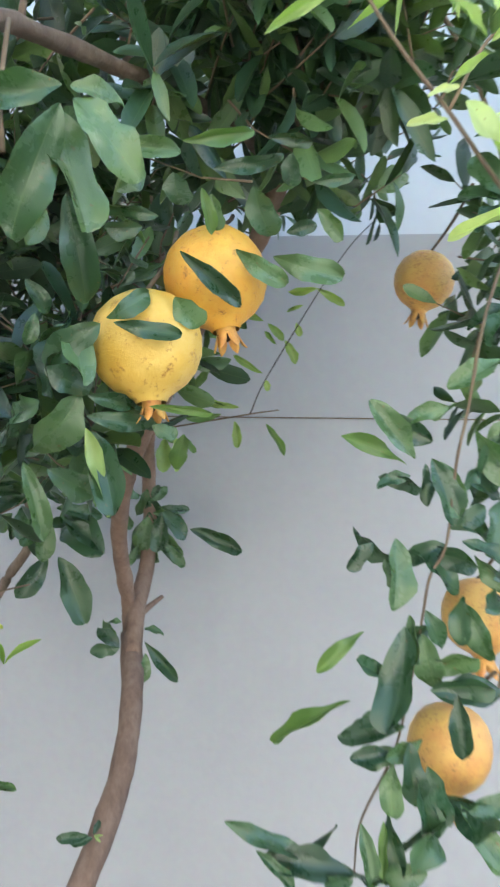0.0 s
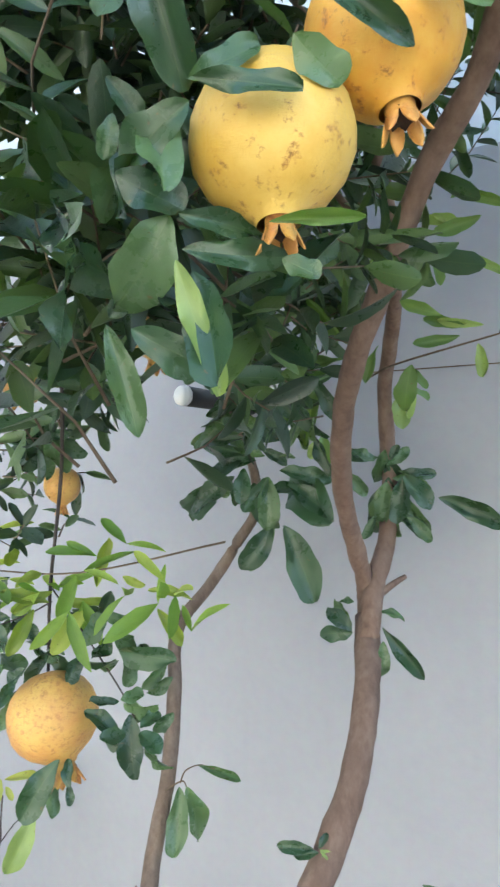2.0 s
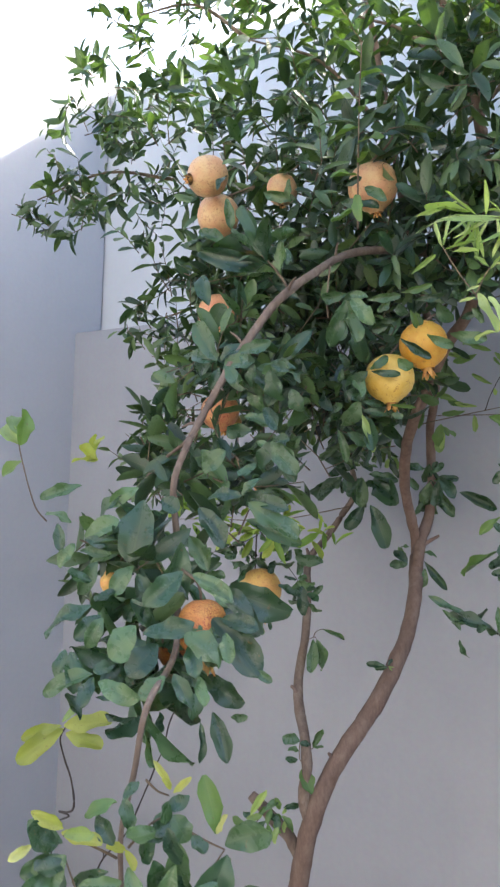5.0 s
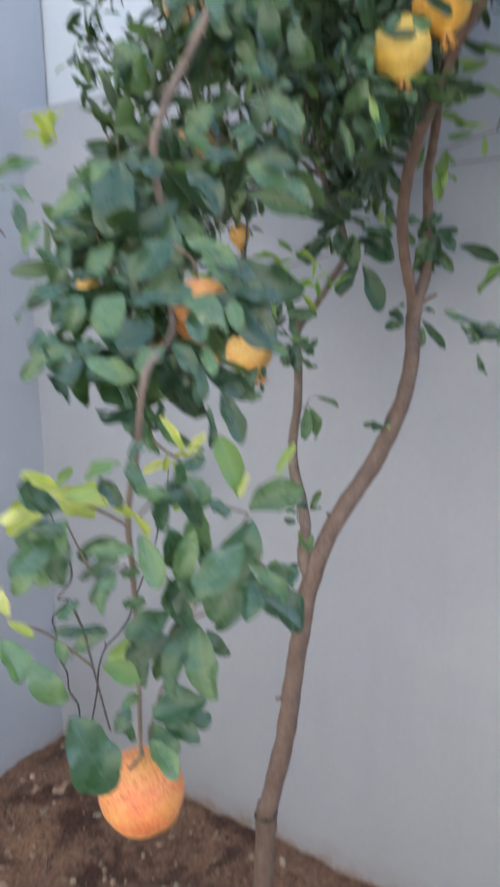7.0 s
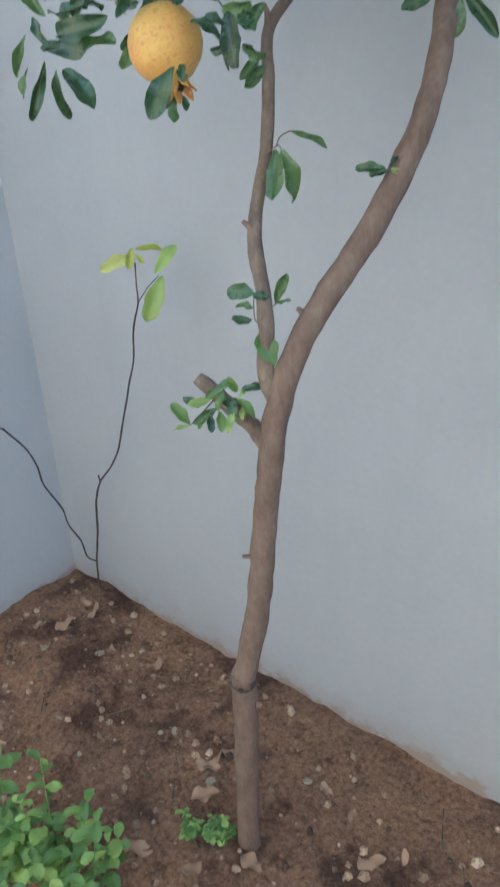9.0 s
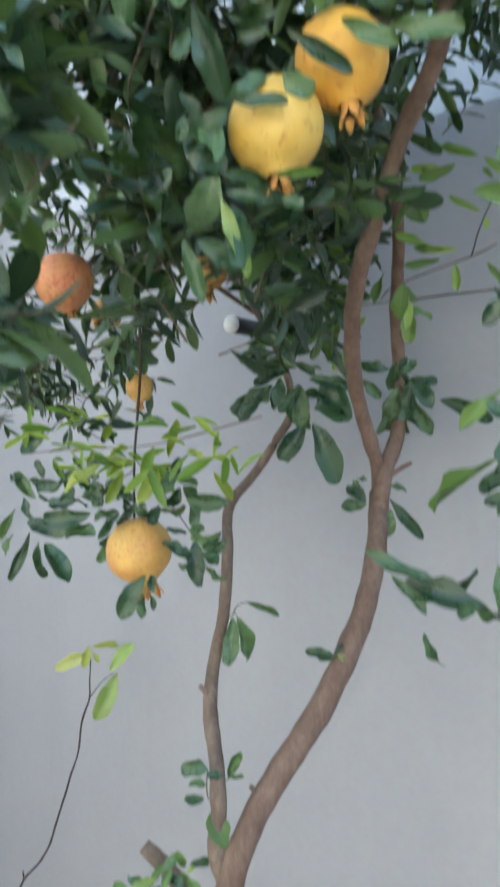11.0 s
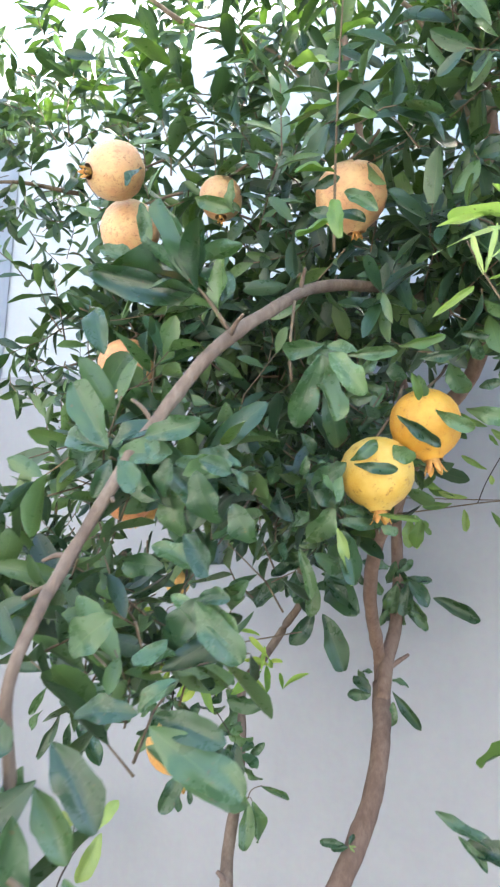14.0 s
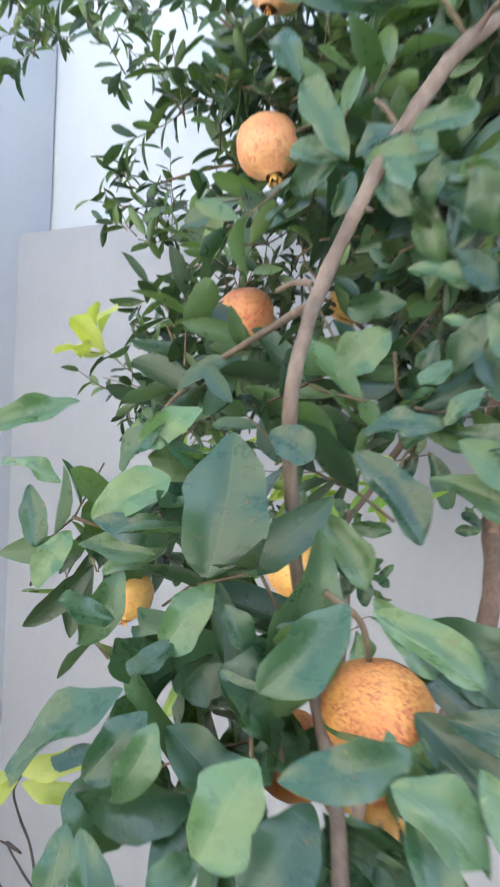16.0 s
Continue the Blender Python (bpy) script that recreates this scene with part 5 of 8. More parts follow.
leaf_to(tree, (-0.236, 1.389, 2.096), (-0.250, 1.384, 2.050), (0.33, -0.73, -0.06), 1.10, LEAF, loose=0.18)
leaf_to(tree, (-0.227, 1.418, 2.127), (-0.176, 1.439, 2.121), (0.29, -0.74, -0.09), 0.73, LEAF, loose=0.18)
leaf_to(tree, (-0.195, 1.420, 2.116), (-0.181, 1.426, 2.085), (0.29, -0.75, -0.08), 1.22, LEAF, loose=0.18)
leaf_to(tree, (-0.204, 1.391, 2.060), (-0.168, 1.405, 2.030), (0.29, -0.74, -0.04), 0.98, LEAF, loose=0.18)
leaf_to(tree, (-0.240, 1.412, 2.117), (-0.245, 1.411, 2.029), (0.32, -0.73, -0.06), 1.10, LEAF, loose=0.18)
leaf_to(tree, (-0.357, 1.300, 2.047), (-0.315, 1.334, 1.941), (0.39, -0.70, 0.04), 0.97, LEAF, loose=0.18)
leaf_to(tree, (-0.382, 1.310, 2.043), (-0.406, 1.269, 1.980), (0.43, -0.68, 0.03), 1.17, LEAF, loose=0.18)
leaf_to(tree, (-0.379, 1.358, 2.110), (-0.279, 1.297, 2.068), (0.38, -0.70, -0.02), 1.32, LEAF, loose=0.18)
leaf_to(tree, (-0.434, 1.255, 2.108), (-0.516, 1.273, 2.055), (0.47, -0.65, -0.02), 1.11, LEAF, loose=0.18)
leaf_to(tree, (-0.412, 1.336, 2.114), (-0.402, 1.328, 2.033), (0.42, -0.68, -0.01), 1.23, LEAF, loose=0.18)
leaf_to(tree, (-0.170, 1.430, 2.088), (-0.077, 1.460, 2.059), (0.25, -0.76, 0.10), 0.75, LEAF, loose=0.18)
leaf_to(tree, (-0.406, 1.287, 2.149), (-0.483, 1.232, 2.164), (0.46, -0.65, -0.11), 0.59, LEAF, loose=0.18)
leaf_to(tree, (-0.415, 1.292, 2.160), (-0.456, 1.268, 2.108), (0.45, -0.66, -0.10), 0.85, LEAF, loose=0.18)
leaf_to(tree, (-0.381, 1.295, 2.097), (-0.341, 1.318, 2.107), (0.41, -0.69, -0.08), 0.98, LEAF, loose=0.18)
# leaves over the fruit high in the crown
leaf_to(tree, (-0.299, 0.565, 2.603), (-0.290, 0.565, 2.636), (0.36, -0.59, 0.04), 0.99)
leaf_to(tree, (-0.384, 0.620, 2.562), (-0.318, 0.615, 2.539), (0.39, -0.61, 0.12), 0.84)
leaf_to(tree, (-0.322, 0.620, 2.612), (-0.307, 0.620, 2.557), (0.36, -0.61, 0.09), 0.79)
leaf_to(tree, (-0.271, 0.660, 2.626), (-0.220, 0.655, 2.597), (0.30, -0.64, 0.07), 0.81)
leaf_to(tree, (-0.217, 0.660, 2.639), (-0.225, 0.660, 2.600), (0.28, -0.64, 0.06), 0.82)
leaf_to(tree, (-0.103, 0.640, 2.568), (-0.040, 0.635, 2.553), (0.17, -0.69, 0.08), 0.69)
leaf_to(tree, (-0.065, 0.645, 2.587), (-0.024, 0.640, 2.561), (0.15, -0.69, 0.07), 0.91)
leaf_to(tree, (-0.101, 0.645, 2.597), (-0.072, 0.645, 2.607), (0.18, -0.67, 0.05), 1.01)
leaf_to(tree, (-0.398, 0.650, 2.445), (-0.351, 0.645, 2.377), (0.42, -0.65, 0.23), 0.92)
leaf_to(tree, (-0.342, 0.650, 2.448), (-0.384, 0.650, 2.420), (0.41, -0.65, 0.21), 1.09)
leaf_to(tree, (-0.339, 0.650, 2.395), (-0.370, 0.650, 2.364), (0.41, -0.66, 0.25), 1.23)
leaf_to(tree, (-0.496, 0.780, 2.268), (-0.463, 0.775, 2.284), (0.44, -0.66, 0.36), 1.25)
leaf_to(tree, (-0.416, 0.780, 2.223), (-0.454, 0.775, 2.216), (0.42, -0.68, 0.40), 1.25)
# clusters over the arching bough
leaf_to(tree, (-0.167, 0.420, 2.289), (-0.211, 0.415, 2.336), (0.39, -0.67, 0.25), 1.25, LEAF, loose=0.2)
leaf_to(tree, (-0.167, 0.420, 2.287), (-0.215, 0.415, 2.299), (0.39, -0.67, 0.27), 1.18, LEAF, loose=0.2)
leaf_to(tree, (-0.162, 0.420, 2.289), (-0.131, 0.420, 2.319), (0.34, -0.69, 0.25), 1.25, LEAF, loose=0.2)
leaf_to(tree, (-0.155, 0.420, 2.284), (-0.104, 0.415, 2.287), (0.33, -0.71, 0.27), 1.25, LEAF, loose=0.2)
leaf_to(tree, (-0.155, 0.420, 2.282), (-0.118, 0.410, 2.247), (0.34, -0.71, 0.30), 1.25, LEAF, loose=0.2)
leaf_to(tree, (-0.163, 0.420, 2.279), (-0.168, 0.410, 2.246), (0.37, -0.69, 0.30), 1.25, LEAF, loose=0.2)
leaf_to(tree, (-0.173, 0.420, 2.288), (-0.219, 0.410, 2.271), (0.40, -0.67, 0.28), 1.08, LEAF, loose=0.2)
leaf_to(tree, (-0.119, 0.440, 2.274), (-0.076, 0.435, 2.243), (0.29, -0.73, 0.31), 1.25, LEAF, loose=0.2)
leaf_to(tree, (-0.114, 0.440, 2.279), (-0.066, 0.440, 2.273), (0.28, -0.73, 0.28), 1.25, LEAF, loose=0.2)
leaf_to(tree, (-0.123, 0.440, 2.264), (-0.104, 0.430, 2.221), (0.31, -0.73, 0.33), 1.25, LEAF, loose=0.2)
leaf_to(tree, (-0.094, 0.430, 2.223), (-0.060, 0.430, 2.195), (0.27, -0.75, 0.37), 1.25, LEAF, loose=0.2)
leaf_to(tree, (-0.124, 0.430, 2.212), (-0.081, 0.430, 2.203), (0.30, -0.74, 0.37), 1.25, LEAF, loose=0.2)
leaf_to(tree, (-0.070, 0.420, 2.176), (-0.033, 0.420, 2.151), (0.24, -0.76, 0.43), 1.25, LEAF, loose=0.2)
leaf_to(tree, (-0.095, 0.420, 2.178), (-0.063, 0.420, 2.162), (0.28, -0.75, 0.42), 1.25, LEAF, loose=0.2)
leaf_to(tree, (-0.253, 0.500, 2.390), (-0.278, 0.500, 2.444), (0.40, -0.64, 0.17), 1.07, LEAF, loose=0.2)
# second whorl hanging from the arching bough
leaf_to(tree, (-0.040, 0.550, 2.386), (-0.064, 0.545, 2.318), (0.52, -0.56, -0.15), 0.93, LEAF, loose=0.12)
leaf_to(tree, (-0.033, 0.550, 2.388), (0.006, 0.545, 2.356), (0.48, -0.58, 0.18), 1.25, LEAF, loose=0.08)
leaf_to(tree, (-0.039, 0.550, 2.395), (-0.082, 0.550, 2.391), (0.51, -0.55, -0.15), 1.25, LEAF, loose=0.2)
leaf_to(tree, (-0.035, 0.550, 2.394), (-0.008, 0.550, 2.393), (0.48, -0.57, 0.16), 1.25, LEAF, loose=0.2)
leaf_to(tree, (-0.050, 0.565, 2.391), (-0.023, 0.560, 2.331), (0.49, -0.58, -0.15), 1.05, LEAF, loose=0.2)
# feathery twig against the wall
leaf_to(tree, (-0.194, 1.250, 2.288), (-0.220, 1.240, 2.243), (0.31, -0.74, 0.39), 0.62, FRESH)
leaf_to(tree, (-0.209, 1.250, 2.259), (-0.252, 1.240, 2.235), (0.33, -0.73, 0.40), 0.62, LEAF)
leaf_to(tree, (-0.242, 1.250, 2.273), (-0.304, 1.240, 2.264), (0.36, -0.71, 0.39), 0.62, FRESH)
leaf_to(tree, (-0.264, 1.250, 2.220), (-0.318, 1.240, 2.203), (0.37, -0.71, 0.44), 0.62, LEAF)
leaf_to(tree, (-0.283, 1.250, 2.258), (-0.332, 1.240, 2.288), (0.38, -0.70, 0.38), 0.62, LEAF)
leaf_to(tree, (-0.223, 1.250, 2.222), (-0.266, 1.240, 2.183), (0.34, -0.73, 0.44), 0.62, FRESH)
leaf_to(tree, (-0.297, 1.250, 2.196), (-0.333, 1.240, 2.156), (0.39, -0.70, 0.47), 0.62, LEAF)
leaf_to(tree, (0.057, 1.146, 2.444), (0.014, 1.144, 2.435), (0.08, -0.76, -0.22), 0.61, FRESH, loose=0.18)
leaf_to(tree, (0.057, 1.146, 2.444), (0.096, 1.154, 2.423), (0.04, -0.77, -0.22), 0.61, FRESH, loose=0.18)
leaf_to(tree, (-0.014, 1.149, 2.401), (-0.061, 1.135, 2.419), (0.15, -0.76, -0.19), 0.61, FRESH, loose=0.18)
leaf_to(tree, (0.030, 1.155, 2.400), (0.036, 1.160, 2.382), (0.08, -0.78, -0.17), 1.22, FRESH, loose=0.18)
leaf_to(tree, (0.015, 1.159, 2.377), (0.033, 1.166, 2.347), (0.09, -0.78, -0.14), 0.98, FRESH, loose=0.18)
leaf_to(tree, (-0.008, 1.151, 2.398), (0.015, 1.159, 2.377), (0.11, -0.77, -0.17), 0.85, FRESH, loose=0.18)
leaf_to(tree, (-0.044, 1.145, 2.395), (-0.092, 1.137, 2.377), (0.18, -0.76, -0.17), 0.76, FRESH, loose=0.18)
leaf_to(tree, (-0.037, 1.142, 2.413), (-0.072, 1.131, 2.422), (0.17, -0.76, -0.20), 0.76, FRESH, loose=0.18)
leaf_to(tree, (-0.015, 1.162, 2.332), (-0.057, 1.150, 2.353), (0.15, -0.78, -0.12), 0.49, FRESH, loose=0.18)
leaf_to(tree, (-0.012, 1.164, 2.323), (-0.003, 1.166, 2.310), (0.12, -0.78, -0.09), 1.52, FRESH, loose=0.18)
leaf_to(tree, (-0.092, 1.140, 2.359), (-0.084, 1.148, 2.328), (0.21, -0.76, -0.12), 0.85, FRESH, loose=0.18)
leaf_to(tree, (-0.087, 1.150, 2.297), (-0.129, 1.136, 2.312), (0.23, -0.76, -0.08), 0.76, FRESH, loose=0.18)
leaf_to(tree, (-0.045, 1.161, 2.285), (-0.093, 1.149, 2.291), (0.19, -0.77, -0.06), 0.49, FRESH, loose=0.18)
leaf_to(tree, (-0.063, 1.157, 2.285), (-0.111, 1.144, 2.296), (0.20, -0.77, -0.07), 0.61, FRESH, loose=0.18)
leaf_to(tree, (-0.051, 1.161, 2.266), (-0.042, 1.164, 2.229), (0.16, -0.78, -0.02), 0.85, FRESH, loose=0.18)
leaf_to(tree, (-0.009, 1.169, 2.264), (0.021, 1.174, 2.222), (0.11, -0.79, -0.02), 0.55, FRESH, loose=0.18)
leaf_to(tree, (-0.117, 1.145, 2.246), (-0.128, 1.141, 2.193), (0.24, -0.76, 0.01), 1.04, FRESH, loose=0.18)
leaf_to(tree, (-0.117, 1.145, 2.243), (-0.102, 1.150, 2.218), (0.23, -0.77, -0.00), 0.76, FRESH, loose=0.18)
leaf_to(tree, (-0.069, 1.157, 2.275), (-0.117, 1.144, 2.265), (0.21, -0.77, -0.05), 0.61, FRESH, loose=0.18)
leaf_to(tree, (0.079, 1.139, 2.470), (0.057, 1.134, 2.483), (0.04, -0.76, -0.26), 0.61, FRESH, loose=0.18)
leaf_to(tree, (0.039, 1.151, 2.423), (0.016, 1.150, 2.415), (0.09, -0.77, -0.20), 0.61, FRESH, loose=0.18)
leaf_to(tree, (0.003, 1.158, 2.371), (-0.014, 1.152, 2.389), (0.12, -0.77, -0.16), 0.61, FRESH, loose=0.18)
leaf_to(tree, (-0.074, 1.139, 2.389), (-0.103, 1.128, 2.401), (0.21, -0.75, -0.18), 0.76, FRESH, loose=0.18)
leaf_to(tree, (-0.091, 1.132, 2.401), (-0.056, 1.144, 2.386), (0.19, -0.76, -0.17), 0.76, FRESH, loose=0.18)
# dark leaves on the top of the side limb and round the fruit before the wall
leaf_to(tree, (-0.395, 1.250, 2.172), (-0.463, 1.230, 2.167), (0.45, -0.65, -0.25), 0.74)
leaf_to(tree, (-0.336, 1.260, 2.171), (-0.423, 1.240, 2.205), (0.42, -0.66, -0.25), 0.96)
leaf_to(tree, (-0.379, 1.260, 2.230), (-0.417, 1.250, 2.278), (0.43, -0.65, -0.25), 1.25)
leaf_to(tree, (-0.368, 1.260, 2.272), (-0.405, 1.250, 2.338), (0.42, -0.65, -0.25), 1.13)
leaf_to(tree, (-0.336, 1.260, 2.310), (-0.394, 1.250, 2.361), (0.40, -0.65, -0.25), 1.17)
leaf_to(tree, (-0.295, 1.260, 2.319), (-0.330, 1.250, 2.373), (0.38, -0.66, -0.25), 1.25)
leaf_to(tree, (-0.363, 1.270, 2.211), (-0.315, 1.260, 2.247), (0.40, -0.67, -0.25), 1.25)
leaf_to(tree, (-0.320, 1.270, 2.197), (-0.357, 1.260, 2.236), (0.40, -0.68, -0.25), 1.25)
leaf_to(tree, (-0.331, 1.270, 2.268), (-0.285, 1.260, 2.301), (0.38, -0.67, -0.25), 1.25)
leaf_to(tree, (-0.312, 1.220, 2.231), (-0.264, 1.210, 2.163), (0.39, -0.68, -0.25), 0.62, LEAF)
leaf_to(tree, (-0.272, 1.220, 2.249), (-0.229, 1.210, 2.183), (0.37, -0.69, -0.25), 0.62, LEAF)
leaf_to(tree, (-0.283, 1.220, 2.355), (-0.228, 1.210, 2.293), (0.36, -0.67, -0.25), 0.62, FRESH)
leaf_to(tree, (-0.261, 1.200, 2.179), (-0.237, 1.200, 2.120), (0.37, -0.70, -0.25), 0.62, LEAF)
leaf_to(tree, (-0.159, 1.250, 2.253), (-0.157, 1.240, 2.188), (0.30, -0.72, -0.25), 0.62, FRESH)
leaf_to(tree, (-0.174, 1.200, 2.385), (-0.208, 1.200, 2.371), (0.32, -0.68, -0.25), 0.62, FRESH)
leaf_to(tree, (-0.142, 1.200, 2.391), (-0.116, 1.200, 2.342), (0.28, -0.69, -0.25), 1.17)
leaf_to(tree, (-0.574, 0.970, 1.906), (-0.660, 0.960, 1.881), (0.62, -0.51, -0.25), 0.93)
leaf_to(tree, (-0.547, 0.970, 1.924), (-0.597, 0.960, 1.959), (0.60, -0.52, -0.25), 1.22)
leaf_to(tree, (-0.579, 0.970, 1.919), (-0.635, 0.960, 1.923), (0.61, -0.51, -0.25), 1.21)
leaf_to(tree, (-0.450, 0.970, 1.926), (-0.486, 0.970, 1.944), (0.57, -0.56, -0.25), 1.25)
leaf_to(tree, (-0.428, 0.970, 1.926), (-0.374, 0.960, 1.910), (0.54, -0.59, -0.25), 1.25)
leaf_to(tree, (-0.373, 0.970, 1.943), (-0.313, 0.960, 1.932), (0.51, -0.61, -0.25), 1.20)
leaf_to(tree, (-0.383, 0.970, 1.958), (-0.397, 0.960, 1.919), (0.54, -0.59, -0.25), 1.13)
leaf_to(tree, (-0.365, 0.970, 1.888), (-0.324, 0.960, 1.883), (0.51, -0.61, -0.25), 1.25)
leaf_to(tree, (-0.356, 0.970, 1.849), (-0.381, 0.960, 1.844), (0.52, -0.60, -0.25), 1.25)
leaf_to(tree, (-0.336, 0.970, 1.850), (-0.307, 0.960, 1.829), (0.50, -0.62, -0.25), 1.25)
leaf_to(tree, (-0.356, 0.970, 1.841), (-0.336, 0.960, 1.821), (0.51, -0.60, -0.25), 1.25)
leaf_to(tree, (-0.495, 0.960, 1.884), (-0.532, 0.950, 1.855), (0.59, -0.54, -0.25), 1.07)
leaf_to(tree, (-0.514, 0.960, 1.874), (-0.526, 0.950, 1.833), (0.59, -0.54, -0.25), 1.12)
leaf_to(tree, (-0.482, 0.960, 1.909), (-0.499, 0.950, 1.883), (0.58, -0.55, -0.25), 1.25)
leaf_to(tree, (-0.325, 0.970, 1.866), (-0.303, 0.970, 1.891), (0.49, -0.62, -0.25), 1.25)
leaf_to(tree, (-0.713, 0.970, 1.921), (-0.757, 0.960, 1.959), (0.65, -0.47, -0.25), 0.92)
leaf_to(tree, (-0.654, 0.970, 1.922), (-0.702, 0.960, 1.903), (0.63, -0.49, -0.25), 1.17)
leaf_to(tree, (-0.751, 0.970, 1.997), (-0.688, 0.960, 2.032), (0.64, -0.47, -0.25), 1.25)
# fringe of small leaves left of the fruit before the wall
leaf_to(tree, (-0.719, 0.960, 1.863), (-0.761, 0.950, 1.783), (0.63, -0.50, 0.41), 0.47)
leaf_to(tree, (-0.693, 0.960, 1.849), (-0.696, 0.950, 1.775), (0.62, -0.51, 0.42), 0.56)
leaf_to(tree, (-0.677, 0.960, 1.848), (-0.604, 0.950, 1.801), (0.60, -0.53, 0.41), 0.91)
leaf_to(tree, (-0.724, 0.960, 1.881), (-0.627, 0.950, 1.877), (0.61, -0.51, 0.38), 0.88)
leaf_to(tree, (-0.756, 0.960, 1.901), (-0.787, 0.950, 1.842), (0.63, -0.49, 0.39), 0.57)
leaf_to(tree, (-0.733, 0.960, 1.922), (-0.707, 0.950, 1.882), (0.62, -0.50, 0.37), 0.89)
leaf_to(tree, (-0.594, 0.960, 1.927), (-0.646, 0.950, 1.905), (0.59, -0.53, 0.35), 1.16)
leaf_to(tree, (-0.568, 0.960, 1.943), (-0.572, 0.950, 1.974), (0.57, -0.54, 0.32), 1.13)
leaf_to(tree, (-0.560, 0.960, 1.923), (-0.512, 0.950, 1.944), (0.56, -0.56, 0.33), 1.25)
leaf_to(tree, (-0.545, 0.960, 1.915), (-0.487, 0.950, 1.892), (0.56, -0.56, 0.35), 1.09)
leaf_to(tree, (-0.638, 0.960, 1.911), (-0.598, 0.950, 1.938), (0.59, -0.53, 0.35), 1.08)
leaf_to(tree, (-0.767, 0.960, 1.948), (-0.724, 0.950, 1.977), (0.62, -0.49, 0.33), 0.91)
leaf_to(tree, (-0.714, 0.960, 1.953), (-0.634, 0.950, 1.953), (0.60, -0.51, 0.33), 0.84)
leaf_to(tree, (-0.763, 0.960, 1.857), (-0.798, 0.950, 1.820), (0.64, -0.48, 0.41), 0.72)
leaf_to(tree, (-0.679, 0.960, 1.959), (-0.681, 0.950, 1.990), (0.60, -0.51, 0.32), 1.08)
leaf_to(tree, (-0.480, 0.960, 1.933), (-0.488, 0.950, 1.962), (0.54, -0.57, 0.32), 0.91)
leaf_to(tree, (-0.469, 0.960, 1.903), (-0.415, 0.950, 1.905), (0.53, -0.59, 0.35), 0.96)
leaf_to(tree, (-0.638, 0.960, 1.873), (-0.562, 0.950, 1.881), (0.59, -0.54, 0.38), 0.91)
rosette(tree, (-0.105, 0.64, 2.235), (-0.5, -0.5, 0.0), 4, 0.05, 75)
rosette(tree, (-0.085, 0.67, 2.30), (-0.3, -0.6, 0.5), 4, 0.05, 70)
# drooping bough: whorls of broad leaves round its lower fruit
for p, ax, c, sz in (((-0.19, 0.345, 2.075), (-0.5, -0.5, -0.4), 6, 0.078), ((-0.215, 0.335, 2.06), (-0.2, -0.5, -0.8), 3, 0.085),
                     ((-0.11, 0.30, 2.045), (0.5, -0.3, -0.3), 6, 0.085), ((-0.13, 0.29, 1.985), (-0.2, -0.6, -0.6), 6, 0.078),
                     ((-0.20, 0.30, 1.965), (-0.6, -0.4, -0.5), 8, 0.078), ((-0.155, 0.265, 1.915), (-0.4, -0.6, -0.7), 7, 0.08),
                     ((-0.085, 0.255, 1.925), (0.5, -0.5, -0.8), 7, 0.076), ((-0.235, 0.30, 1.90), (-0.6, -0.2, -0.8), 6, 0.072),
                     ((-0.10, 0.235, 1.87), (-0.2, -0.4, -1.0), 5, 0.07), ((-0.27, 0.36, 2.03), (-0.8, -0.2, -0.3), 6, 0.065)):
    rosette(tree, p, ax, c, sz, 62, width=1.1, droop=0.3)
# lowest shoots above the red-streaked fruit
leaf_to(tree, (0.043, 0.184, 1.810), (0.040, 0.177, 1.863), (0.54, -0.58, 0.48), 0.84, FRESH, loose=0.18)
leaf_to(tree, (0.043, 0.184, 1.810), (0.053, 0.183, 1.829), (0.52, -0.58, 0.51), 0.73, YELLOW, loose=0.18)
leaf_to(tree, (0.065, 0.206, 1.826), (0.080, 0.210, 1.858), (0.48, -0.63, 0.47), 0.49, PALE, loose=0.18)
leaf_to(tree, (0.048, 0.191, 1.799), (0.089, 0.210, 1.826), (0.49, -0.61, 0.52), 1.25, LEAF, loose=0.18)
leaf_to(tree, (0.050, 0.193, 1.790), (0.051, 0.136, 1.718), (0.52, -0.54, 0.62), 1.06, LEAF, loose=0.18)
leaf_to(tree, (0.052, 0.195, 1.787), (0.041, 0.175, 1.729), (0.51, -0.56, 0.60), 0.93, LEAF, loose=0.18)
leaf_to(tree, (0.012, 0.156, 1.824), (0.008, 0.139, 1.838), (0.59, -0.52, 0.49), 1.87, LEAF, loose=0.18)
leaf_to(tree, (0.008, 0.155, 1.838), (0.027, 0.161, 1.841), (0.58, -0.54, 0.47), 2.04, LEAF, loose=0.18)
leaf_to(tree, (0.013, 0.158, 1.828), (0.032, 0.157, 1.808), (0.57, -0.54, 0.51), 1.93, LEAF, loose=0.18)
leaf_to(tree, (0.012, 0.156, 1.824), (0.010, 0.136, 1.817), (0.59, -0.52, 0.50), 1.56, LEAF, loose=0.18)
leaf_to(tree, (0.027, 0.168, 1.810), (0.043, 0.170, 1.798), (0.55, -0.56, 0.53), 1.56, LEAF, loose=0.18)
leaf_to(tree, (0.011, 0.151, 1.809), (0.003, 0.129, 1.824), (0.60, -0.51, 0.51), 1.25, LEAF, loose=0.18)
leaf_to(tree, (0.019, 0.161, 1.803), (0.021, 0.154, 1.751), (0.56, -0.52, 0.57), 1.13, LEAF, loose=0.18)
leaf_to(tree, (0.002, 0.145, 1.789), (0.015, 0.147, 1.750), (0.58, -0.50, 0.58), 1.25, LEAF, loose=0.18)
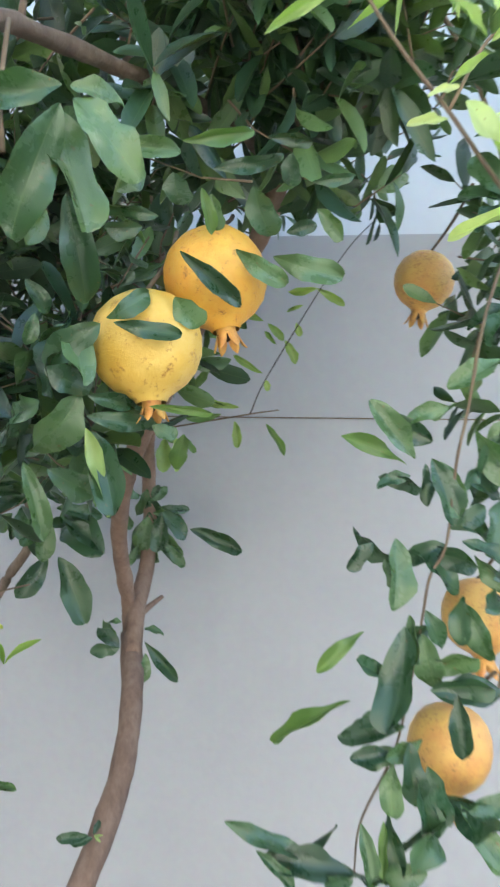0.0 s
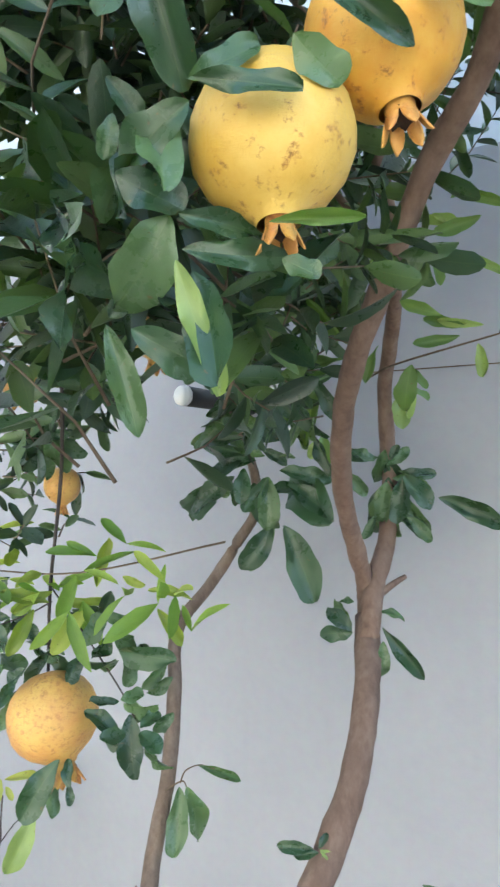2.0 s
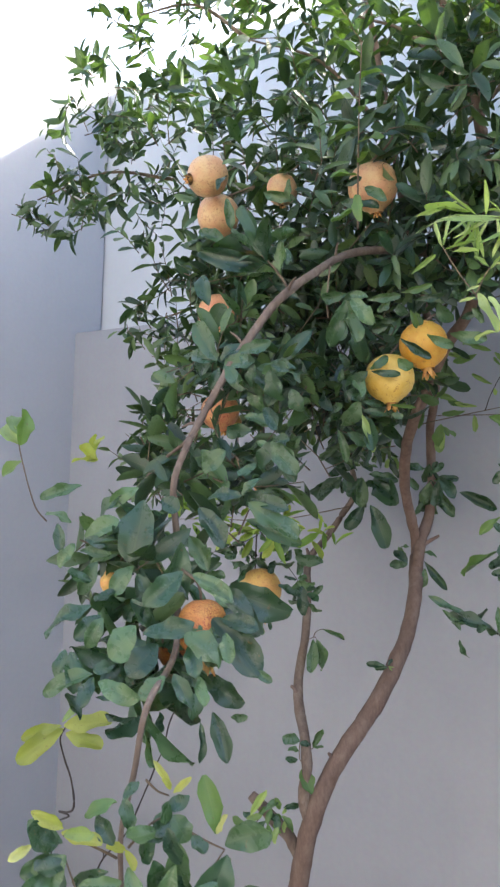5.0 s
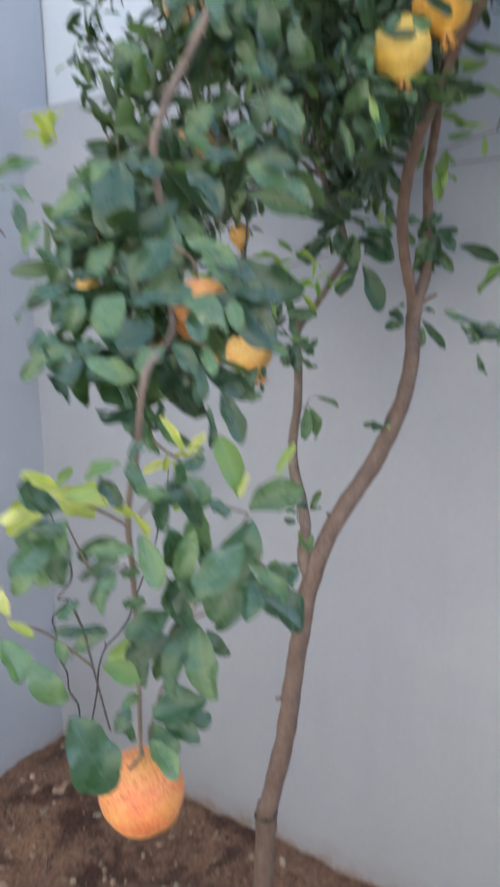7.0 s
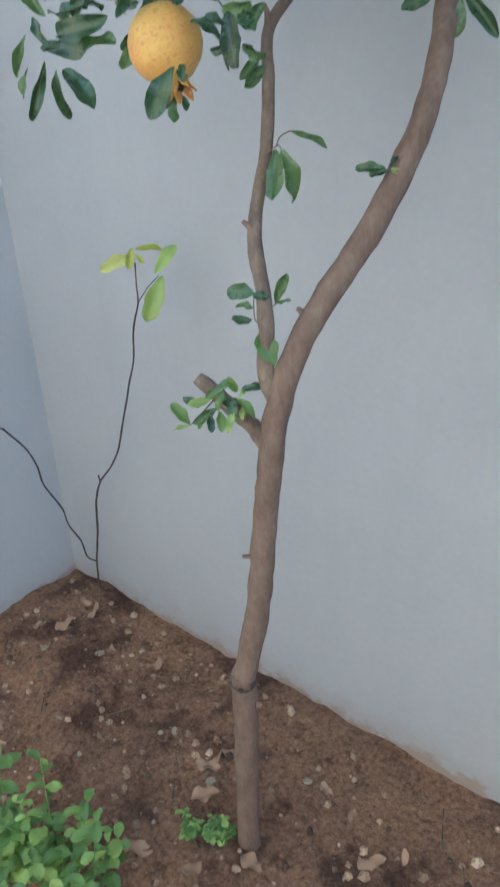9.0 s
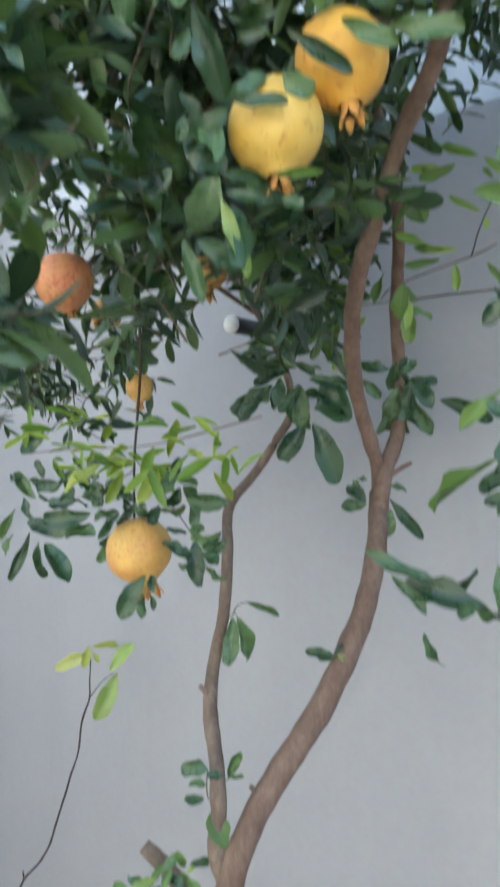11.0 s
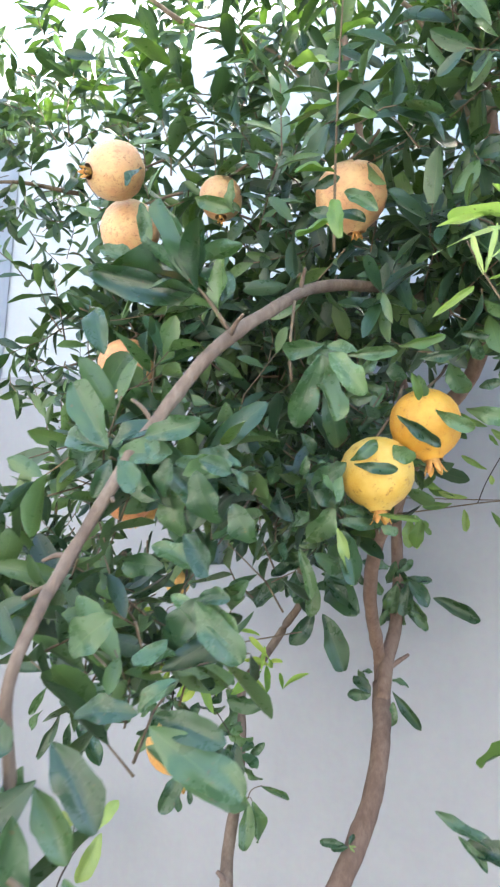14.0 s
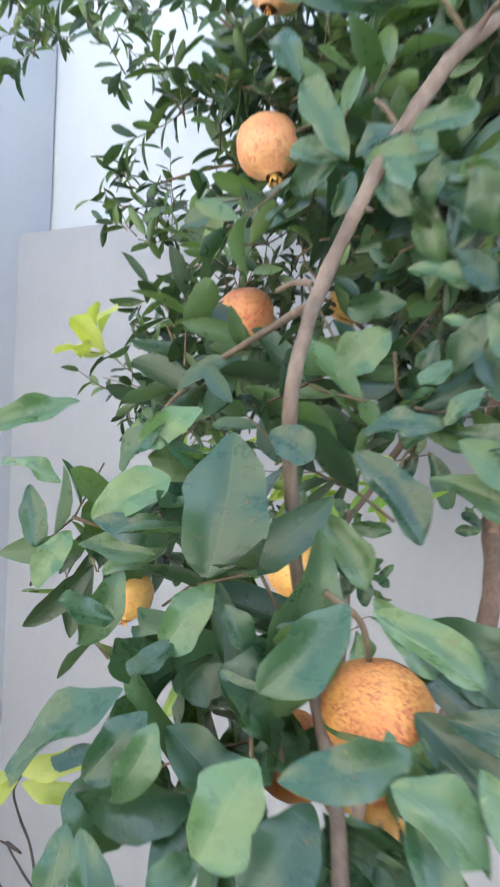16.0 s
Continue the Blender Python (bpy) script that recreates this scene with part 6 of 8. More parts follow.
leaf_to(tree, (0.009, 0.158, 1.743), (0.002, 0.133, 1.726), (0.57, -0.49, 0.63), 1.72, LEAF, loose=0.18)
leaf_to(tree, (-0.019, 0.168, 1.702), (-0.033, 0.128, 1.692), (0.58, -0.45, 0.67), 1.41, LEAF, loose=0.18)
leaf_to(tree, (-0.026, 0.196, 1.688), (-0.032, 0.159, 1.629), (0.55, -0.46, 0.70), 0.69, LEAF, loose=0.18)
leaf_to(tree, (-0.023, 0.199, 1.683), (-0.003, 0.192, 1.624), (0.52, -0.49, 0.71), 1.25, LEAF, loose=0.18)
leaf_to(tree, (-0.008, 0.205, 1.673), (0.013, 0.204, 1.650), (0.51, -0.51, 0.70), 1.25, LEAF, loose=0.18)
leaf_to(tree, (0.007, 0.254, 1.685), (-0.012, 0.218, 1.671), (0.50, -0.54, 0.67), 0.93, LEAF, loose=0.18)
leaf_to(tree, (0.022, 0.182, 1.724), (0.054, 0.195, 1.714), (0.50, -0.54, 0.65), 1.09, LEAF, loose=0.18)
leaf_to(tree, (0.011, 0.246, 1.705), (0.061, 0.270, 1.671), (0.45, -0.58, 0.66), 1.41, LEAF, loose=0.18)
leaf_to(tree, (0.018, 0.240, 1.701), (0.056, 0.253, 1.732), (0.47, -0.59, 0.63), 1.31, LEAF, loose=0.18)
leaf_to(tree, (-0.055, 0.187, 1.593), (-0.024, 0.215, 1.607), (0.52, -0.46, 0.75), 1.41, LEAF, loose=0.18)
leaf_to(tree, (-0.049, 0.212, 1.574), (-0.017, 0.217, 1.565), (0.50, -0.46, 0.78), 1.56, LEAF, loose=0.18)
leaf_to(tree, (-0.076, 0.199, 1.558), (-0.040, 0.193, 1.533), (0.51, -0.42, 0.80), 1.56, LEAF, loose=0.18)
leaf_to(tree, (-0.075, 0.176, 1.553), (-0.091, 0.158, 1.581), (0.55, -0.39, 0.77), 1.09, LEAF, loose=0.18)
leaf_to(tree, (-0.072, 0.182, 1.601), (-0.072, 0.158, 1.601), (0.56, -0.41, 0.75), 1.25, LEAF, loose=0.18)
leaf_to(tree, (-0.057, 0.177, 1.658), (-0.049, 0.158, 1.624), (0.56, -0.43, 0.71), 0.78, LEAF, loose=0.18)
leaf_to(tree, (-0.048, 0.186, 1.653), (-0.040, 0.171, 1.625), (0.55, -0.45, 0.72), 0.87, LEAF, loose=0.18)
leaf_to(tree, (-0.050, 0.161, 1.665), (-0.056, 0.131, 1.670), (0.59, -0.42, 0.69), 1.56, FRESH, loose=0.18)
leaf_to(tree, (-0.022, 0.140, 1.726), (-0.022, 0.119, 1.719), (0.60, -0.45, 0.64), 1.56, LEAF, loose=0.18)
leaf_to(tree, (-0.016, 0.128, 1.757), (-0.015, 0.109, 1.751), (0.61, -0.45, 0.61), 1.25, LEAF, loose=0.18)
leaf_to(tree, (-0.013, 0.124, 1.802), (-0.011, 0.107, 1.813), (0.63, -0.47, 0.52), 0.98, YELLOW, loose=0.18)
leaf_to(tree, (-0.013, 0.124, 1.802), (0.000, 0.127, 1.787), (0.61, -0.48, 0.55), 0.98, YELLOW, loose=0.18)
leaf_to(tree, (0.008, 0.159, 1.853), (0.003, 0.141, 1.878), (0.60, -0.53, 0.43), 0.49, YELLOW, loose=0.18)
leaf_to(tree, (0.010, 0.160, 1.846), (0.026, 0.164, 1.864), (0.58, -0.55, 0.44), 0.73, YELLOW, loose=0.18)
leaf_to(tree, (0.008, 0.159, 1.849), (0.011, 0.148, 1.862), (0.59, -0.53, 0.44), 0.88, YELLOW, loose=0.18)
leaf_to(tree, (-0.011, 0.137, 1.858), (-0.012, 0.117, 1.852), (0.63, -0.49, 0.45), 1.25, LEAF, loose=0.18)
leaf_to(tree, (-0.018, 0.126, 1.846), (-0.005, 0.119, 1.823), (0.63, -0.48, 0.48), 1.25, LEAF, loose=0.18)
leaf_to(tree, (0.003, 0.151, 1.753), (0.024, 0.158, 1.731), (0.56, -0.50, 0.62), 1.56, LEAF, loose=0.18)
leaf_to(tree, (0.012, 0.160, 1.772), (0.034, 0.168, 1.753), (0.55, -0.53, 0.59), 1.09, LEAF, loose=0.18)
leaf_to(tree, (0.021, 0.171, 1.746), (0.018, 0.151, 1.723), (0.55, -0.51, 0.63), 1.25, LEAF, loose=0.18)
leaf_to(tree, (-0.047, 0.082, 1.826), (-0.058, 0.057, 1.843), (0.60, -0.49, 0.54), 0.85, YELLOW, loose=0.18)
leaf_to(tree, (-0.046, 0.081, 1.821), (-0.019, 0.097, 1.829), (0.57, -0.52, 0.56), 0.93, FRESH, loose=0.18)
leaf_to(tree, (-0.061, 0.060, 1.816), (-0.062, 0.038, 1.812), (0.61, -0.46, 0.58), 0.98, YELLOW, loose=0.18)
leaf_to(tree, (-0.037, 0.097, 1.833), (-0.018, 0.106, 1.853), (0.56, -0.54, 0.53), 1.09, FRESH, loose=0.18)
leaf_to(tree, (-0.047, 0.077, 1.814), (-0.061, 0.048, 1.828), (0.60, -0.48, 0.56), 1.56, LEAF, loose=0.18)
leaf_to(tree, (-0.042, 0.082, 1.805), (-0.058, 0.046, 1.773), (0.59, -0.48, 0.61), 1.56, LEAF, loose=0.18)
leaf_to(tree, (-0.045, 0.079, 1.796), (-0.045, 0.062, 1.757), (0.58, -0.48, 0.63), 1.41, LEAF, loose=0.18)
leaf_to(tree, (-0.042, 0.082, 1.800), (-0.049, 0.055, 1.794), (0.58, -0.49, 0.60), 1.56, LEAF, loose=0.18)
leaf_to(tree, (-0.036, 0.091, 1.776), (-0.003, 0.107, 1.787), (0.54, -0.53, 0.62), 0.69, LEAF, loose=0.18)
leaf_to(tree, (-0.037, 0.091, 1.758), (-0.011, 0.099, 1.776), (0.54, -0.51, 0.64), 1.09, LEAF, loose=0.18)
leaf_to(tree, (-0.021, 0.106, 1.761), (-0.023, 0.085, 1.740), (0.53, -0.51, 0.66), 1.25, LEAF, loose=0.18)
leaf_to(tree, (-0.052, 0.068, 1.717), (-0.016, 0.091, 1.721), (0.54, -0.48, 0.70), 0.63, LEAF, loose=0.18)
leaf_to(tree, (-0.050, 0.071, 1.711), (-0.036, 0.065, 1.701), (0.55, -0.46, 0.71), 1.25, LEAF, loose=0.18)
leaf_to(tree, (-0.026, 0.093, 1.686), (0.007, 0.106, 1.681), (0.49, -0.49, 0.74), 1.25, FRESH, loose=0.18)
leaf_to(tree, (-0.072, 0.045, 1.730), (-0.051, 0.051, 1.723), (0.58, -0.43, 0.69), 0.85, YELLOW, loose=0.18)
leaf_to(tree, (-0.072, 0.045, 1.735), (-0.065, 0.035, 1.754), (0.60, -0.43, 0.67), 0.85, YELLOW, loose=0.18)
leaf_to(tree, (-0.075, 0.039, 1.718), (-0.052, 0.043, 1.691), (0.58, -0.42, 0.71), 1.56, LEAF, loose=0.18)
leaf_to(tree, (-0.062, 0.052, 1.698), (-0.034, 0.057, 1.664), (0.55, -0.43, 0.74), 1.41, LEAF, loose=0.18)
leaf_to(tree, (-0.038, 0.068, 1.651), (0.012, 0.067, 1.600), (0.48, -0.44, 0.81), 1.31, LEAF, loose=0.18)
leaf_to(tree, (-0.060, 0.063, 1.772), (-0.061, 0.041, 1.757), (0.59, -0.45, 0.64), 1.41, LEAF, loose=0.18)
leaf_to(tree, (-0.039, 0.086, 1.740), (-0.042, 0.065, 1.735), (0.55, -0.48, 0.68), 1.09, LEAF, loose=0.18)
leaf_to(tree, (-0.014, 0.111, 1.811), (-0.022, 0.097, 1.835), (0.55, -0.54, 0.56), 1.25, LEAF, loose=0.18)
leaf_to(tree, (-0.007, 0.102, 1.651), (-0.004, 0.083, 1.644), (0.48, -0.47, 0.78), 1.56, LEAF, loose=0.18)
tree_limb("shoot", [(-0.008, 0.142, 1.859), (0.000, 0.149, 1.849), (0.002, 0.163, 1.840)], 0.0013, 0.0008, TWIG, sides=5, steps=3)
tree_limb("shoot", [(-0.066, 0.185, 1.553), (-0.049, 0.183, 1.605), (-0.007, 0.179, 1.694), (0.025, 0.175, 1.749), (0.048, 0.191, 1.795)], 0.0013, 0.0008, TWIG, sides=5, steps=3)
tree_limb("shoot", [(0.017, 0.171, 1.811), (0.032, 0.181, 1.802), (0.048, 0.191, 1.795)], 0.0013, 0.0008, TWIG, sides=5, steps=3)
tree_limb("shoot", [(-0.039, 0.147, 1.751), (-0.026, 0.155, 1.744), (-0.012, 0.166, 1.732)], 0.0013, 0.0008, TWIG, sides=5, steps=3)
tree_limb("shoot", [(-0.007, 0.179, 1.694), (0.009, 0.204, 1.700), (0.019, 0.240, 1.700)], 0.0013, 0.0008, TWIG, sides=5, steps=3)
tree_limb("shoot", [(-0.018, 0.133, 1.798), (-0.006, 0.148, 1.817), (0.006, 0.163, 1.825)], 0.0013, 0.0008, TWIG, sides=5, steps=3)
tree_limb("shoot", [(-0.019, 0.120, 1.794), (-0.027, 0.097, 1.812), (-0.046, 0.081, 1.821)], 0.0013, 0.0008, TWIG, sides=5, steps=3)
tree_limb("shoot", [(-0.044, 0.081, 1.741), (-0.044, 0.093, 1.708), (-0.045, 0.101, 1.675), (-0.037, 0.108, 1.617)], 0.0013, 0.0008, DARKTWIG, sides=5, steps=3)
tree_limb("shoot", [(-0.021, 0.120, 1.761), (-0.030, 0.096, 1.757), (-0.042, 0.082, 1.800)], 0.0013, 0.0008, TWIG, sides=5, steps=3)
tree_limb("shoot", [(-0.045, 0.101, 1.675), (-0.053, 0.067, 1.715), (-0.072, 0.045, 1.732)], 0.0013, 0.0008, TWIG, sides=5, steps=3)
# fuller whorls on the lowest shoots
leaf_to(tree, (0.008, 0.141, 1.820), (0.002, 0.108, 1.817), (0.51, -0.57, 0.57), 1.22, LEAF, loose=0.18)
leaf_to(tree, (0.022, 0.155, 1.805), (-0.002, 0.155, 1.830), (0.49, -0.60, 0.56), 1.34, LEAF, loose=0.18)
leaf_to(tree, (0.002, 0.140, 1.787), (-0.004, 0.130, 1.820), (0.51, -0.57, 0.58), 1.22, LEAF, loose=0.18)
leaf_to(tree, (0.031, 0.150, 1.794), (0.026, 0.132, 1.828), (0.48, -0.60, 0.58), 0.98, LEAF, loose=0.18)
leaf_to(tree, (0.024, 0.151, 1.790), (0.018, 0.137, 1.749), (0.47, -0.58, 0.63), 1.02, LEAF, loose=0.18)
leaf_to(tree, (-0.011, 0.127, 1.786), (0.017, 0.117, 1.751), (0.50, -0.55, 0.64), 1.02, LEAF, loose=0.18)
leaf_to(tree, (0.055, 0.173, 1.776), (0.044, 0.125, 1.750), (0.44, -0.60, 0.65), 1.22, LEAF, loose=0.18)
leaf_to(tree, (0.058, 0.175, 1.759), (0.088, 0.190, 1.731), (0.39, -0.63, 0.66), 0.98, LEAF, loose=0.18)
leaf_to(tree, (0.058, 0.179, 1.752), (0.073, 0.157, 1.722), (0.40, -0.61, 0.68), 1.22, LEAF, loose=0.18)
leaf_to(tree, (0.011, 0.161, 1.700), (-0.007, 0.137, 1.734), (0.47, -0.55, 0.69), 1.22, LEAF, loose=0.18)
leaf_to(tree, (-0.005, 0.150, 1.691), (-0.038, 0.121, 1.676), (0.48, -0.52, 0.72), 1.22, LEAF, loose=0.18)
leaf_to(tree, (0.002, 0.167, 1.694), (0.004, 0.122, 1.655), (0.45, -0.53, 0.74), 1.02, LEAF, loose=0.18)
leaf_to(tree, (0.015, 0.163, 1.699), (0.045, 0.130, 1.660), (0.43, -0.55, 0.74), 1.02, LEAF, loose=0.18)
leaf_to(tree, (0.020, 0.168, 1.636), (-0.010, 0.136, 1.613), (0.43, -0.52, 0.78), 1.22, LEAF, loose=0.18)
leaf_to(tree, (-0.005, 0.140, 1.615), (0.029, 0.146, 1.612), (0.42, -0.51, 0.80), 1.22, LEAF, loose=0.18)
leaf_to(tree, (-0.003, 0.119, 1.613), (0.035, 0.110, 1.602), (0.43, -0.49, 0.82), 1.10, LEAF, loose=0.18)
leaf_to(tree, (-0.019, 0.111, 1.786), (-0.051, 0.083, 1.774), (0.55, -0.51, 0.62), 0.73, LEAF, loose=0.18)
leaf_to(tree, (-0.029, 0.117, 1.769), (-0.036, 0.085, 1.760), (0.54, -0.51, 0.64), 0.61, LEAF, loose=0.18)
leaf_to(tree, (-0.018, 0.105, 1.762), (-0.010, 0.073, 1.746), (0.53, -0.51, 0.66), 0.85, LEAF, loose=0.18)
leaf_to(tree, (-0.052, 0.086, 1.810), (-0.083, 0.068, 1.823), (0.60, -0.48, 0.56), 1.10, LEAF, loose=0.18)
leaf_to(tree, (-0.054, 0.088, 1.797), (-0.064, 0.052, 1.791), (0.59, -0.48, 0.60), 1.22, LEAF, loose=0.18)
leaf_to(tree, (-0.049, 0.072, 1.793), (-0.046, 0.033, 1.776), (0.59, -0.46, 0.62), 1.22, LEAF, loose=0.18)
leaf_to(tree, (-0.052, 0.085, 1.774), (-0.067, 0.066, 1.751), (0.58, -0.47, 0.64), 1.22, LEAF, loose=0.18)
leaf_to(tree, (-0.060, 0.092, 1.821), (-0.071, 0.065, 1.837), (0.60, -0.49, 0.55), 0.85, YELLOW, loose=0.18)
leaf_to(tree, (-0.051, 0.083, 1.821), (-0.013, 0.093, 1.820), (0.57, -0.52, 0.57), 0.78, YELLOW, loose=0.18)
leaf_to(tree, (-0.044, 0.117, 1.697), (-0.073, 0.090, 1.686), (0.53, -0.47, 0.71), 0.85, LEAF, loose=0.18)
# leaves over the flecked fruit and under it
leaf_to(tree, (-0.061, 0.297, 1.971), (0.014, 0.292, 1.926), (0.56, -0.56, 0.31), 1.25, LEAF, loose=0.05)
leaf_to(tree, (-0.045, 0.285, 1.958), (-0.035, 0.283, 1.927), (0.58, -0.54, 0.32), 1.25, LEAF, loose=0.1)
leaf_to(tree, (-0.079, 0.345, 1.997), (0.003, 0.350, 1.977), (0.53, -0.58, 0.28), 1.12, LEAF, loose=0.15)
leaf_to(tree, (-0.089, 0.270, 1.922), (-0.051, 0.270, 1.913), (0.61, -0.51, 0.36), 1.25, LEAF, loose=0.1)
leaf_to(tree, (-0.085, 0.315, 1.896), (-0.030, 0.310, 1.879), (0.58, -0.55, 0.40), 1.23, LEAF, loose=0.2)
leaf_to(tree, (-0.034, 0.270, 1.879), (-0.000, 0.260, 1.838), (0.58, -0.55, 0.44), 0.94, LEAF, loose=0.3)
leaf_to(tree, (-0.043, 0.260, 1.868), (-0.029, 0.250, 1.829), (0.60, -0.52, 0.46), 0.60)
leaf_to(tree, (-0.066, 0.270, 1.909), (-0.048, 0.260, 1.868), (0.61, -0.52, 0.40), 1.25)
leaf_to(tree, (-0.068, 0.260, 1.897), (-0.069, 0.250, 1.869), (0.62, -0.50, 0.41), 1.11)
leaf_to(tree, (-0.094, 0.250, 1.870), (-0.089, 0.250, 1.838), (0.64, -0.48, 0.45), 1.16)
leaf_to(tree, (-0.001, 0.300, 1.924), (0.021, 0.300, 1.916), (0.53, -0.59, 0.35), 1.25)
leaf_to(tree, (-0.017, 0.280, 1.875), (0.004, 0.280, 1.879), (0.56, -0.57, 0.41), 1.25)
leaf_to(tree, (-0.103, 0.285, 1.959), (-0.064, 0.280, 1.965), (0.34, -0.66, 0.76), 1.25, LEAF, loose=0.1)
leaf_to(tree, (-0.142, 0.285, 1.932), (-0.090, 0.280, 1.953), (0.37, -0.63, 0.77), 1.25, LEAF, loose=0.15)
leaf_to(tree, (-0.054, 0.290, 1.964), (-0.054, 0.280, 1.909), (0.29, -0.66, 0.80), 1.25, LEAF, loose=0.15)
leaf_to(tree, (-0.062, 0.300, 1.958), (-0.022, 0.290, 1.935), (0.27, -0.68, 0.78), 1.25, LEAF, loose=0.15)
leaf_to(tree, (-0.076, 0.330, 1.987), (-0.014, 0.320, 1.967), (0.26, -0.70, 0.72), 1.10, LEAF, loose=0.15)
leaf_to(tree, (-0.097, 0.330, 2.013), (-0.056, 0.320, 1.983), (0.31, -0.70, 0.69), 0.89, LEAF, loose=0.2)
leaf_to(tree, (-0.174, 0.280, 1.944), (-0.130, 0.280, 1.974), (0.42, -0.61, 0.74), 1.25)
leaf_to(tree, (-0.181, 0.260, 1.944), (-0.115, 0.250, 1.922), (0.42, -0.59, 0.79), 1.25, LEAF, loose=0.15)
# fresh upright shoot before the high fruit
tree_limb("shoot", [(-0.072, 0.64, 2.52), (-0.072, 0.635, 2.60), (-0.066, 0.62, 2.70), (-0.06, 0.61, 2.80)], 0.0017, 0.0008, TWIG, sides=6)
for z, dx, dy, dz, size in ((2.785, -0.6, -0.5, 0.5, 0.05), (2.75, 0.7, -0.4, 0.3, 0.045), (2.72, -0.8, -0.4, 0.25, 0.055), (2.695, 0.5, -0.6, 0.2, 0.04), (2.675, -0.9, -0.3, 0.1, 0.06), (2.65, 0.8, -0.4, 0.2, 0.05), (2.62, 0.7, -0.5, -0.2, 0.05), (2.60, -0.5, -0.6, -0.1, 0.045), (2.57, 0.3, -0.5, -0.7, 0.05), (2.55, -0.4, -0.5, -0.7, 0.05)):
    leaf(tree, (-0.068, 0.625, z), (dx, dy, dz), (0.1, -0.6, 0.9), size, 0.8, FRESH)
# tip of the forked branch
leaf_to(tree, (-0.437, 0.300, 2.162), (-0.487, 0.300, 2.193), (0.62, -0.51, 0.45), 1.25, FRESH)
leaf_to(tree, (-0.437, 0.300, 2.162), (-0.411, 0.300, 2.210), (0.60, -0.52, 0.44), 1.25, FRESH)
leaf_to(tree, (-0.429, 0.300, 2.139), (-0.468, 0.290, 2.114), (0.61, -0.51, 0.49), 1.25, FRESH)
leaf_to(tree, (-0.444, 0.300, 2.178), (-0.465, 0.300, 2.218), (0.61, -0.51, 0.43), 1.14, FRESH)
tree_limb("shoot", [(-0.42, 0.34, 2.05), (-0.424, 0.32, 2.075), (-0.430, 0.30, 2.139), (-0.444, 0.30, 2.178)], 0.0013, 0.0009, TWIG, sides=5)
# dark leaves crowding the hanging branch
leaf_to(tree, (0.120, 0.790, 2.261), (0.164, 0.780, 2.222), (-0.02, -0.80, -0.35), 0.77)
leaf_to(tree, (0.155, 0.790, 2.258), (0.189, 0.790, 2.252), (-0.06, -0.79, -0.35), 1.10)
leaf_to(tree, (0.129, 0.790, 2.203), (0.164, 0.780, 2.203), (-0.03, -0.80, -0.35), 1.17)
leaf_to(tree, (0.177, 0.800, 2.217), (0.197, 0.790, 2.172), (-0.08, -0.80, -0.35), 1.02)
leaf_to(tree, (0.207, 0.810, 2.243), (0.232, 0.800, 2.189), (-0.12, -0.79, -0.35), 1.11)
leaf_to(tree, (0.145, 0.790, 2.138), (0.105, 0.780, 2.146), (0.01, -0.79, -0.35), 1.23)
leaf_to(tree, (0.135, 0.780, 2.140), (0.149, 0.770, 2.109), (-0.02, -0.79, -0.35), 1.25)
leaf_to(tree, (0.162, 0.800, 2.144), (0.209, 0.790, 2.144), (-0.08, -0.79, -0.35), 1.05)
leaf_to(tree, (0.186, 0.800, 2.164), (0.219, 0.800, 2.177), (-0.10, -0.79, -0.35), 1.25)
leaf_to(tree, (0.167, 0.790, 2.052), (0.205, 0.780, 2.078), (-0.08, -0.77, -0.35), 1.10)
leaf_to(tree, (0.172, 0.780, 2.041), (0.218, 0.780, 2.055), (-0.09, -0.76, -0.35), 1.06)
leaf_to(tree, (0.154, 0.780, 2.013), (0.112, 0.770, 2.007), (-0.01, -0.75, -0.35), 1.02)
leaf_to(tree, (0.154, 0.780, 1.993), (0.115, 0.770, 1.984), (-0.01, -0.74, -0.35), 1.06)
leaf_to(tree, (0.167, 0.780, 2.004), (0.137, 0.770, 1.989), (-0.03, -0.75, -0.35), 1.25)
leaf_to(tree, (0.171, 0.780, 1.984), (0.189, 0.770, 1.937), (-0.07, -0.73, -0.35), 0.91)
leaf_to(tree, (0.198, 0.790, 1.953), (0.233, 0.780, 1.908), (-0.11, -0.71, -0.35), 0.84)
leaf_to(tree, (0.144, 0.780, 1.949), (0.143, 0.770, 1.897), (-0.02, -0.71, -0.35), 0.71)
leaf_to(tree, (0.202, 0.790, 1.951), (0.240, 0.780, 1.957), (-0.12, -0.72, -0.35), 1.04)
leaf_to(tree, (0.050, 0.770, 1.905), (0.111, 0.760, 1.915), (0.06, -0.70, -0.35), 0.73)
leaf_to(tree, (0.132, 0.780, 1.901), (0.173, 0.770, 1.897), (-0.03, -0.70, -0.35), 1.10)
leaf_to(tree, (0.197, 0.790, 2.113), (0.186, 0.780, 2.077), (-0.09, -0.78, -0.35), 1.20)
leaf_to(tree, (0.174, 0.790, 2.092), (0.144, 0.780, 2.072), (-0.04, -0.78, -0.35), 1.22)
leaf_to(tree, (0.206, 0.800, 2.144), (0.233, 0.790, 2.117), (-0.13, -0.78, -0.35), 1.25)
leaf_to(tree, (0.193, 0.800, 2.194), (0.217, 0.800, 2.215), (-0.11, -0.79, -0.35), 1.25)
leaf_to(tree, (0.155, 0.780, 2.098), (0.170, 0.770, 2.065), (-0.05, -0.78, -0.35), 1.19)
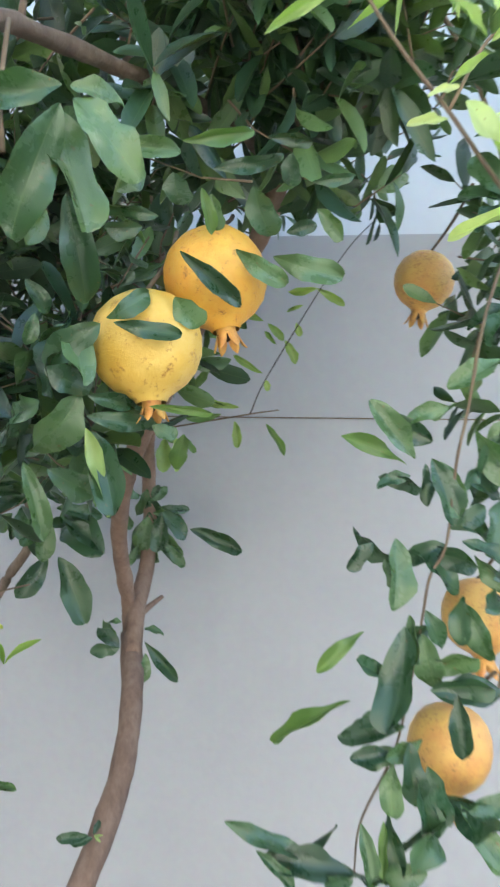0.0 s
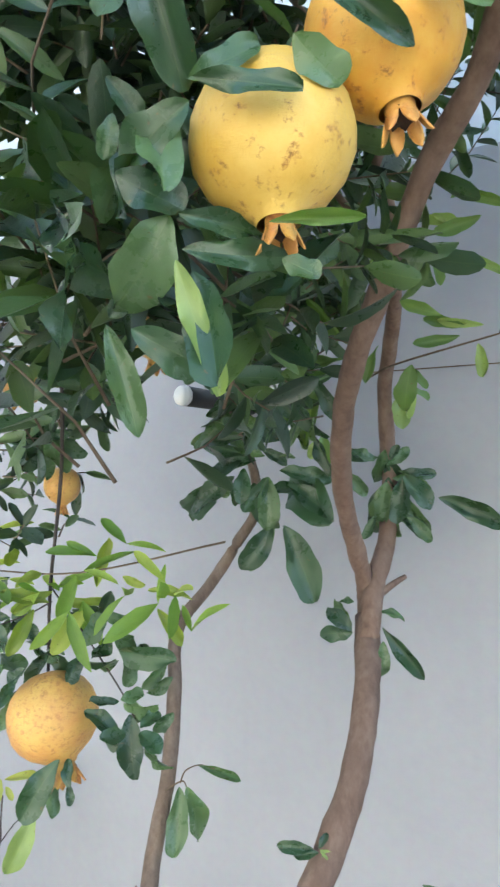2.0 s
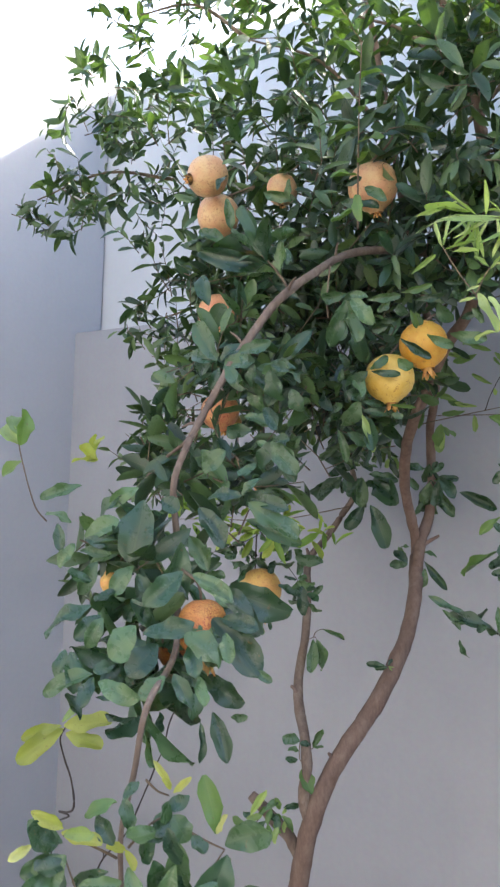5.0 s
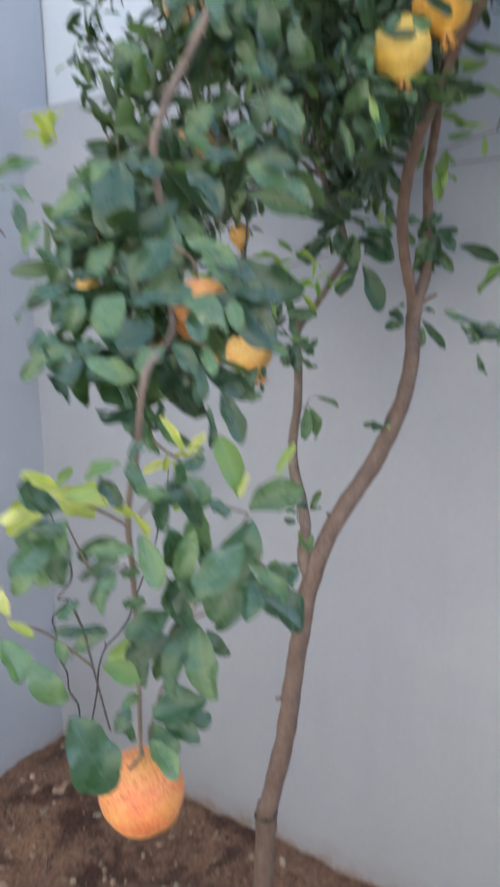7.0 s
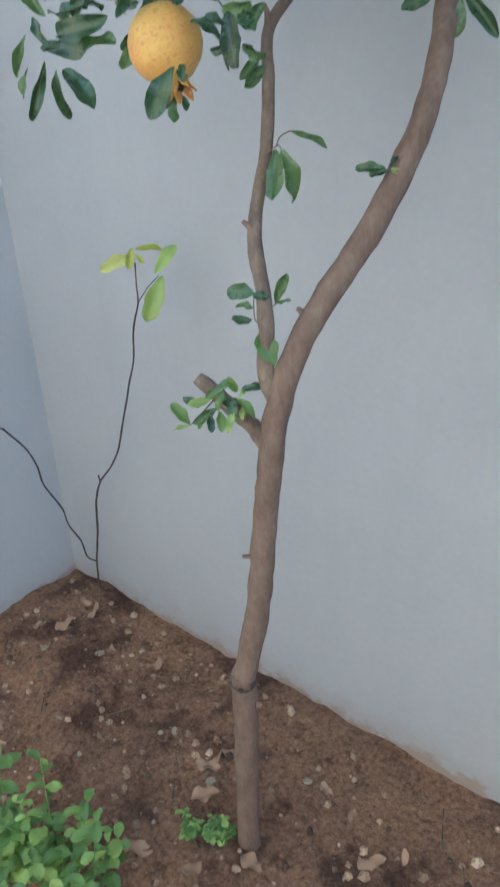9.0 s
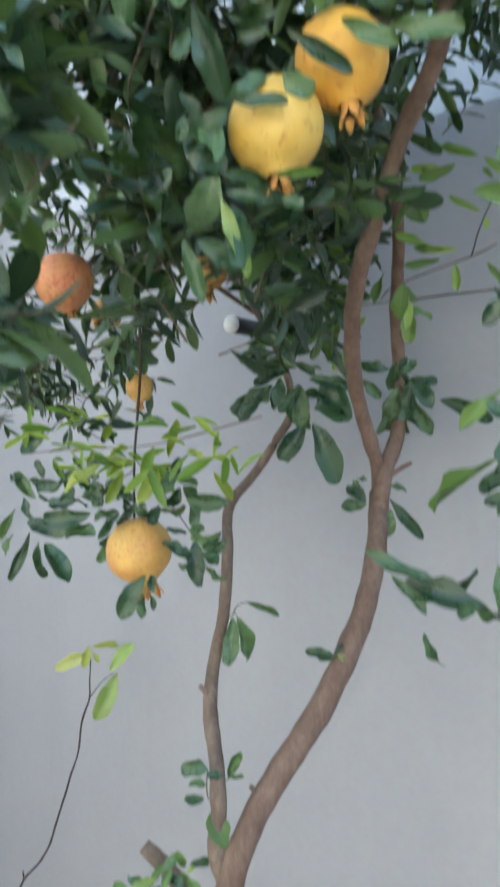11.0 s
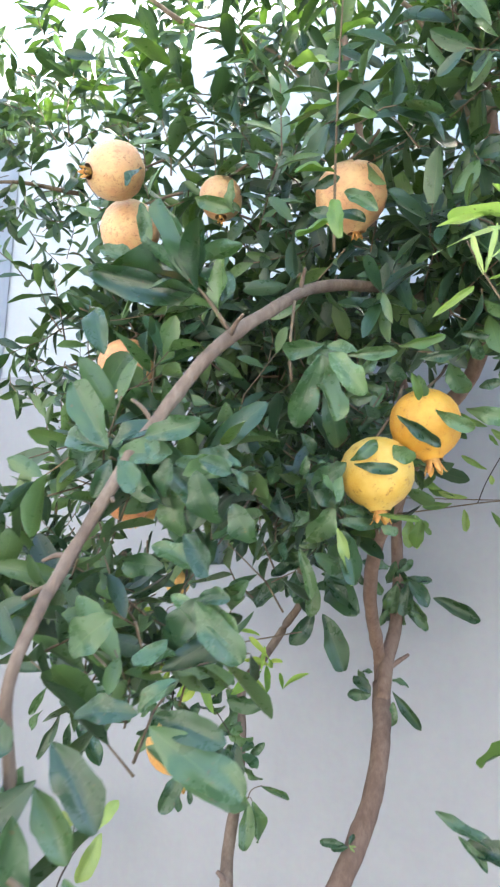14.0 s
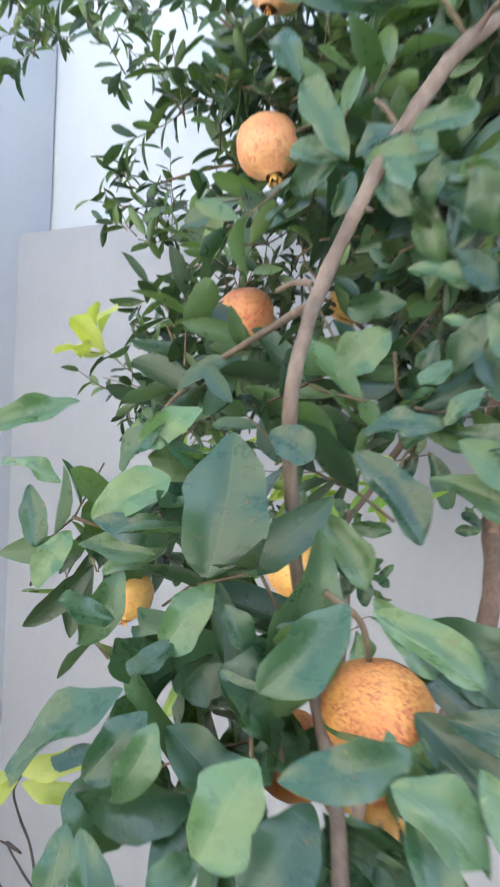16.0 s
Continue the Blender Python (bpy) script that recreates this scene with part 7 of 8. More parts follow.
# small spurs on the arching bough
for p, q in (((-0.108, 0.50, 2.395), (-0.085, 0.485, 2.41)), ((-0.14, 0.443, 2.31), (-0.155, 0.43, 2.33)), ((-0.165, 0.42, 2.25), (-0.14, 0.40, 2.245)), ((-0.10, 0.62, 2.47), (-0.085, 0.60, 2.49)), ((-0.18, 0.40, 2.20), (-0.205, 0.395, 2.195))):
    p, q = Vector(p), Vector(q)
    tree_limb("spur", [p, p.lerp(q, 0.5) + Vector((0, 0, 0.003)), q], 0.0028, 0.0014, GREYBARK, sides=6, steps=3)
# hanging branch beside the opening
tree_limb("hanging_shoot", [(0.24, 0.84, 2.42), (0.207, 0.785, 2.331), (0.196, 0.785, 2.26), (0.188, 0.785, 2.216), (0.182, 0.785, 2.154), (0.17, 0.785, 2.127), (0.165, 0.785, 2.094), (0.155, 0.785, 2.03), (0.145, 0.785, 1.987), (0.122, 0.785, 1.934), (0.118, 0.785, 1.894)], 0.0015, 0.0008, TWIG, sides=6)
for p, ax, c, sz in (((0.145, 0.785, 1.89), (-0.2, -0.3, -0.8), 4, 0.06), ((0.19, 0.80, 1.95), (0.5, -0.3, -0.6), 4, 0.06), ((0.235, 0.81, 2.11), (0.3, -0.5, 0.2), 5, 0.06),
                     ((0.235, 0.82, 2.19), (0.2, -0.4, 0.1), 6, 0.056), ((0.25, 0.86, 2.26), (-0.1, -0.6, 0.1), 6, 0.055), ((0.25, 0.87, 2.36), (-0.3, -0.5, 0.2), 6, 0.052), ((0.24, 0.88, 2.46), (-0.3, -0.4, 0.4), 6, 0.05)):
    rosette(tree, p, ax, c, sz, 65, droop=0.25)
tree_limb("shoot", [(-0.478, 0.975, 1.995), (-0.426, 0.975, 1.95), (-0.364, 0.975, 1.888), (-0.345, 0.975, 1.849)], 0.0011, 0.0007, DARKTWIG, sides=5)
tree_limb("shoot", [(-0.478, 0.975, 1.98), (-0.524, 0.975, 1.958), (-0.618, 0.97, 1.923)], 0.0011, 0.0007, DARKTWIG, sides=5)
# whorl on the top of the side limb, leaves at the forks and round the fruit before the wall
leaf_to(tree, (-0.423, 1.270, 2.117), (-0.477, 1.217, 2.068), (0.44, -0.67, 0.40), 0.93, LEAF, loose=0.18)
leaf_to(tree, (-0.394, 1.283, 2.140), (-0.445, 1.260, 2.145), (0.41, -0.68, 0.36), 1.22, LEAF, loose=0.18)
leaf_to(tree, (-0.407, 1.271, 2.129), (-0.398, 1.250, 2.079), (0.41, -0.69, 0.39), 1.10, LEAF, loose=0.18)
leaf_to(tree, (-0.381, 1.295, 2.117), (-0.369, 1.281, 2.039), (0.38, -0.70, 0.41), 1.02, LEAF, loose=0.18)
leaf_to(tree, (-0.353, 1.304, 2.106), (-0.295, 1.335, 2.063), (0.34, -0.72, 0.40), 1.02, LEAF, loose=0.18)
leaf_to(tree, (-0.362, 1.296, 2.126), (-0.285, 1.311, 2.122), (0.35, -0.72, 0.37), 0.73, LEAF, loose=0.18)
leaf_to(tree, (-0.419, 1.273, 2.178), (-0.473, 1.224, 2.174), (0.44, -0.67, 0.33), 0.61, LEAF, loose=0.18)
leaf_to(tree, (-0.414, 1.270, 2.207), (-0.472, 1.242, 2.177), (0.43, -0.67, 0.32), 0.85, LEAF, loose=0.18)
leaf_to(tree, (-0.387, 1.283, 2.152), (-0.397, 1.252, 2.214), (0.40, -0.69, 0.33), 0.98, LEAF, loose=0.18)
leaf_to(tree, (-0.371, 1.301, 2.146), (-0.340, 1.303, 2.147), (0.37, -0.71, 0.36), 0.73, LEAF, loose=0.18)
leaf_to(tree, (-0.429, 1.262, 2.117), (-0.438, 1.261, 2.082), (0.42, -0.68, 0.39), 0.98, LEAF, loose=0.18)
leaf_to(tree, (-0.310, 1.318, 2.250), (-0.333, 1.289, 2.158), (0.34, -0.72, 0.31), 0.61, FRESH, loose=0.18)
leaf_to(tree, (-0.329, 1.319, 2.228), (-0.370, 1.286, 2.201), (0.36, -0.71, 0.31), 0.85, FRESH, loose=0.18)
leaf_to(tree, (-0.300, 1.324, 2.267), (-0.360, 1.303, 2.257), (0.35, -0.72, 0.27), 0.73, FRESH, loose=0.18)
leaf_to(tree, (-0.304, 1.318, 2.273), (-0.340, 1.277, 2.282), (0.34, -0.72, 0.26), 0.61, LEAF, loose=0.18)
leaf_to(tree, (-0.309, 1.331, 2.182), (-0.299, 1.322, 2.125), (0.33, -0.73, 0.35), 0.85, FRESH, loose=0.18)
leaf_to(tree, (-0.318, 1.323, 2.170), (-0.331, 1.323, 2.141), (0.34, -0.72, 0.35), 0.98, FRESH, loose=0.18)
leaf_to(tree, (-0.244, 1.284, 1.914), (-0.270, 1.268, 1.947), (0.30, -0.72, 0.53), 1.22, LEAF, loose=0.18)
leaf_to(tree, (-0.243, 1.289, 1.952), (-0.265, 1.287, 1.955), (0.30, -0.72, 0.51), 1.22, LEAF, loose=0.18)
leaf_to(tree, (-0.207, 1.296, 1.942), (-0.177, 1.286, 1.948), (0.25, -0.74, 0.52), 0.98, LEAF, loose=0.18)
leaf_to(tree, (-0.237, 1.397, 2.110), (-0.245, 1.376, 2.042), (0.27, -0.75, 0.41), 1.10, LEAF, loose=0.18)
leaf_to(tree, (-0.215, 1.400, 2.119), (-0.210, 1.403, 2.048), (0.25, -0.76, 0.40), 1.10, LEAF, loose=0.18)
leaf_to(tree, (-0.211, 1.398, 2.120), (-0.165, 1.388, 2.077), (0.23, -0.76, 0.39), 1.22, LEAF, loose=0.18)
leaf_to(tree, (-0.216, 1.404, 2.126), (-0.166, 1.407, 2.124), (0.23, -0.76, 0.37), 0.73, LEAF, loose=0.18)
leaf_to(tree, (-0.231, 1.396, 2.142), (-0.225, 1.404, 2.166), (0.26, -0.76, 0.35), 1.22, LEAF, loose=0.18)
leaf_to(tree, (-0.251, 1.384, 2.142), (-0.268, 1.356, 2.159), (0.29, -0.75, 0.35), 1.10, LEAF, loose=0.18)
leaf_to(tree, (-0.215, 1.401, 2.062), (-0.174, 1.398, 2.034), (0.24, -0.76, 0.43), 1.22, LEAF, loose=0.18)
leaf_to(tree, (-0.251, 1.384, 2.061), (-0.260, 1.383, 2.023), (0.28, -0.74, 0.43), 0.98, LEAF, loose=0.18)
leaf_to(tree, (-0.212, 1.394, 2.247), (-0.207, 1.378, 2.188), (0.25, -0.76, 0.30), 1.10, FRESH, loose=0.18)
leaf_to(tree, (-0.215, 1.401, 2.253), (-0.174, 1.402, 2.234), (0.24, -0.76, 0.29), 0.98, FRESH, loose=0.18)
leaf_to(tree, (-0.357, 0.954, 1.897), (-0.372, 0.924, 1.897), (0.49, -0.57, 0.61), 0.85, LEAF, loose=0.18)
leaf_to(tree, (-0.353, 0.952, 1.900), (-0.338, 0.975, 1.904), (0.47, -0.60, 0.60), 1.34, LEAF, loose=0.18)
leaf_to(tree, (-0.340, 0.945, 1.872), (-0.343, 0.915, 1.874), (0.48, -0.57, 0.64), 1.46, LEAF, loose=0.18)
leaf_to(tree, (-0.346, 0.958, 1.885), (-0.322, 0.933, 1.832), (0.46, -0.58, 0.65), 0.93, LEAF, loose=0.18)
leaf_to(tree, (-0.332, 0.958, 1.874), (-0.323, 0.980, 1.891), (0.45, -0.60, 0.62), 1.22, LEAF, loose=0.18)
leaf_to(tree, (-0.329, 0.954, 1.872), (-0.297, 0.947, 1.864), (0.45, -0.60, 0.64), 1.46, LEAF, loose=0.18)
leaf_to(tree, (-0.395, 0.942, 1.950), (-0.375, 0.953, 1.980), (0.51, -0.58, 0.54), 1.46, LEAF, loose=0.18)
leaf_to(tree, (-0.428, 0.974, 1.928), (-0.428, 0.948, 1.906), (0.52, -0.56, 0.58), 1.22, LEAF, loose=0.18)
leaf_to(tree, (-0.466, 0.928, 1.919), (-0.485, 0.908, 1.902), (0.56, -0.52, 0.58), 1.22, LEAF, loose=0.18)
leaf_to(tree, (-0.467, 0.916, 1.910), (-0.458, 0.884, 1.888), (0.56, -0.51, 0.60), 0.85, LEAF, loose=0.18)
leaf_to(tree, (-0.484, 0.916, 1.923), (-0.482, 0.897, 1.917), (0.57, -0.51, 0.57), 1.22, LEAF, loose=0.18)
leaf_to(tree, (-0.418, 0.933, 1.832), (-0.439, 0.887, 1.781), (0.52, -0.51, 0.68), 0.93, LEAF, loose=0.18)
leaf_to(tree, (-0.409, 0.937, 1.834), (-0.392, 0.916, 1.823), (0.50, -0.54, 0.66), 0.98, LEAF, loose=0.18)
leaf_to(tree, (-0.456, 0.956, 1.997), (-0.474, 0.915, 1.984), (0.56, -0.54, 0.51), 0.73, SPROUT, loose=0.18)
leaf_to(tree, (-0.454, 0.949, 1.986), (-0.497, 0.915, 1.998), (0.57, -0.54, 0.51), 0.73, SPROUT, loose=0.18)
leaf_to(tree, (-0.486, 0.910, 1.989), (-0.500, 0.853, 1.968), (0.60, -0.50, 0.52), 0.73, SPROUT, loose=0.18)
leaf_to(tree, (-0.467, 0.940, 1.979), (-0.467, 0.906, 1.936), (0.57, -0.53, 0.54), 0.73, SPROUT, loose=0.18)
leaf_to(tree, (-0.402, 0.996, 1.985), (-0.445, 0.962, 1.973), (0.52, -0.58, 0.52), 0.68, SPROUT, loose=0.18)
leaf_to(tree, (-0.420, 0.975, 1.982), (-0.430, 0.924, 1.945), (0.53, -0.56, 0.54), 0.73, SPROUT, loose=0.18)
leaf_to(tree, (-0.422, 0.988, 2.000), (-0.414, 0.991, 2.060), (0.52, -0.60, 0.47), 0.61, SPROUT, loose=0.18)
leaf_to(tree, (-0.364, 1.023, 1.977), (-0.337, 1.038, 1.936), (0.45, -0.63, 0.54), 0.73, SPROUT, loose=0.18)
leaf_to(tree, (-0.373, 1.017, 1.997), (-0.326, 1.028, 2.004), (0.46, -0.64, 0.50), 0.61, SPROUT, loose=0.18)
leaf_to(tree, (-0.402, 1.008, 2.011), (-0.376, 1.011, 2.001), (0.49, -0.61, 0.49), 0.98, SPROUT, loose=0.18)
leaf_to(tree, (-0.481, 0.926, 2.003), (-0.469, 0.951, 2.020), (0.57, -0.54, 0.49), 0.98, SPROUT, loose=0.18)
leaf_to(tree, (-0.485, 0.921, 2.026), (-0.472, 0.911, 2.052), (0.59, -0.53, 0.46), 1.22, SPROUT, loose=0.18)
leaf_to(tree, (-0.497, 0.901, 1.962), (-0.507, 0.872, 1.970), (0.60, -0.50, 0.53), 0.73, SPROUT, loose=0.18)
leaf_to(tree, (-0.501, 0.899, 1.989), (-0.500, 0.917, 2.014), (0.59, -0.51, 0.50), 0.73, SPROUT, loose=0.18)
# young shoots on the sawn stub
leaf_to(tree, (-0.458, 0.939, 1.326), (-0.478, 0.922, 1.364), (0.53, -0.53, 0.63), 1.02, FRESH, loose=0.18)
leaf_to(tree, (-0.454, 0.934, 1.326), (-0.480, 0.914, 1.325), (0.52, -0.53, 0.64), 0.59, FRESH, loose=0.18)
leaf_to(tree, (-0.444, 0.950, 1.355), (-0.446, 0.930, 1.378), (0.52, -0.55, 0.62), 1.22, LEAF, loose=0.18)
leaf_to(tree, (-0.429, 0.961, 1.367), (-0.446, 0.927, 1.365), (0.51, -0.55, 0.62), 1.02, FRESH, loose=0.18)
leaf_to(tree, (-0.429, 0.978, 1.348), (-0.456, 0.945, 1.322), (0.51, -0.55, 0.64), 0.83, LEAF, loose=0.18)
leaf_to(tree, (-0.422, 0.974, 1.345), (-0.400, 0.953, 1.323), (0.49, -0.56, 0.64), 0.98, FRESH, loose=0.18)
leaf_to(tree, (-0.402, 0.983, 1.345), (-0.397, 0.957, 1.320), (0.49, -0.56, 0.64), 1.02, FRESH, loose=0.18)
leaf_to(tree, (-0.427, 0.969, 1.377), (-0.411, 0.996, 1.395), (0.50, -0.57, 0.61), 1.10, LEAF, loose=0.18)
leaf_to(tree, (-0.410, 1.005, 1.370), (-0.414, 0.986, 1.398), (0.49, -0.58, 0.61), 1.10, FRESH, loose=0.18)
leaf_to(tree, (-0.402, 1.005, 1.375), (-0.368, 1.022, 1.388), (0.47, -0.59, 0.61), 0.78, LEAF, loose=0.18)
leaf_to(tree, (-0.399, 0.995, 1.366), (-0.393, 1.011, 1.379), (0.48, -0.58, 0.62), 0.98, FRESH, loose=0.18)
leaf_to(tree, (-0.395, 0.990, 1.366), (-0.358, 0.987, 1.353), (0.47, -0.58, 0.63), 0.98, FRESH, loose=0.18)
leaf_to(tree, (-0.411, 0.993, 1.347), (-0.422, 0.976, 1.368), (0.49, -0.57, 0.62), 1.22, LEAF, loose=0.18)
leaf_to(tree, (-0.420, 0.981, 1.355), (-0.403, 1.003, 1.359), (0.49, -0.57, 0.62), 1.10, FRESH, loose=0.18)
leaf_to(tree, (-0.429, 0.958, 1.342), (-0.409, 0.938, 1.326), (0.50, -0.55, 0.64), 0.98, LEAF, loose=0.18)
leaf_to(tree, (-0.416, 0.979, 1.379), (-0.414, 0.953, 1.358), (0.50, -0.56, 0.62), 1.10, FRESH, loose=0.18)
leaf_to(tree, (-0.444, 0.956, 1.333), (-0.448, 0.949, 1.315), (0.51, -0.54, 0.64), 0.98, FRESH, loose=0.18)
leaf_to(tree, (-0.414, 0.990, 1.363), (-0.391, 0.974, 1.347), (0.49, -0.57, 0.63), 1.22, LEAF, loose=0.18)
leaf_to(tree, (-0.427, 0.978, 1.380), (-0.433, 0.953, 1.374), (0.51, -0.56, 0.61), 1.10, FRESH, loose=0.18)
leaf_to(tree, (-0.422, 0.959, 1.349), (-0.432, 0.947, 1.332), (0.50, -0.55, 0.64), 1.10, LEAF, loose=0.18)
leaf_to(tree, (-0.397, 1.005, 1.348), (-0.386, 0.983, 1.342), (0.48, -0.58, 0.63), 0.98, FRESH, loose=0.18)
leaf_to(tree, (-0.413, 0.981, 1.344), (-0.391, 0.977, 1.333), (0.48, -0.57, 0.64), 0.98, FRESH, loose=0.18)
tree_limb("shoot", [(-0.442, 0.992, 1.362), (-0.447, 0.958, 1.342), (-0.457, 0.938, 1.325)], 0.0014, 0.0007, TWIG, sides=5)
# sprout high on the side limb
rosette(tree, (-0.43, 1.28, 2.24), (0.1, -0.7, 0.1), 5, 0.05, 60, droop=0.25)
# leaves round the fruit before the wall
rosette(tree, (-0.475, 0.965, 1.925), (0.1, -0.5, -0.3), 6, 0.042, 75)
rosette(tree, (-0.44, 0.95, 1.80), (-0.4, -0.2, -0.8), 3, 0.044, 50)
SPRAYS = []
SPRAYR = random.Random(8)
for k in range(26):
    f = k / 25
    base = Vector((-0.70 + 0.44 * f, 0.955 + SPRAYR.uniform(-0.03, 0.04), 2.0 + 0.03 * math.sin(9 * f) + SPRAYR.uniform(-0.03, 0.04)))
    for q in range(2):
        d = unit(SPRAYR) + Vector((0, -0.35, 0.1))
        SPRAYS.append((SPRAYR.randrange(3), leaf_frame(base, d, Vector((0.3, -0.6, 0.6)) + unit(SPRAYR) * 0.5, SPRAYR.uniform(0.032, 0.066), SPRAYR.uniform(0.55, 0.8))))
tree_limb("shoot", [(-0.26, 1.0, 2.06), (-0.42, 0.96, 2.02), (-0.58, 0.955, 2.01), (-0.71, 0.95, 2.0)], 0.0012, 0.0008, TWIG, sides=5)
for k in range(7):
    rosette(tree, (-0.66 + 0.05 * k, 0.985, 1.955 + 0.02 * math.sin(k * 1.7)), (RND.uniform(-0.7, 0.7), -0.5, RND.uniform(-0.6, 0.2)), 4, 0.036, 65)
rosette(tree, (-0.505, 0.985, 2.165), (0.4, -0.6, -0.1), 9, 0.05, 75)
# stems of the feathery twig
tree_limb("shoot", [(-0.225, 1.30, 2.255), (-0.156, 1.209, 2.257), (-0.032, 1.175, 2.277), (0.011, 1.143, 2.281)], 0.0017, 0.0008, TWIG, sides=5)
tree_limb("shoot", [(-0.032, 1.175, 2.277), (-0.005, 1.158, 2.332), (0.085, 1.137, 2.478), (0.134, 1.109, 2.527)], 0.0010, 0.0006, DARKTWIG, sides=5)
# yellowing leaves at the tip of the forked branch
rosette(tree, (-0.296, 0.314, 2.150), (-0.6, -0.3, 0.3), 6, 0.038, 60, YELLOW, droop=-0.1)

# ---- the mass of the crown ----
LEAVES = []
TWIGS_V, TWIGS_F = [], []
MASSR = random.Random(5)
THINR = random.Random(12)
KEEP_OPEN = [(F_A, 0.052), (F_B, 0.045), (F_C, 0.08), (Vector((-0.356, 0.606, 2.653)), 0.030), (Vector((-0.381, 0.671, 2.606)), 0.028), (Vector((-0.265, 0.709, 2.645)), 0.020),
             (Vector((-0.087, 0.717, 2.617)), 0.022), (Vector((-0.535, 0.891, 2.258)), 0.036), (Vector((-0.398, 0.701, 2.43)), 0.018)]
LIT_FROM = Vector((0.2, 0.1, 2.15))


def is_open(p):
    """Gaps in the crown: round the showing fruit, the walkway side and the wall."""
    if any(hides(p, *g) for g in GAPS) or p.y > 1.5 or (p.x > -0.06 and p.y < 0.56 and p.z < 2.95) or p.y < 0.12:
        return True
    for f, r in KEEP_OPEN:
        d = LIT_FROM - f
        t = max(-0.03, min(0.6, (p - f).dot(d) / d.length_squared))
        if (p - f - d * t).length < r:
            return True
    return False


def add_twig(a, b, count, size, r, droop):
    d = (b - a).normalized()
    mid = (a + b) / 2 + unit(r) * 0.012
    had = len(LEAVES)
    u = d.orthogonal().normalized()
    w = d.cross(u)
    for k in range(count):
        f_ = 0.2 + 0.8 * (k + 1) / count
        base = a.lerp(mid, f_ * 2) if f_ < 0.5 else mid.lerp(b, f_ * 2 - 1)
        t = k * 2.4 + r.uniform(-0.5, 0.5)
        s = radians(r.uniform(35, 80)) * (0.75 if k == count - 1 else 1)
        out = u * math.cos(t) + w * math.sin(t)
        dd = d * math.cos(s) + out * math.sin(s) - Vector((0, 0, droop))
        tip = base + dd.normalized() * size
        if is_open(tip) or is_open(base):
            continue
        n = d * math.sin(s) - out * math.cos(s) + Vector((0, -0.1, 0.55)) + unit(r) * 0.4
        one = r.randrange(3), leaf_frame(base, dd, n, size * r.uniform(0.65, 1.15), r.uniform(0.8, 1.15))
        # the low outer side of the crown is open enough to see the wall through it
        if THINR.random() > (0.42 if base.x < -0.12 and base.z < 2.46 and base.y < 1.16 else 0.05):
            LEAVES.append(one)
    if len(LEAVES) - had < 4:
        del LEAVES[had:]
        return
    v, f = tube_data([a.lerp(mid, 0.4), mid, b], 0.0013, 0.0007, 4, 1)
    o = len(TWIGS_V)
    TWIGS_V.extend(v)
    TWIGS_F.extend([tuple(o + i for i in q) for q in f])


def clump(c, rad, twigs, size, leaves=(8, 13), droop=0.12, up=0.35):
    c = Vector(c)
    for _ in range(twigs):
        d = unit(MASSR)
        f = MASSR.random() ** 0.45
        p = c + Vector((d.x * rad[0], d.y * rad[1], d.z * rad[2])) * f
        if is_open(p):
            continue
        way = (d + Vector((0, 0, up)) + unit(MASSR) * 0.8).normalized()
        add_twig(p - way * MASSR.uniform(0.08, 0.15), p, MASSR.randint(*leaves), size * MASSR.uniform(0.85, 1.15), MASSR, droop)


clump((-0.30, 0.88, 2.38), (0.32, 0.25, 0.27), 105, 0.055)
clump((-0.20, 0.85, 2.72), (0.40, 0.32, 0.30), 95, 0.055)
clump((-0.52, 0.88, 2.70), (0.30, 0.28, 0.30), 42, 0.050)
clump((-0.55, 0.90, 2.30), (0.22, 0.22, 0.22), 52, 0.046)
clump((-0.36, 1.32, 2.66), (0.40, 0.15, 0.14), 62, 0.055)
clump((0.05, 1.30, 2.80), (0.34, 0.16, 0.12), 30, 0.054)
clump((-0.33, 1.30, 2.42), (0.13, 0.09, 0.16), 26, 0.052)
clump((-0.38, 1.12, 2.30), (0.28, 0.20, 0.18), 55, 0.055)
clump((-0.33, 1.12, 2.50), (0.28, 0.18, 0.16), 60, 0.055)
clump((-0.28, 0.95, 2.52), (0.22, 0.16, 0.14), 40, 0.055)
clump((-0.30, 0.95, 3.08), (0.50, 0.40, 0.30), 78, 0.052)
clump((0.14, 1.02, 2.80), (0.27, 0.35, 0.30), 50, 0.055)
clump((0.05, 0.80, 2.56), (0.20, 0.14, 0.12), 42, 0.056)
clump((-0.17, 0.76, 2.26), (0.12, 0.10, 0.10), 30, 0.058)
clump((-0.85, 0.95, 2.86), (0.32, 0.24, 0.17), 26, 0.048, (6, 10))
clump((-0.78, 0.95, 2.48), (0.16, 0.16, 0.12), 19, 0.046, (6, 10))
clump((-0.74, 0.90, 2.16), (0.16, 0.14, 0.08), 18, 0.042, (6, 10))
clump((-0.23, 0.50, 2.30), (0.12, 0.09, 0.13), 28, 0.060)
clump((-0.27, 0.50, 2.16), (0.13, 0.10, 0.09), 22, 0.060)
clump((-0.40, 0.62, 2.14), (0.16, 0.10, 0.10), 24, 0.054)
clump((-0.17, 0.32, 1.98), (0.10, 0.06, 0.13), 12, 0.070, (6, 9))
clump((-0.30, 0.36, 2.02), (0.09, 0.06, 0.08), 9, 0.060, (5, 8))
clump((-0.15, 0.50, 2.24), (0.09, 0.06, 0.12), 28, 0.060)
clump((-0.14, 0.47, 2.13), (0.10, 0.06, 0.07), 14, 0.062)
clump((-0.36, 0.64, 2.22), (0.16, 0.10, 0.12), 26, 0.054)
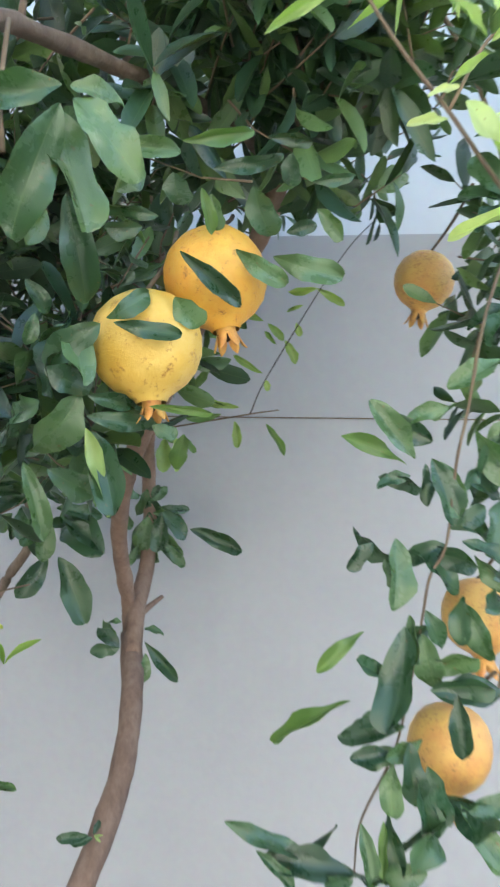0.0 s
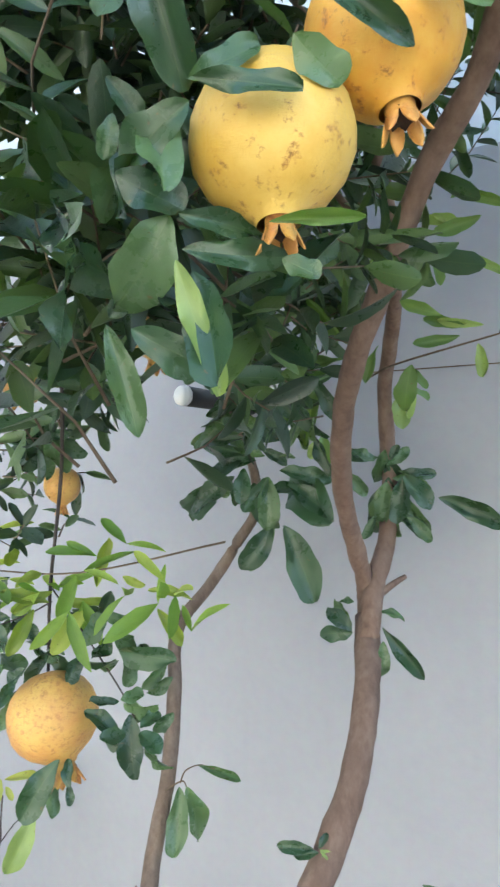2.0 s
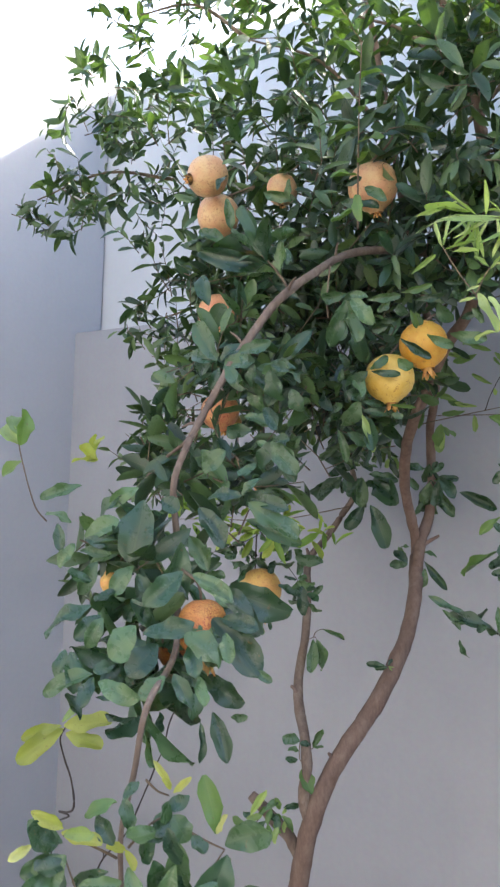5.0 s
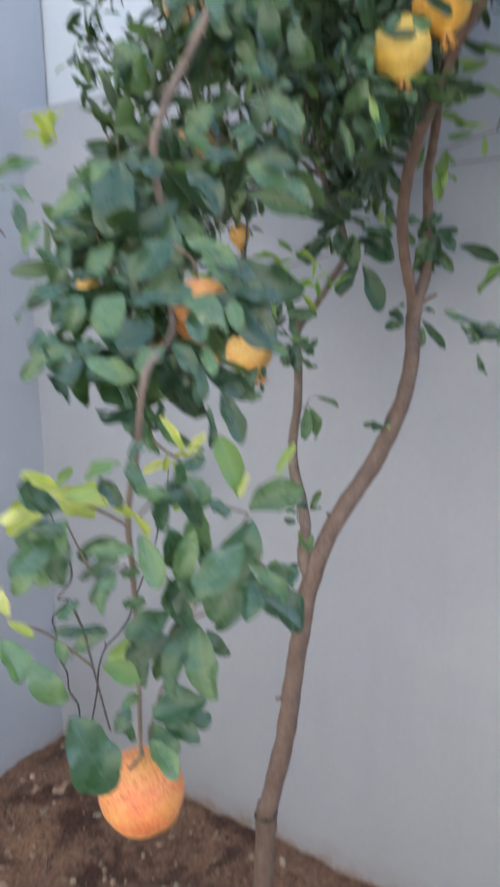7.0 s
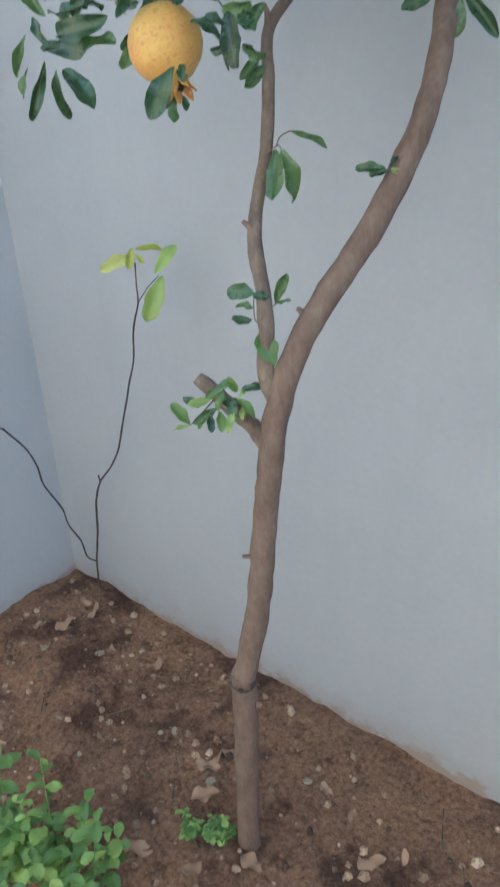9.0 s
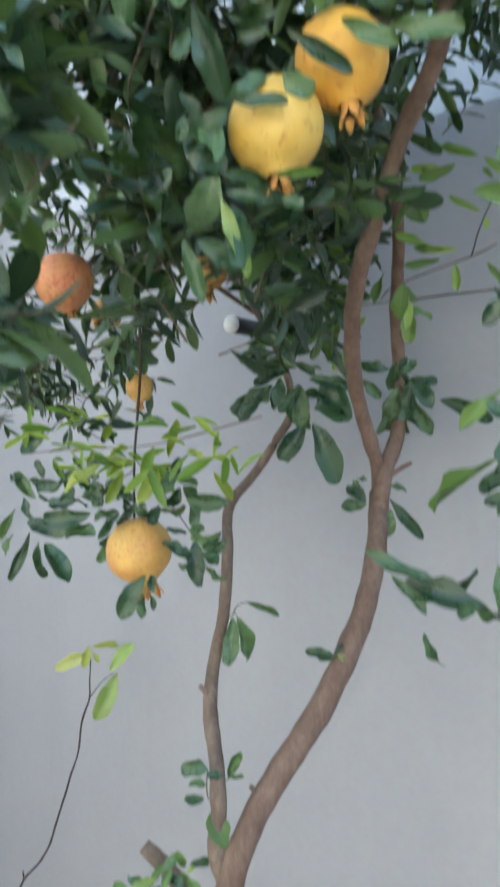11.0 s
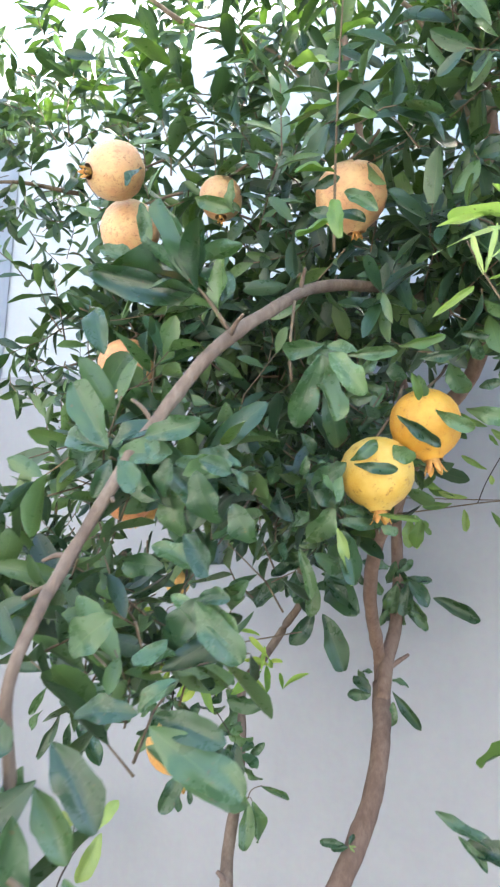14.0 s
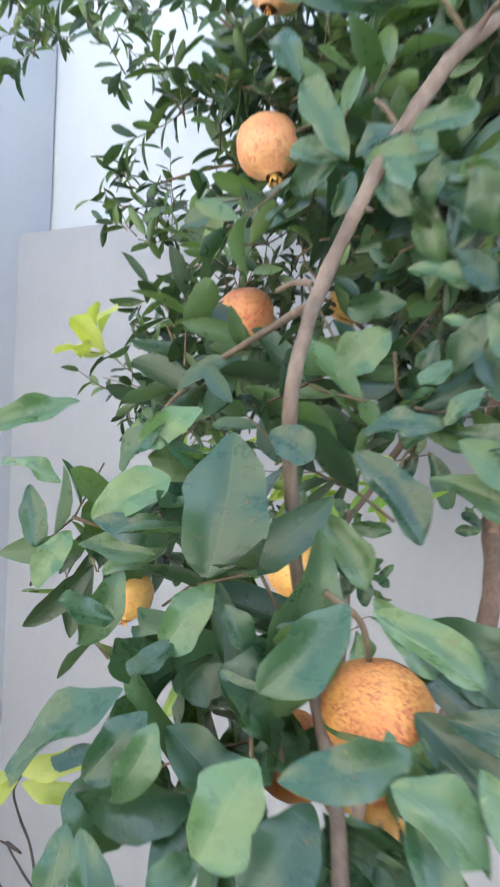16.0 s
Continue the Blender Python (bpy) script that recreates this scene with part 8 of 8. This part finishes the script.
clump((-0.70, 1.02, 2.10), (0.20, 0.15, 0.09), 26, 0.040)
clump((0.02, 0.95, 3.02), (0.34, 0.30, 0.26), 26, 0.054)
clump((-0.45, 0.75, 2.52), (0.22, 0.12, 0.16), 26, 0.052)
clump((-0.75, 0.92, 3.26), (0.42, 0.30, 0.18), 34, 0.050)
clump((-0.88, 0.83, 3.02), (0.30, 0.14, 0.14), 26, 0.050, (6, 10))
clump((-1.08, 0.87, 2.86), (0.22, 0.14, 0.13), 20, 0.052, (6, 9))
clump((0.05, 0.72, 2.76), (0.17, 0.09, 0.22), 20, 0.056)
clump((0.05, 0.85, 2.62), (0.16, 0.12, 0.12), 26, 0.056)
clump((0.28, 0.95, 2.42), (0.10, 0.15, 0.20), 18, 0.052)
# mostly unseen canopy added overhead on the right to block sky and shade the wall
clump((0.50, 1.10, 2.98), (0.30, 0.36, 0.24), 70, 0.056)
clump((0.72, 1.05, 3.10), (0.32, 0.36, 0.26), 60, 0.056)
clump((0.55, 0.55, 3.28), (0.40, 0.36, 0.24), 70, 0.056)
clump((1.05, 0.85, 3.20), (0.36, 0.40, 0.26), 60, 0.056)
clump((0.15, 0.60, 3.42), (0.36, 0.30, 0.18), 45, 0.056)


def joined_leaves(name, leaves, mat, label):
    vs, fs, us, o = [], [], [], 0
    for k, m in leaves:
        v, f, uv = MASS_SHAPES[k]
        a = np.array(m)
        vs.append(v @ a[:3, :3].T + a[:3, 3])
        fs.extend([tuple(o + i for i in q) for q in f])
        us.append(uv)
        o += len(v)
    tagged(hang(mesh_object(name, np.concatenate(vs), fs, mat, None, label, np.concatenate(us)), tree), kind="stuff")


joined_leaves("foliage", LEAVES, MASS, "dense glossy dark green leaves")
joined_leaves("fresh_foliage", SPRAYS, SPRAY, "fine yellow-green leaves")
tagged(hang(mesh_object("twigwork", TWIGS_V, TWIGS_F, TWIG, None, "thin brown twigs"), tree), kind="stuff")
# inner branches that carry the crown and the mostly unseen canopy added on the right
for k, (a, b) in enumerate((((0.02, 0.85, 2.75), (-0.15, 0.75, 2.95)), ((-0.03, 0.85, 3.0), (-0.3, 0.85, 3.2)), ((-0.185, 1.17, 2.57), (-0.4, 0.95, 2.75)), ((-0.52, 1.1, 2.5), (-0.75, 0.95, 2.85)),
                            ((-0.2, 1.0, 2.85), (-0.5, 0.9, 3.1)), ((0.02, 0.85, 2.75), (0.2, 1.0, 2.95)), ((-0.45, 1.25, 2.25), (-0.6, 0.95, 2.3)), ((-0.75, 0.95, 2.85), (-1.2, 0.87, 2.86)),
                            ((-0.2, 1.27, 2.42), (-0.3, 0.9, 2.45)), ((-0.5, 0.9, 3.1), (-0.85, 0.9, 3.28)), ((-0.52, 1.1, 2.5), (-0.8, 0.95, 2.5)), ((0.2, 1.0, 2.95), (0.75, 1.05, 3.1)), ((0.2, 1.0, 2.95), (0.55, 0.55, 3.28)), ((0.75, 1.05, 3.1), (1.1, 0.85, 3.22)), ((-0.03, 0.85, 3.0), (0.15, 0.6, 3.4)))):
    a, b = Vector(a), Vector(b)
    tree_limb("branch", [a, a.lerp(b, 0.5) + Vector((0.02, -0.01, 0.04)), b], 0.005, 0.002, TWIG, sides=7, steps=5)

# ---- other plants ----
def plant(name, root, label, category):
    ob = new(name)
    ob.location = root
    ob.empty_display_size = 0.1
    bpy.context.view_layer.update()
    return tagged(ob, label, category)


sapling = plant("sapling", (-1.615, 1.496, 0.12), "spindly young sapling with dark stems and a few yellow leaves", "sapling")
hang(limb("stem", [(-1.622, 1.497, 0.03), (-1.619, 1.496, 0.075), (-1.605, 1.493, 0.186), (-1.594, 1.491, 0.284), (-1.543, 1.483, 0.448), (-1.513, 1.476, 0.578), (-1.466, 1.471, 0.671), (-1.385, 1.465, 0.757), (-1.319, 1.455, 0.843), (-1.272, 1.443, 0.932), (-1.203, 1.422, 1.051), (-1.175, 1.414, 1.105), (-1.131, 1.404, 1.184), (-1.091, 1.384, 1.284), (-1.044, 1.369, 1.360), (-1.037, 1.365, 1.410), (-1.028, 1.361, 1.463)], 0.0042, 0.0018, DARKTWIG, None, sides=7, knob=0.5), sapling)
hang(limb("stem", [(-1.466, 1.471, 0.671), (-1.467, 1.471, 0.685), (-1.468, 1.470, 0.698)], 0.0026, 0.0022, DARKTWIG, None, sides=6), sapling)
hang(limb("stem", [(-1.594, 1.491, 0.284), (-1.658, 1.496, 0.279), (-1.645, 1.472, 0.369), (-1.658, 1.443, 0.445), (-1.607, 1.395, 0.560), (-1.596, 1.338, 0.682), (-1.506, 1.275, 0.801), (-1.460, 1.225, 0.895), (-1.054, 0.948, 1.164), (-1.14, 0.985, 1.135), (-0.702, 0.657, 1.408), (-0.703, 0.652, 1.467), (-0.705, 0.631, 1.523), (-0.704, 0.618, 1.566), (-0.695, 0.622, 1.59)], 0.0036, 0.0016, DARKTWIG, None, sides=7, knob=0.4), sapling)
hang(limb("stem", [(-1.044, 1.369, 1.360), (-1.022, 1.390, 1.399), (-0.979, 1.389, 1.431)], 0.0013, 0.0009, DARKTWIG, None, sides=5), sapling)
leaf_to(sapling, (-1.027, 1.358, 1.481), (-1.055, 1.274, 1.459), (0.59, -0.52, 0.48), 0.83, YELLOW, kind=0, loose=0.06)
leaf_to(sapling, (-1.025, 1.363, 1.495), (-0.990, 1.429, 1.492), (0.57, -0.55, 0.47), 0.59, YELLOW, kind=0, loose=0.06)
leaf_to(sapling, (-1.026, 1.355, 1.499), (-1.014, 1.328, 1.455), (0.59, -0.53, 0.48), 1.02, YELLOW, kind=0, loose=0.06)
leaf_to(sapling, (-1.017, 1.360, 1.484), (-0.990, 1.355, 1.467), (0.58, -0.54, 0.48), 0.98, YELLOW, kind=0, loose=0.06)
leaf_to(sapling, (-0.985, 1.384, 1.436), (-0.954, 1.431, 1.504), (0.56, -0.55, 0.48), 0.90, FRESH, kind=0, loose=0.06)
leaf_to(sapling, (-0.970, 1.395, 1.431), (-0.981, 1.335, 1.325), (0.57, -0.54, 0.52), 0.90, FRESH, kind=0, loose=0.06)
leaf_to(sapling, (-0.704, 0.621, 1.592), (-0.747, 0.548, 1.586), (0.57, -0.48, 0.64), 0.73, YELLOW, loose=0.18)
leaf_to(sapling, (-0.702, 0.624, 1.592), (-0.627, 0.690, 1.606), (0.54, -0.52, 0.64), 1.02, YELLOW, loose=0.18)
leaf_to(sapling, (-0.699, 0.624, 1.586), (-0.742, 0.528, 1.547), (0.57, -0.48, 0.65), 0.88, YELLOW, loose=0.18)
leaf_to(sapling, (-0.706, 0.623, 1.598), (-0.679, 0.660, 1.650), (0.55, -0.51, 0.62), 0.73, FRESH, loose=0.18)
leaf_to(sapling, (-0.695, 0.624, 1.579), (-0.625, 0.664, 1.555), (0.53, -0.51, 0.65), 0.98, YELLOW, loose=0.18)

shrub = plant("narrow_leaved_shrub", (0.98, 0.78, 0.09), "slender shrub with narrow yellow-green leaves reaching over", "shrub")
hang(limb("stem", [(0.98, 0.78, 0.05), (0.92, 0.76, 0.9), (0.72, 0.68, 1.75), (0.45, 0.60, 2.16), (0.30, 0.56, 2.265), (0.21, 0.55, 2.308)], 0.010, 0.0013, TWIG, None, sides=8), shrub)
hang(limb("stem", [(0.21, 0.55, 2.308), (0.179, 0.55, 2.327), (0.146, 0.55, 2.374), (0.122, 0.55, 2.407), (0.10, 0.55, 2.444), (0.086, 0.55, 2.473)], 0.0013, 0.0007, TWIG, None, sides=7), shrub)
hang(limb("stem", [(0.146, 0.55, 2.374), (0.162, 0.55, 2.405), (0.174, 0.55, 2.41)], 0.0010, 0.0007, TWIG, None, sides=6), shrub)
hang(limb("stem", [(0.30, 0.56, 2.265), (0.27, 0.555, 2.38), (0.209, 0.55, 2.46), (0.174, 0.55, 2.469), (0.144, 0.55, 2.476), (0.115, 0.55, 2.482)], 0.0016, 0.0009, PALE, None, sides=6), shrub)
leaf_to(shrub, (0.062, 0.540, 2.408), (0.090, 0.550, 2.436), (0.39, -0.59, 0.07), 0.42, PALE, loose=0.15)
leaf_to(shrub, (0.060, 0.550, 2.489), (0.103, 0.550, 2.492), (0.35, -0.56, -0.00), 0.32, PALE, loose=0.15)
leaf_to(shrub, (0.103, 0.550, 2.493), (0.136, 0.550, 2.483), (0.31, -0.57, -0.01), 0.36, PALE, loose=0.15)
leaf_to(shrub, (0.136, 0.550, 2.482), (0.058, 0.540, 2.518), (0.33, -0.55, -0.02), 0.21, PALE, loose=0.15)
leaf_to(shrub, (0.144, 0.550, 2.477), (0.104, 0.540, 2.508), (0.30, -0.57, -0.02), 0.23, PALE, loose=0.15)
leaf_to(shrub, (0.140, 0.550, 2.478), (0.132, 0.540, 2.449), (0.29, -0.59, 0.00), 0.37, PALE, loose=0.15)
leaf_to(shrub, (0.144, 0.550, 2.473), (0.150, 0.540, 2.417), (0.29, -0.61, 0.02), 0.31, PALE, loose=0.15)
leaf_to(shrub, (0.152, 0.550, 2.472), (0.120, 0.540, 2.430), (0.30, -0.60, 0.02), 0.21, PALE, loose=0.2)
leaf_to(shrub, (0.161, 0.550, 2.470), (0.146, 0.540, 2.437), (0.27, -0.61, 0.01), 0.28, PALE, loose=0.2)
leaf_to(shrub, (0.170, 0.550, 2.468), (0.185, 0.540, 2.406), (0.24, -0.63, 0.02), 0.21, PALE, loose=0.2)
leaf_to(shrub, (0.181, 0.550, 2.466), (0.171, 0.540, 2.417), (0.24, -0.62, 0.01), 0.21, PALE, loose=0.2)
leaf_to(shrub, (0.191, 0.550, 2.463), (0.198, 0.540, 2.412), (0.22, -0.63, 0.01), 0.22, PALE, loose=0.2)
leaf_to(shrub, (0.201, 0.550, 2.461), (0.185, 0.540, 2.420), (0.22, -0.63, 0.01), 0.21, PALE, loose=0.2)
leaf_to(shrub, (0.100, 0.550, 2.442), (0.108, 0.550, 2.467), (0.34, -0.59, 0.03), 0.36, PALE, loose=0.2)
leaf_to(shrub, (0.104, 0.550, 2.438), (0.145, 0.540, 2.444), (0.32, -0.60, 0.03), 0.30, PALE, loose=0.2)
leaf_to(shrub, (0.113, 0.550, 2.434), (0.157, 0.540, 2.422), (0.31, -0.62, 0.04), 0.30, PALE, loose=0.2)
leaf_to(shrub, (0.171, 0.550, 2.410), (0.215, 0.530, 2.408), (0.23, -0.65, 0.05), 0.34, PALE, loose=0.15)
leaf_to(shrub, (0.162, 0.550, 2.407), (0.146, 0.540, 2.422), (0.28, -0.63, 0.05), 0.58, PALE, loose=0.15)
leaf_to(shrub, (0.164, 0.550, 2.405), (0.177, 0.540, 2.414), (0.26, -0.64, 0.05), 0.58, PALE, loose=0.2)
leaf_to(shrub, (0.151, 0.550, 2.385), (0.139, 0.540, 2.380), (0.31, -0.65, 0.10), 0.58, PALE, loose=0.2)
leaf_to(shrub, (0.146, 0.550, 2.386), (0.163, 0.540, 2.392), (0.29, -0.65, 0.09), 0.58, PALE, loose=0.2)
leaf_to(shrub, (0.152, 0.540, 2.373), (0.184, 0.520, 2.325), (0.29, -0.67, 0.13), 0.55, PALE, loose=0.15)
leaf_to(shrub, (0.165, 0.540, 2.367), (0.193, 0.520, 2.329), (0.27, -0.68, 0.13), 0.58, PALE, loose=0.15)
leaf_to(shrub, (0.146, 0.550, 2.370), (0.128, 0.540, 2.365), (0.32, -0.65, 0.12), 0.53, PALE, loose=0.15)
leaf_to(shrub, (0.183, 0.530, 2.320), (0.142, 0.530, 2.322), (0.31, -0.69, 0.18), 0.24, PALE, loose=0.15)
leaf_to(shrub, (0.190, 0.530, 2.317), (0.219, 0.520, 2.316), (0.24, -0.71, 0.17), 0.51, PALE, loose=0.15)
leaf_to(shrub, (0.100, 0.550, 2.442), (0.086, 0.550, 2.475), (0.35, -0.58, 0.02), 0.41, PALE, loose=0.2)
leaf_to(shrub, (0.206, 0.520, 2.302), (0.219, 0.520, 2.288), (0.23, -0.73, 0.21), 0.55, PALE, loose=0.2)
leaf_to(shrub, (0.184, 0.550, 2.475), (0.212, 0.540, 2.464), (0.20, -0.61, -0.02), 0.38, PALE, loose=0.2)
leaf_to(shrub, (0.120, 0.550, 2.498), (0.085, 0.550, 2.500), (0.32, -0.56, -0.02), 0.32, PALE, loose=0.2)
leaf_to(shrub, (0.152, 0.550, 2.481), (0.181, 0.550, 2.480), (0.25, -0.60, -0.02), 0.32, PALE, loose=0.2)
for k in range(22):
    f = k / 21
    b = Vector((0.27, 0.555, 2.44)).lerp(Vector((0.11, 0.55, 2.485)), f)
    d = Vector((-0.5, -0.25, -0.15)) + unit(RND) * 0.9
    leaf(shrub, b, d, Vector((0.2, -0.6, 0.5)) + unit(RND) * 0.4, RND.uniform(0.035, 0.085), RND.uniform(0.7, 1.3), PALE, 0, [NARROW])

# ---- weeds and litter on the soil ----
def weed(name, root, label, stems, height, size, seed, mat):
    r = random.Random(seed)
    ob = plant(name, root, label, "weed")
    vs, fs, us, o = [], [], [], 0
    sv, sf = [], []
    for k in range(stems):
        a = r.random() * 6.28
        lean = r.uniform(0.15, 0.75)
        h = height * r.uniform(0.55, 1.1)
        top = Vector(root) + Vector((math.cos(a) * lean * h, math.sin(a) * lean * h, h))
        mid = Vector(root).lerp(top, 0.5) + Vector((0, 0, 0.1 * h))
        v, f = tube_data([Vector(root) - Vector((0, 0, 0.02)), mid, top], 0.0022, 0.0012, 5, 3)
        n = len(sv)
        sv.extend(v)
        sf.extend([tuple(n + i for i in q) for q in f])
        for j in range(6):
            f_ = 0.4 + 0.6 * j / 5
            base = Vector(root).lerp(mid, f_ * 2) if f_ < 0.5 else mid.lerp(top, f_ * 2 - 1)
            for s in (0, math.pi):
                b_ = a + j * 1.4 + s
                m = leaf_frame(base, (math.cos(b_), math.sin(b_), r.uniform(-0.1, 0.5)), Vector((0, 0, 1)) + unit(r) * 0.35, size * r.uniform(0.45, 1.4), r.uniform(0.75, 1.05))
                v2, f2, u2 = ROUND
                mm = np.array(m)
                vs.append(v2 @ mm[:3, :3].T + mm[:3, 3])
                fs.extend([tuple(o + i for i in q) for q in f2])
                us.append(u2)
                o += len(v2)
    hang(mesh_object("stem", sv, sf, WEED), ob)
    lf = hang(mesh_object("foliage", np.concatenate(vs), fs, mat, None, "rounded light green leaves", np.concatenate(us)), ob)
    tagged(lf, kind="stuff")
    return ob


weed("weed", (-0.80, 0.70, 0.09), "leafy light green weed growing in the soil", 11, 0.29, 0.046, 3, WEED)
weed("weed", (-0.69, 0.70, 0.09), "leafy light green weed growing in the soil", 8, 0.27, 0.042, 9, WEED)
weed("weed", (-0.95, 0.64, 0.09), "leafy light green weed growing in the soil", 11, 0.27, 0.046, 4, WEED)
weed("weed", (-0.585, 1.03, 0.09), "small green weed at the foot of the trunk", 12, 0.05, 0.024, 5, WEED)
weed("weed", (-0.66, 1.00, 0.09), "small green weed near the foot of the trunk", 9, 0.045, 0.022, 6, WEED)


def clods():
    r = random.Random(21)
    v, f = [], []
    for _ in range(1700):
        x, y = r.uniform(-1.78, 0.9), r.uniform(0.45, 1.5)
        s = 0.003 + 0.014 * r.random() ** 3
        c = Vector((x, y, soil_height(x, y) + s * 0.25))
        o = len(v)
        for i in range(2):
            for k in range(5):
                a = k * 1.2566 + i * 0.6 + r.random() * 0.4
                q = s * r.uniform(0.65, 1.15) * (1.0 if i == 0 else 0.7)
                v.append(c + Vector((q * math.cos(a), q * math.sin(a), (-0.4 if i == 0 else 0.45) * s * r.uniform(0.7, 1.2))))
        v.append(c + Vector((0, 0, s * 0.75)))
        for k in range(5):
            k2 = (k + 1) % 5
            f.append((o + k, o + k2, o + 5 + k2, o + 5 + k))
            f.append((o + 5 + k, o + 5 + k2, o + 10))
    return tagged(mesh_object("soil_clods", v, f, CRUMB, None, smooth=False), "loose brown crumbs and clods on the soil", "clods", kind="stuff")


clods()


def chip(x, y, s, seed, mat=CHIP, name="plaster_chip", label="pale broken plaster chip lying on the soil", category="debris"):
    r = random.Random(seed)
    n = 7
    v = []
    for z in (0.0, 0.22 * s):
        for k in range(n):
            a = 6.283 * k / n
            q = s * r.uniform(0.7, 1.15) * (0.9 if z else 1.0)
            v.append((q * math.cos(a), q * math.sin(a) * 0.75, z + r.uniform(-0.02, 0.02) * s))
    f = [(k, (k + 1) % n, n + (k + 1) % n, n + k) for k in range(n)] + [tuple(range(n, 2 * n)), tuple(range(n - 1, -1, -1))]
    ob = mesh_object(name, v, f, mat, None, smooth=False)
    ob.matrix_basis = pose(x, y, soil_height(x, y) - 0.002, r.uniform(-12, 12), r.uniform(-12, 12), r.uniform(0, 360))
    return tagged(ob, label, category, "litter on the soil")


def dry_leaf(x, y, s, seed):
    r = random.Random(seed)
    g, f, uv = leaf_grid(S6, 4, 0.5, r.uniform(-0.8, 0.3), r.uniform(-0.5, 0.9), 0.10, seed)
    lo = g[:, 2].min()
    th = 0.006
    top = g - (0, 0, lo)
    v = np.concatenate([top + (0, 0, th), top])
    n = len(g)
    faces = list(f) + [tuple(n + i for i in reversed(q)) for q in f]
    ob = mesh_object("dry_leaf", v, faces, DRY, None)
    ob.matrix_basis = pose(x, y, soil_height(x, y) - 0.001, r.uniform(-6, 6), r.uniform(-6, 6), r.uniform(0, 360)) @ Matrix.Diagonal((s, s, s, 1))
    return tagged(ob, "dry curled brown leaf lying on the soil", "leaf", "litter on the soil")


for k, (x, y, s) in enumerate(((-0.717, 1.142, 0.020), (-1.36, 1.28, 0.022), (-1.52, 1.17, 0.020), (-0.93, 1.21, 0.016), (-0.36, 0.96, 0.017), (-1.1, 0.98, 0.012), (-0.1, 1.16, 0.016), (-1.25, 1.02, 0.013), (-0.5, 1.3, 0.014))):
    chip(x, y, s, 40 + k)
LITTER = random.Random(77)
for k in range(60):
    dry_leaf(LITTER.uniform(-1.7, 0.3), LITTER.uniform(0.55, 1.47), LITTER.uniform(0.035, 0.085), 100 + k)
for k in range(30):
    x, y, a = LITTER.uniform(-1.7, 0.2), LITTER.uniform(0.6, 1.45), LITTER.uniform(0, 3.14)
    L = LITTER.uniform(0.04, 0.13)
    p = [Vector((x + math.cos(a) * L * t, y + math.sin(a) * L * t + 0.01 * math.sin(5 * t), 0)) for t in (-0.5, 0.0, 0.5)]
    for q in p:
        q.z = soil_height(q.x, q.y) + 0.003
    tagged(limb("fallen_twig", p, 0.003, 0.0015, TWIG, None, sides=6, steps=3), "broken dry twig lying on the soil", "twig", "litter on the soil")

# ---- small things on the wall ----
cable = limb("cable", [(-0.45, WY - 0.003, 2.292), (0.0, WY - 0.003, 2.297), (0.6, WY - 0.003, 2.302), (1.6, WY - 0.003, 2.296), (2.6, WY - 0.003, 2.30)], 0.0011, 0.0011, TWIG, None, sides=6, steps=4, knob=0)
tagged(cable, "thin dark cable running along the grey wall", "cable")


def pipe_stub():
    ob = plant("pipe_stub", (-0.565, WY, 2.243), "short dark pipe with a white end sticking out of the wall", "pipe")
    v, f = tube_data([(-0.565, WY + 0.01, 2.243), (-0.568, 1.45, 2.245), (-0.572, 1.345, 2.247)], 0.017, 0.017, 18, 1)
    hang(mesh_object("tube", v, f, BLACK), ob)
    v, f = tube_data([(-0.572, 1.347, 2.247), (-0.5725, 1.338, 2.247)], 0.0175, 0.0165, 18, 1)
    hang(mesh_object("cap", v, f, CAP, None, "white end cap"), ob)


pipe_stub()
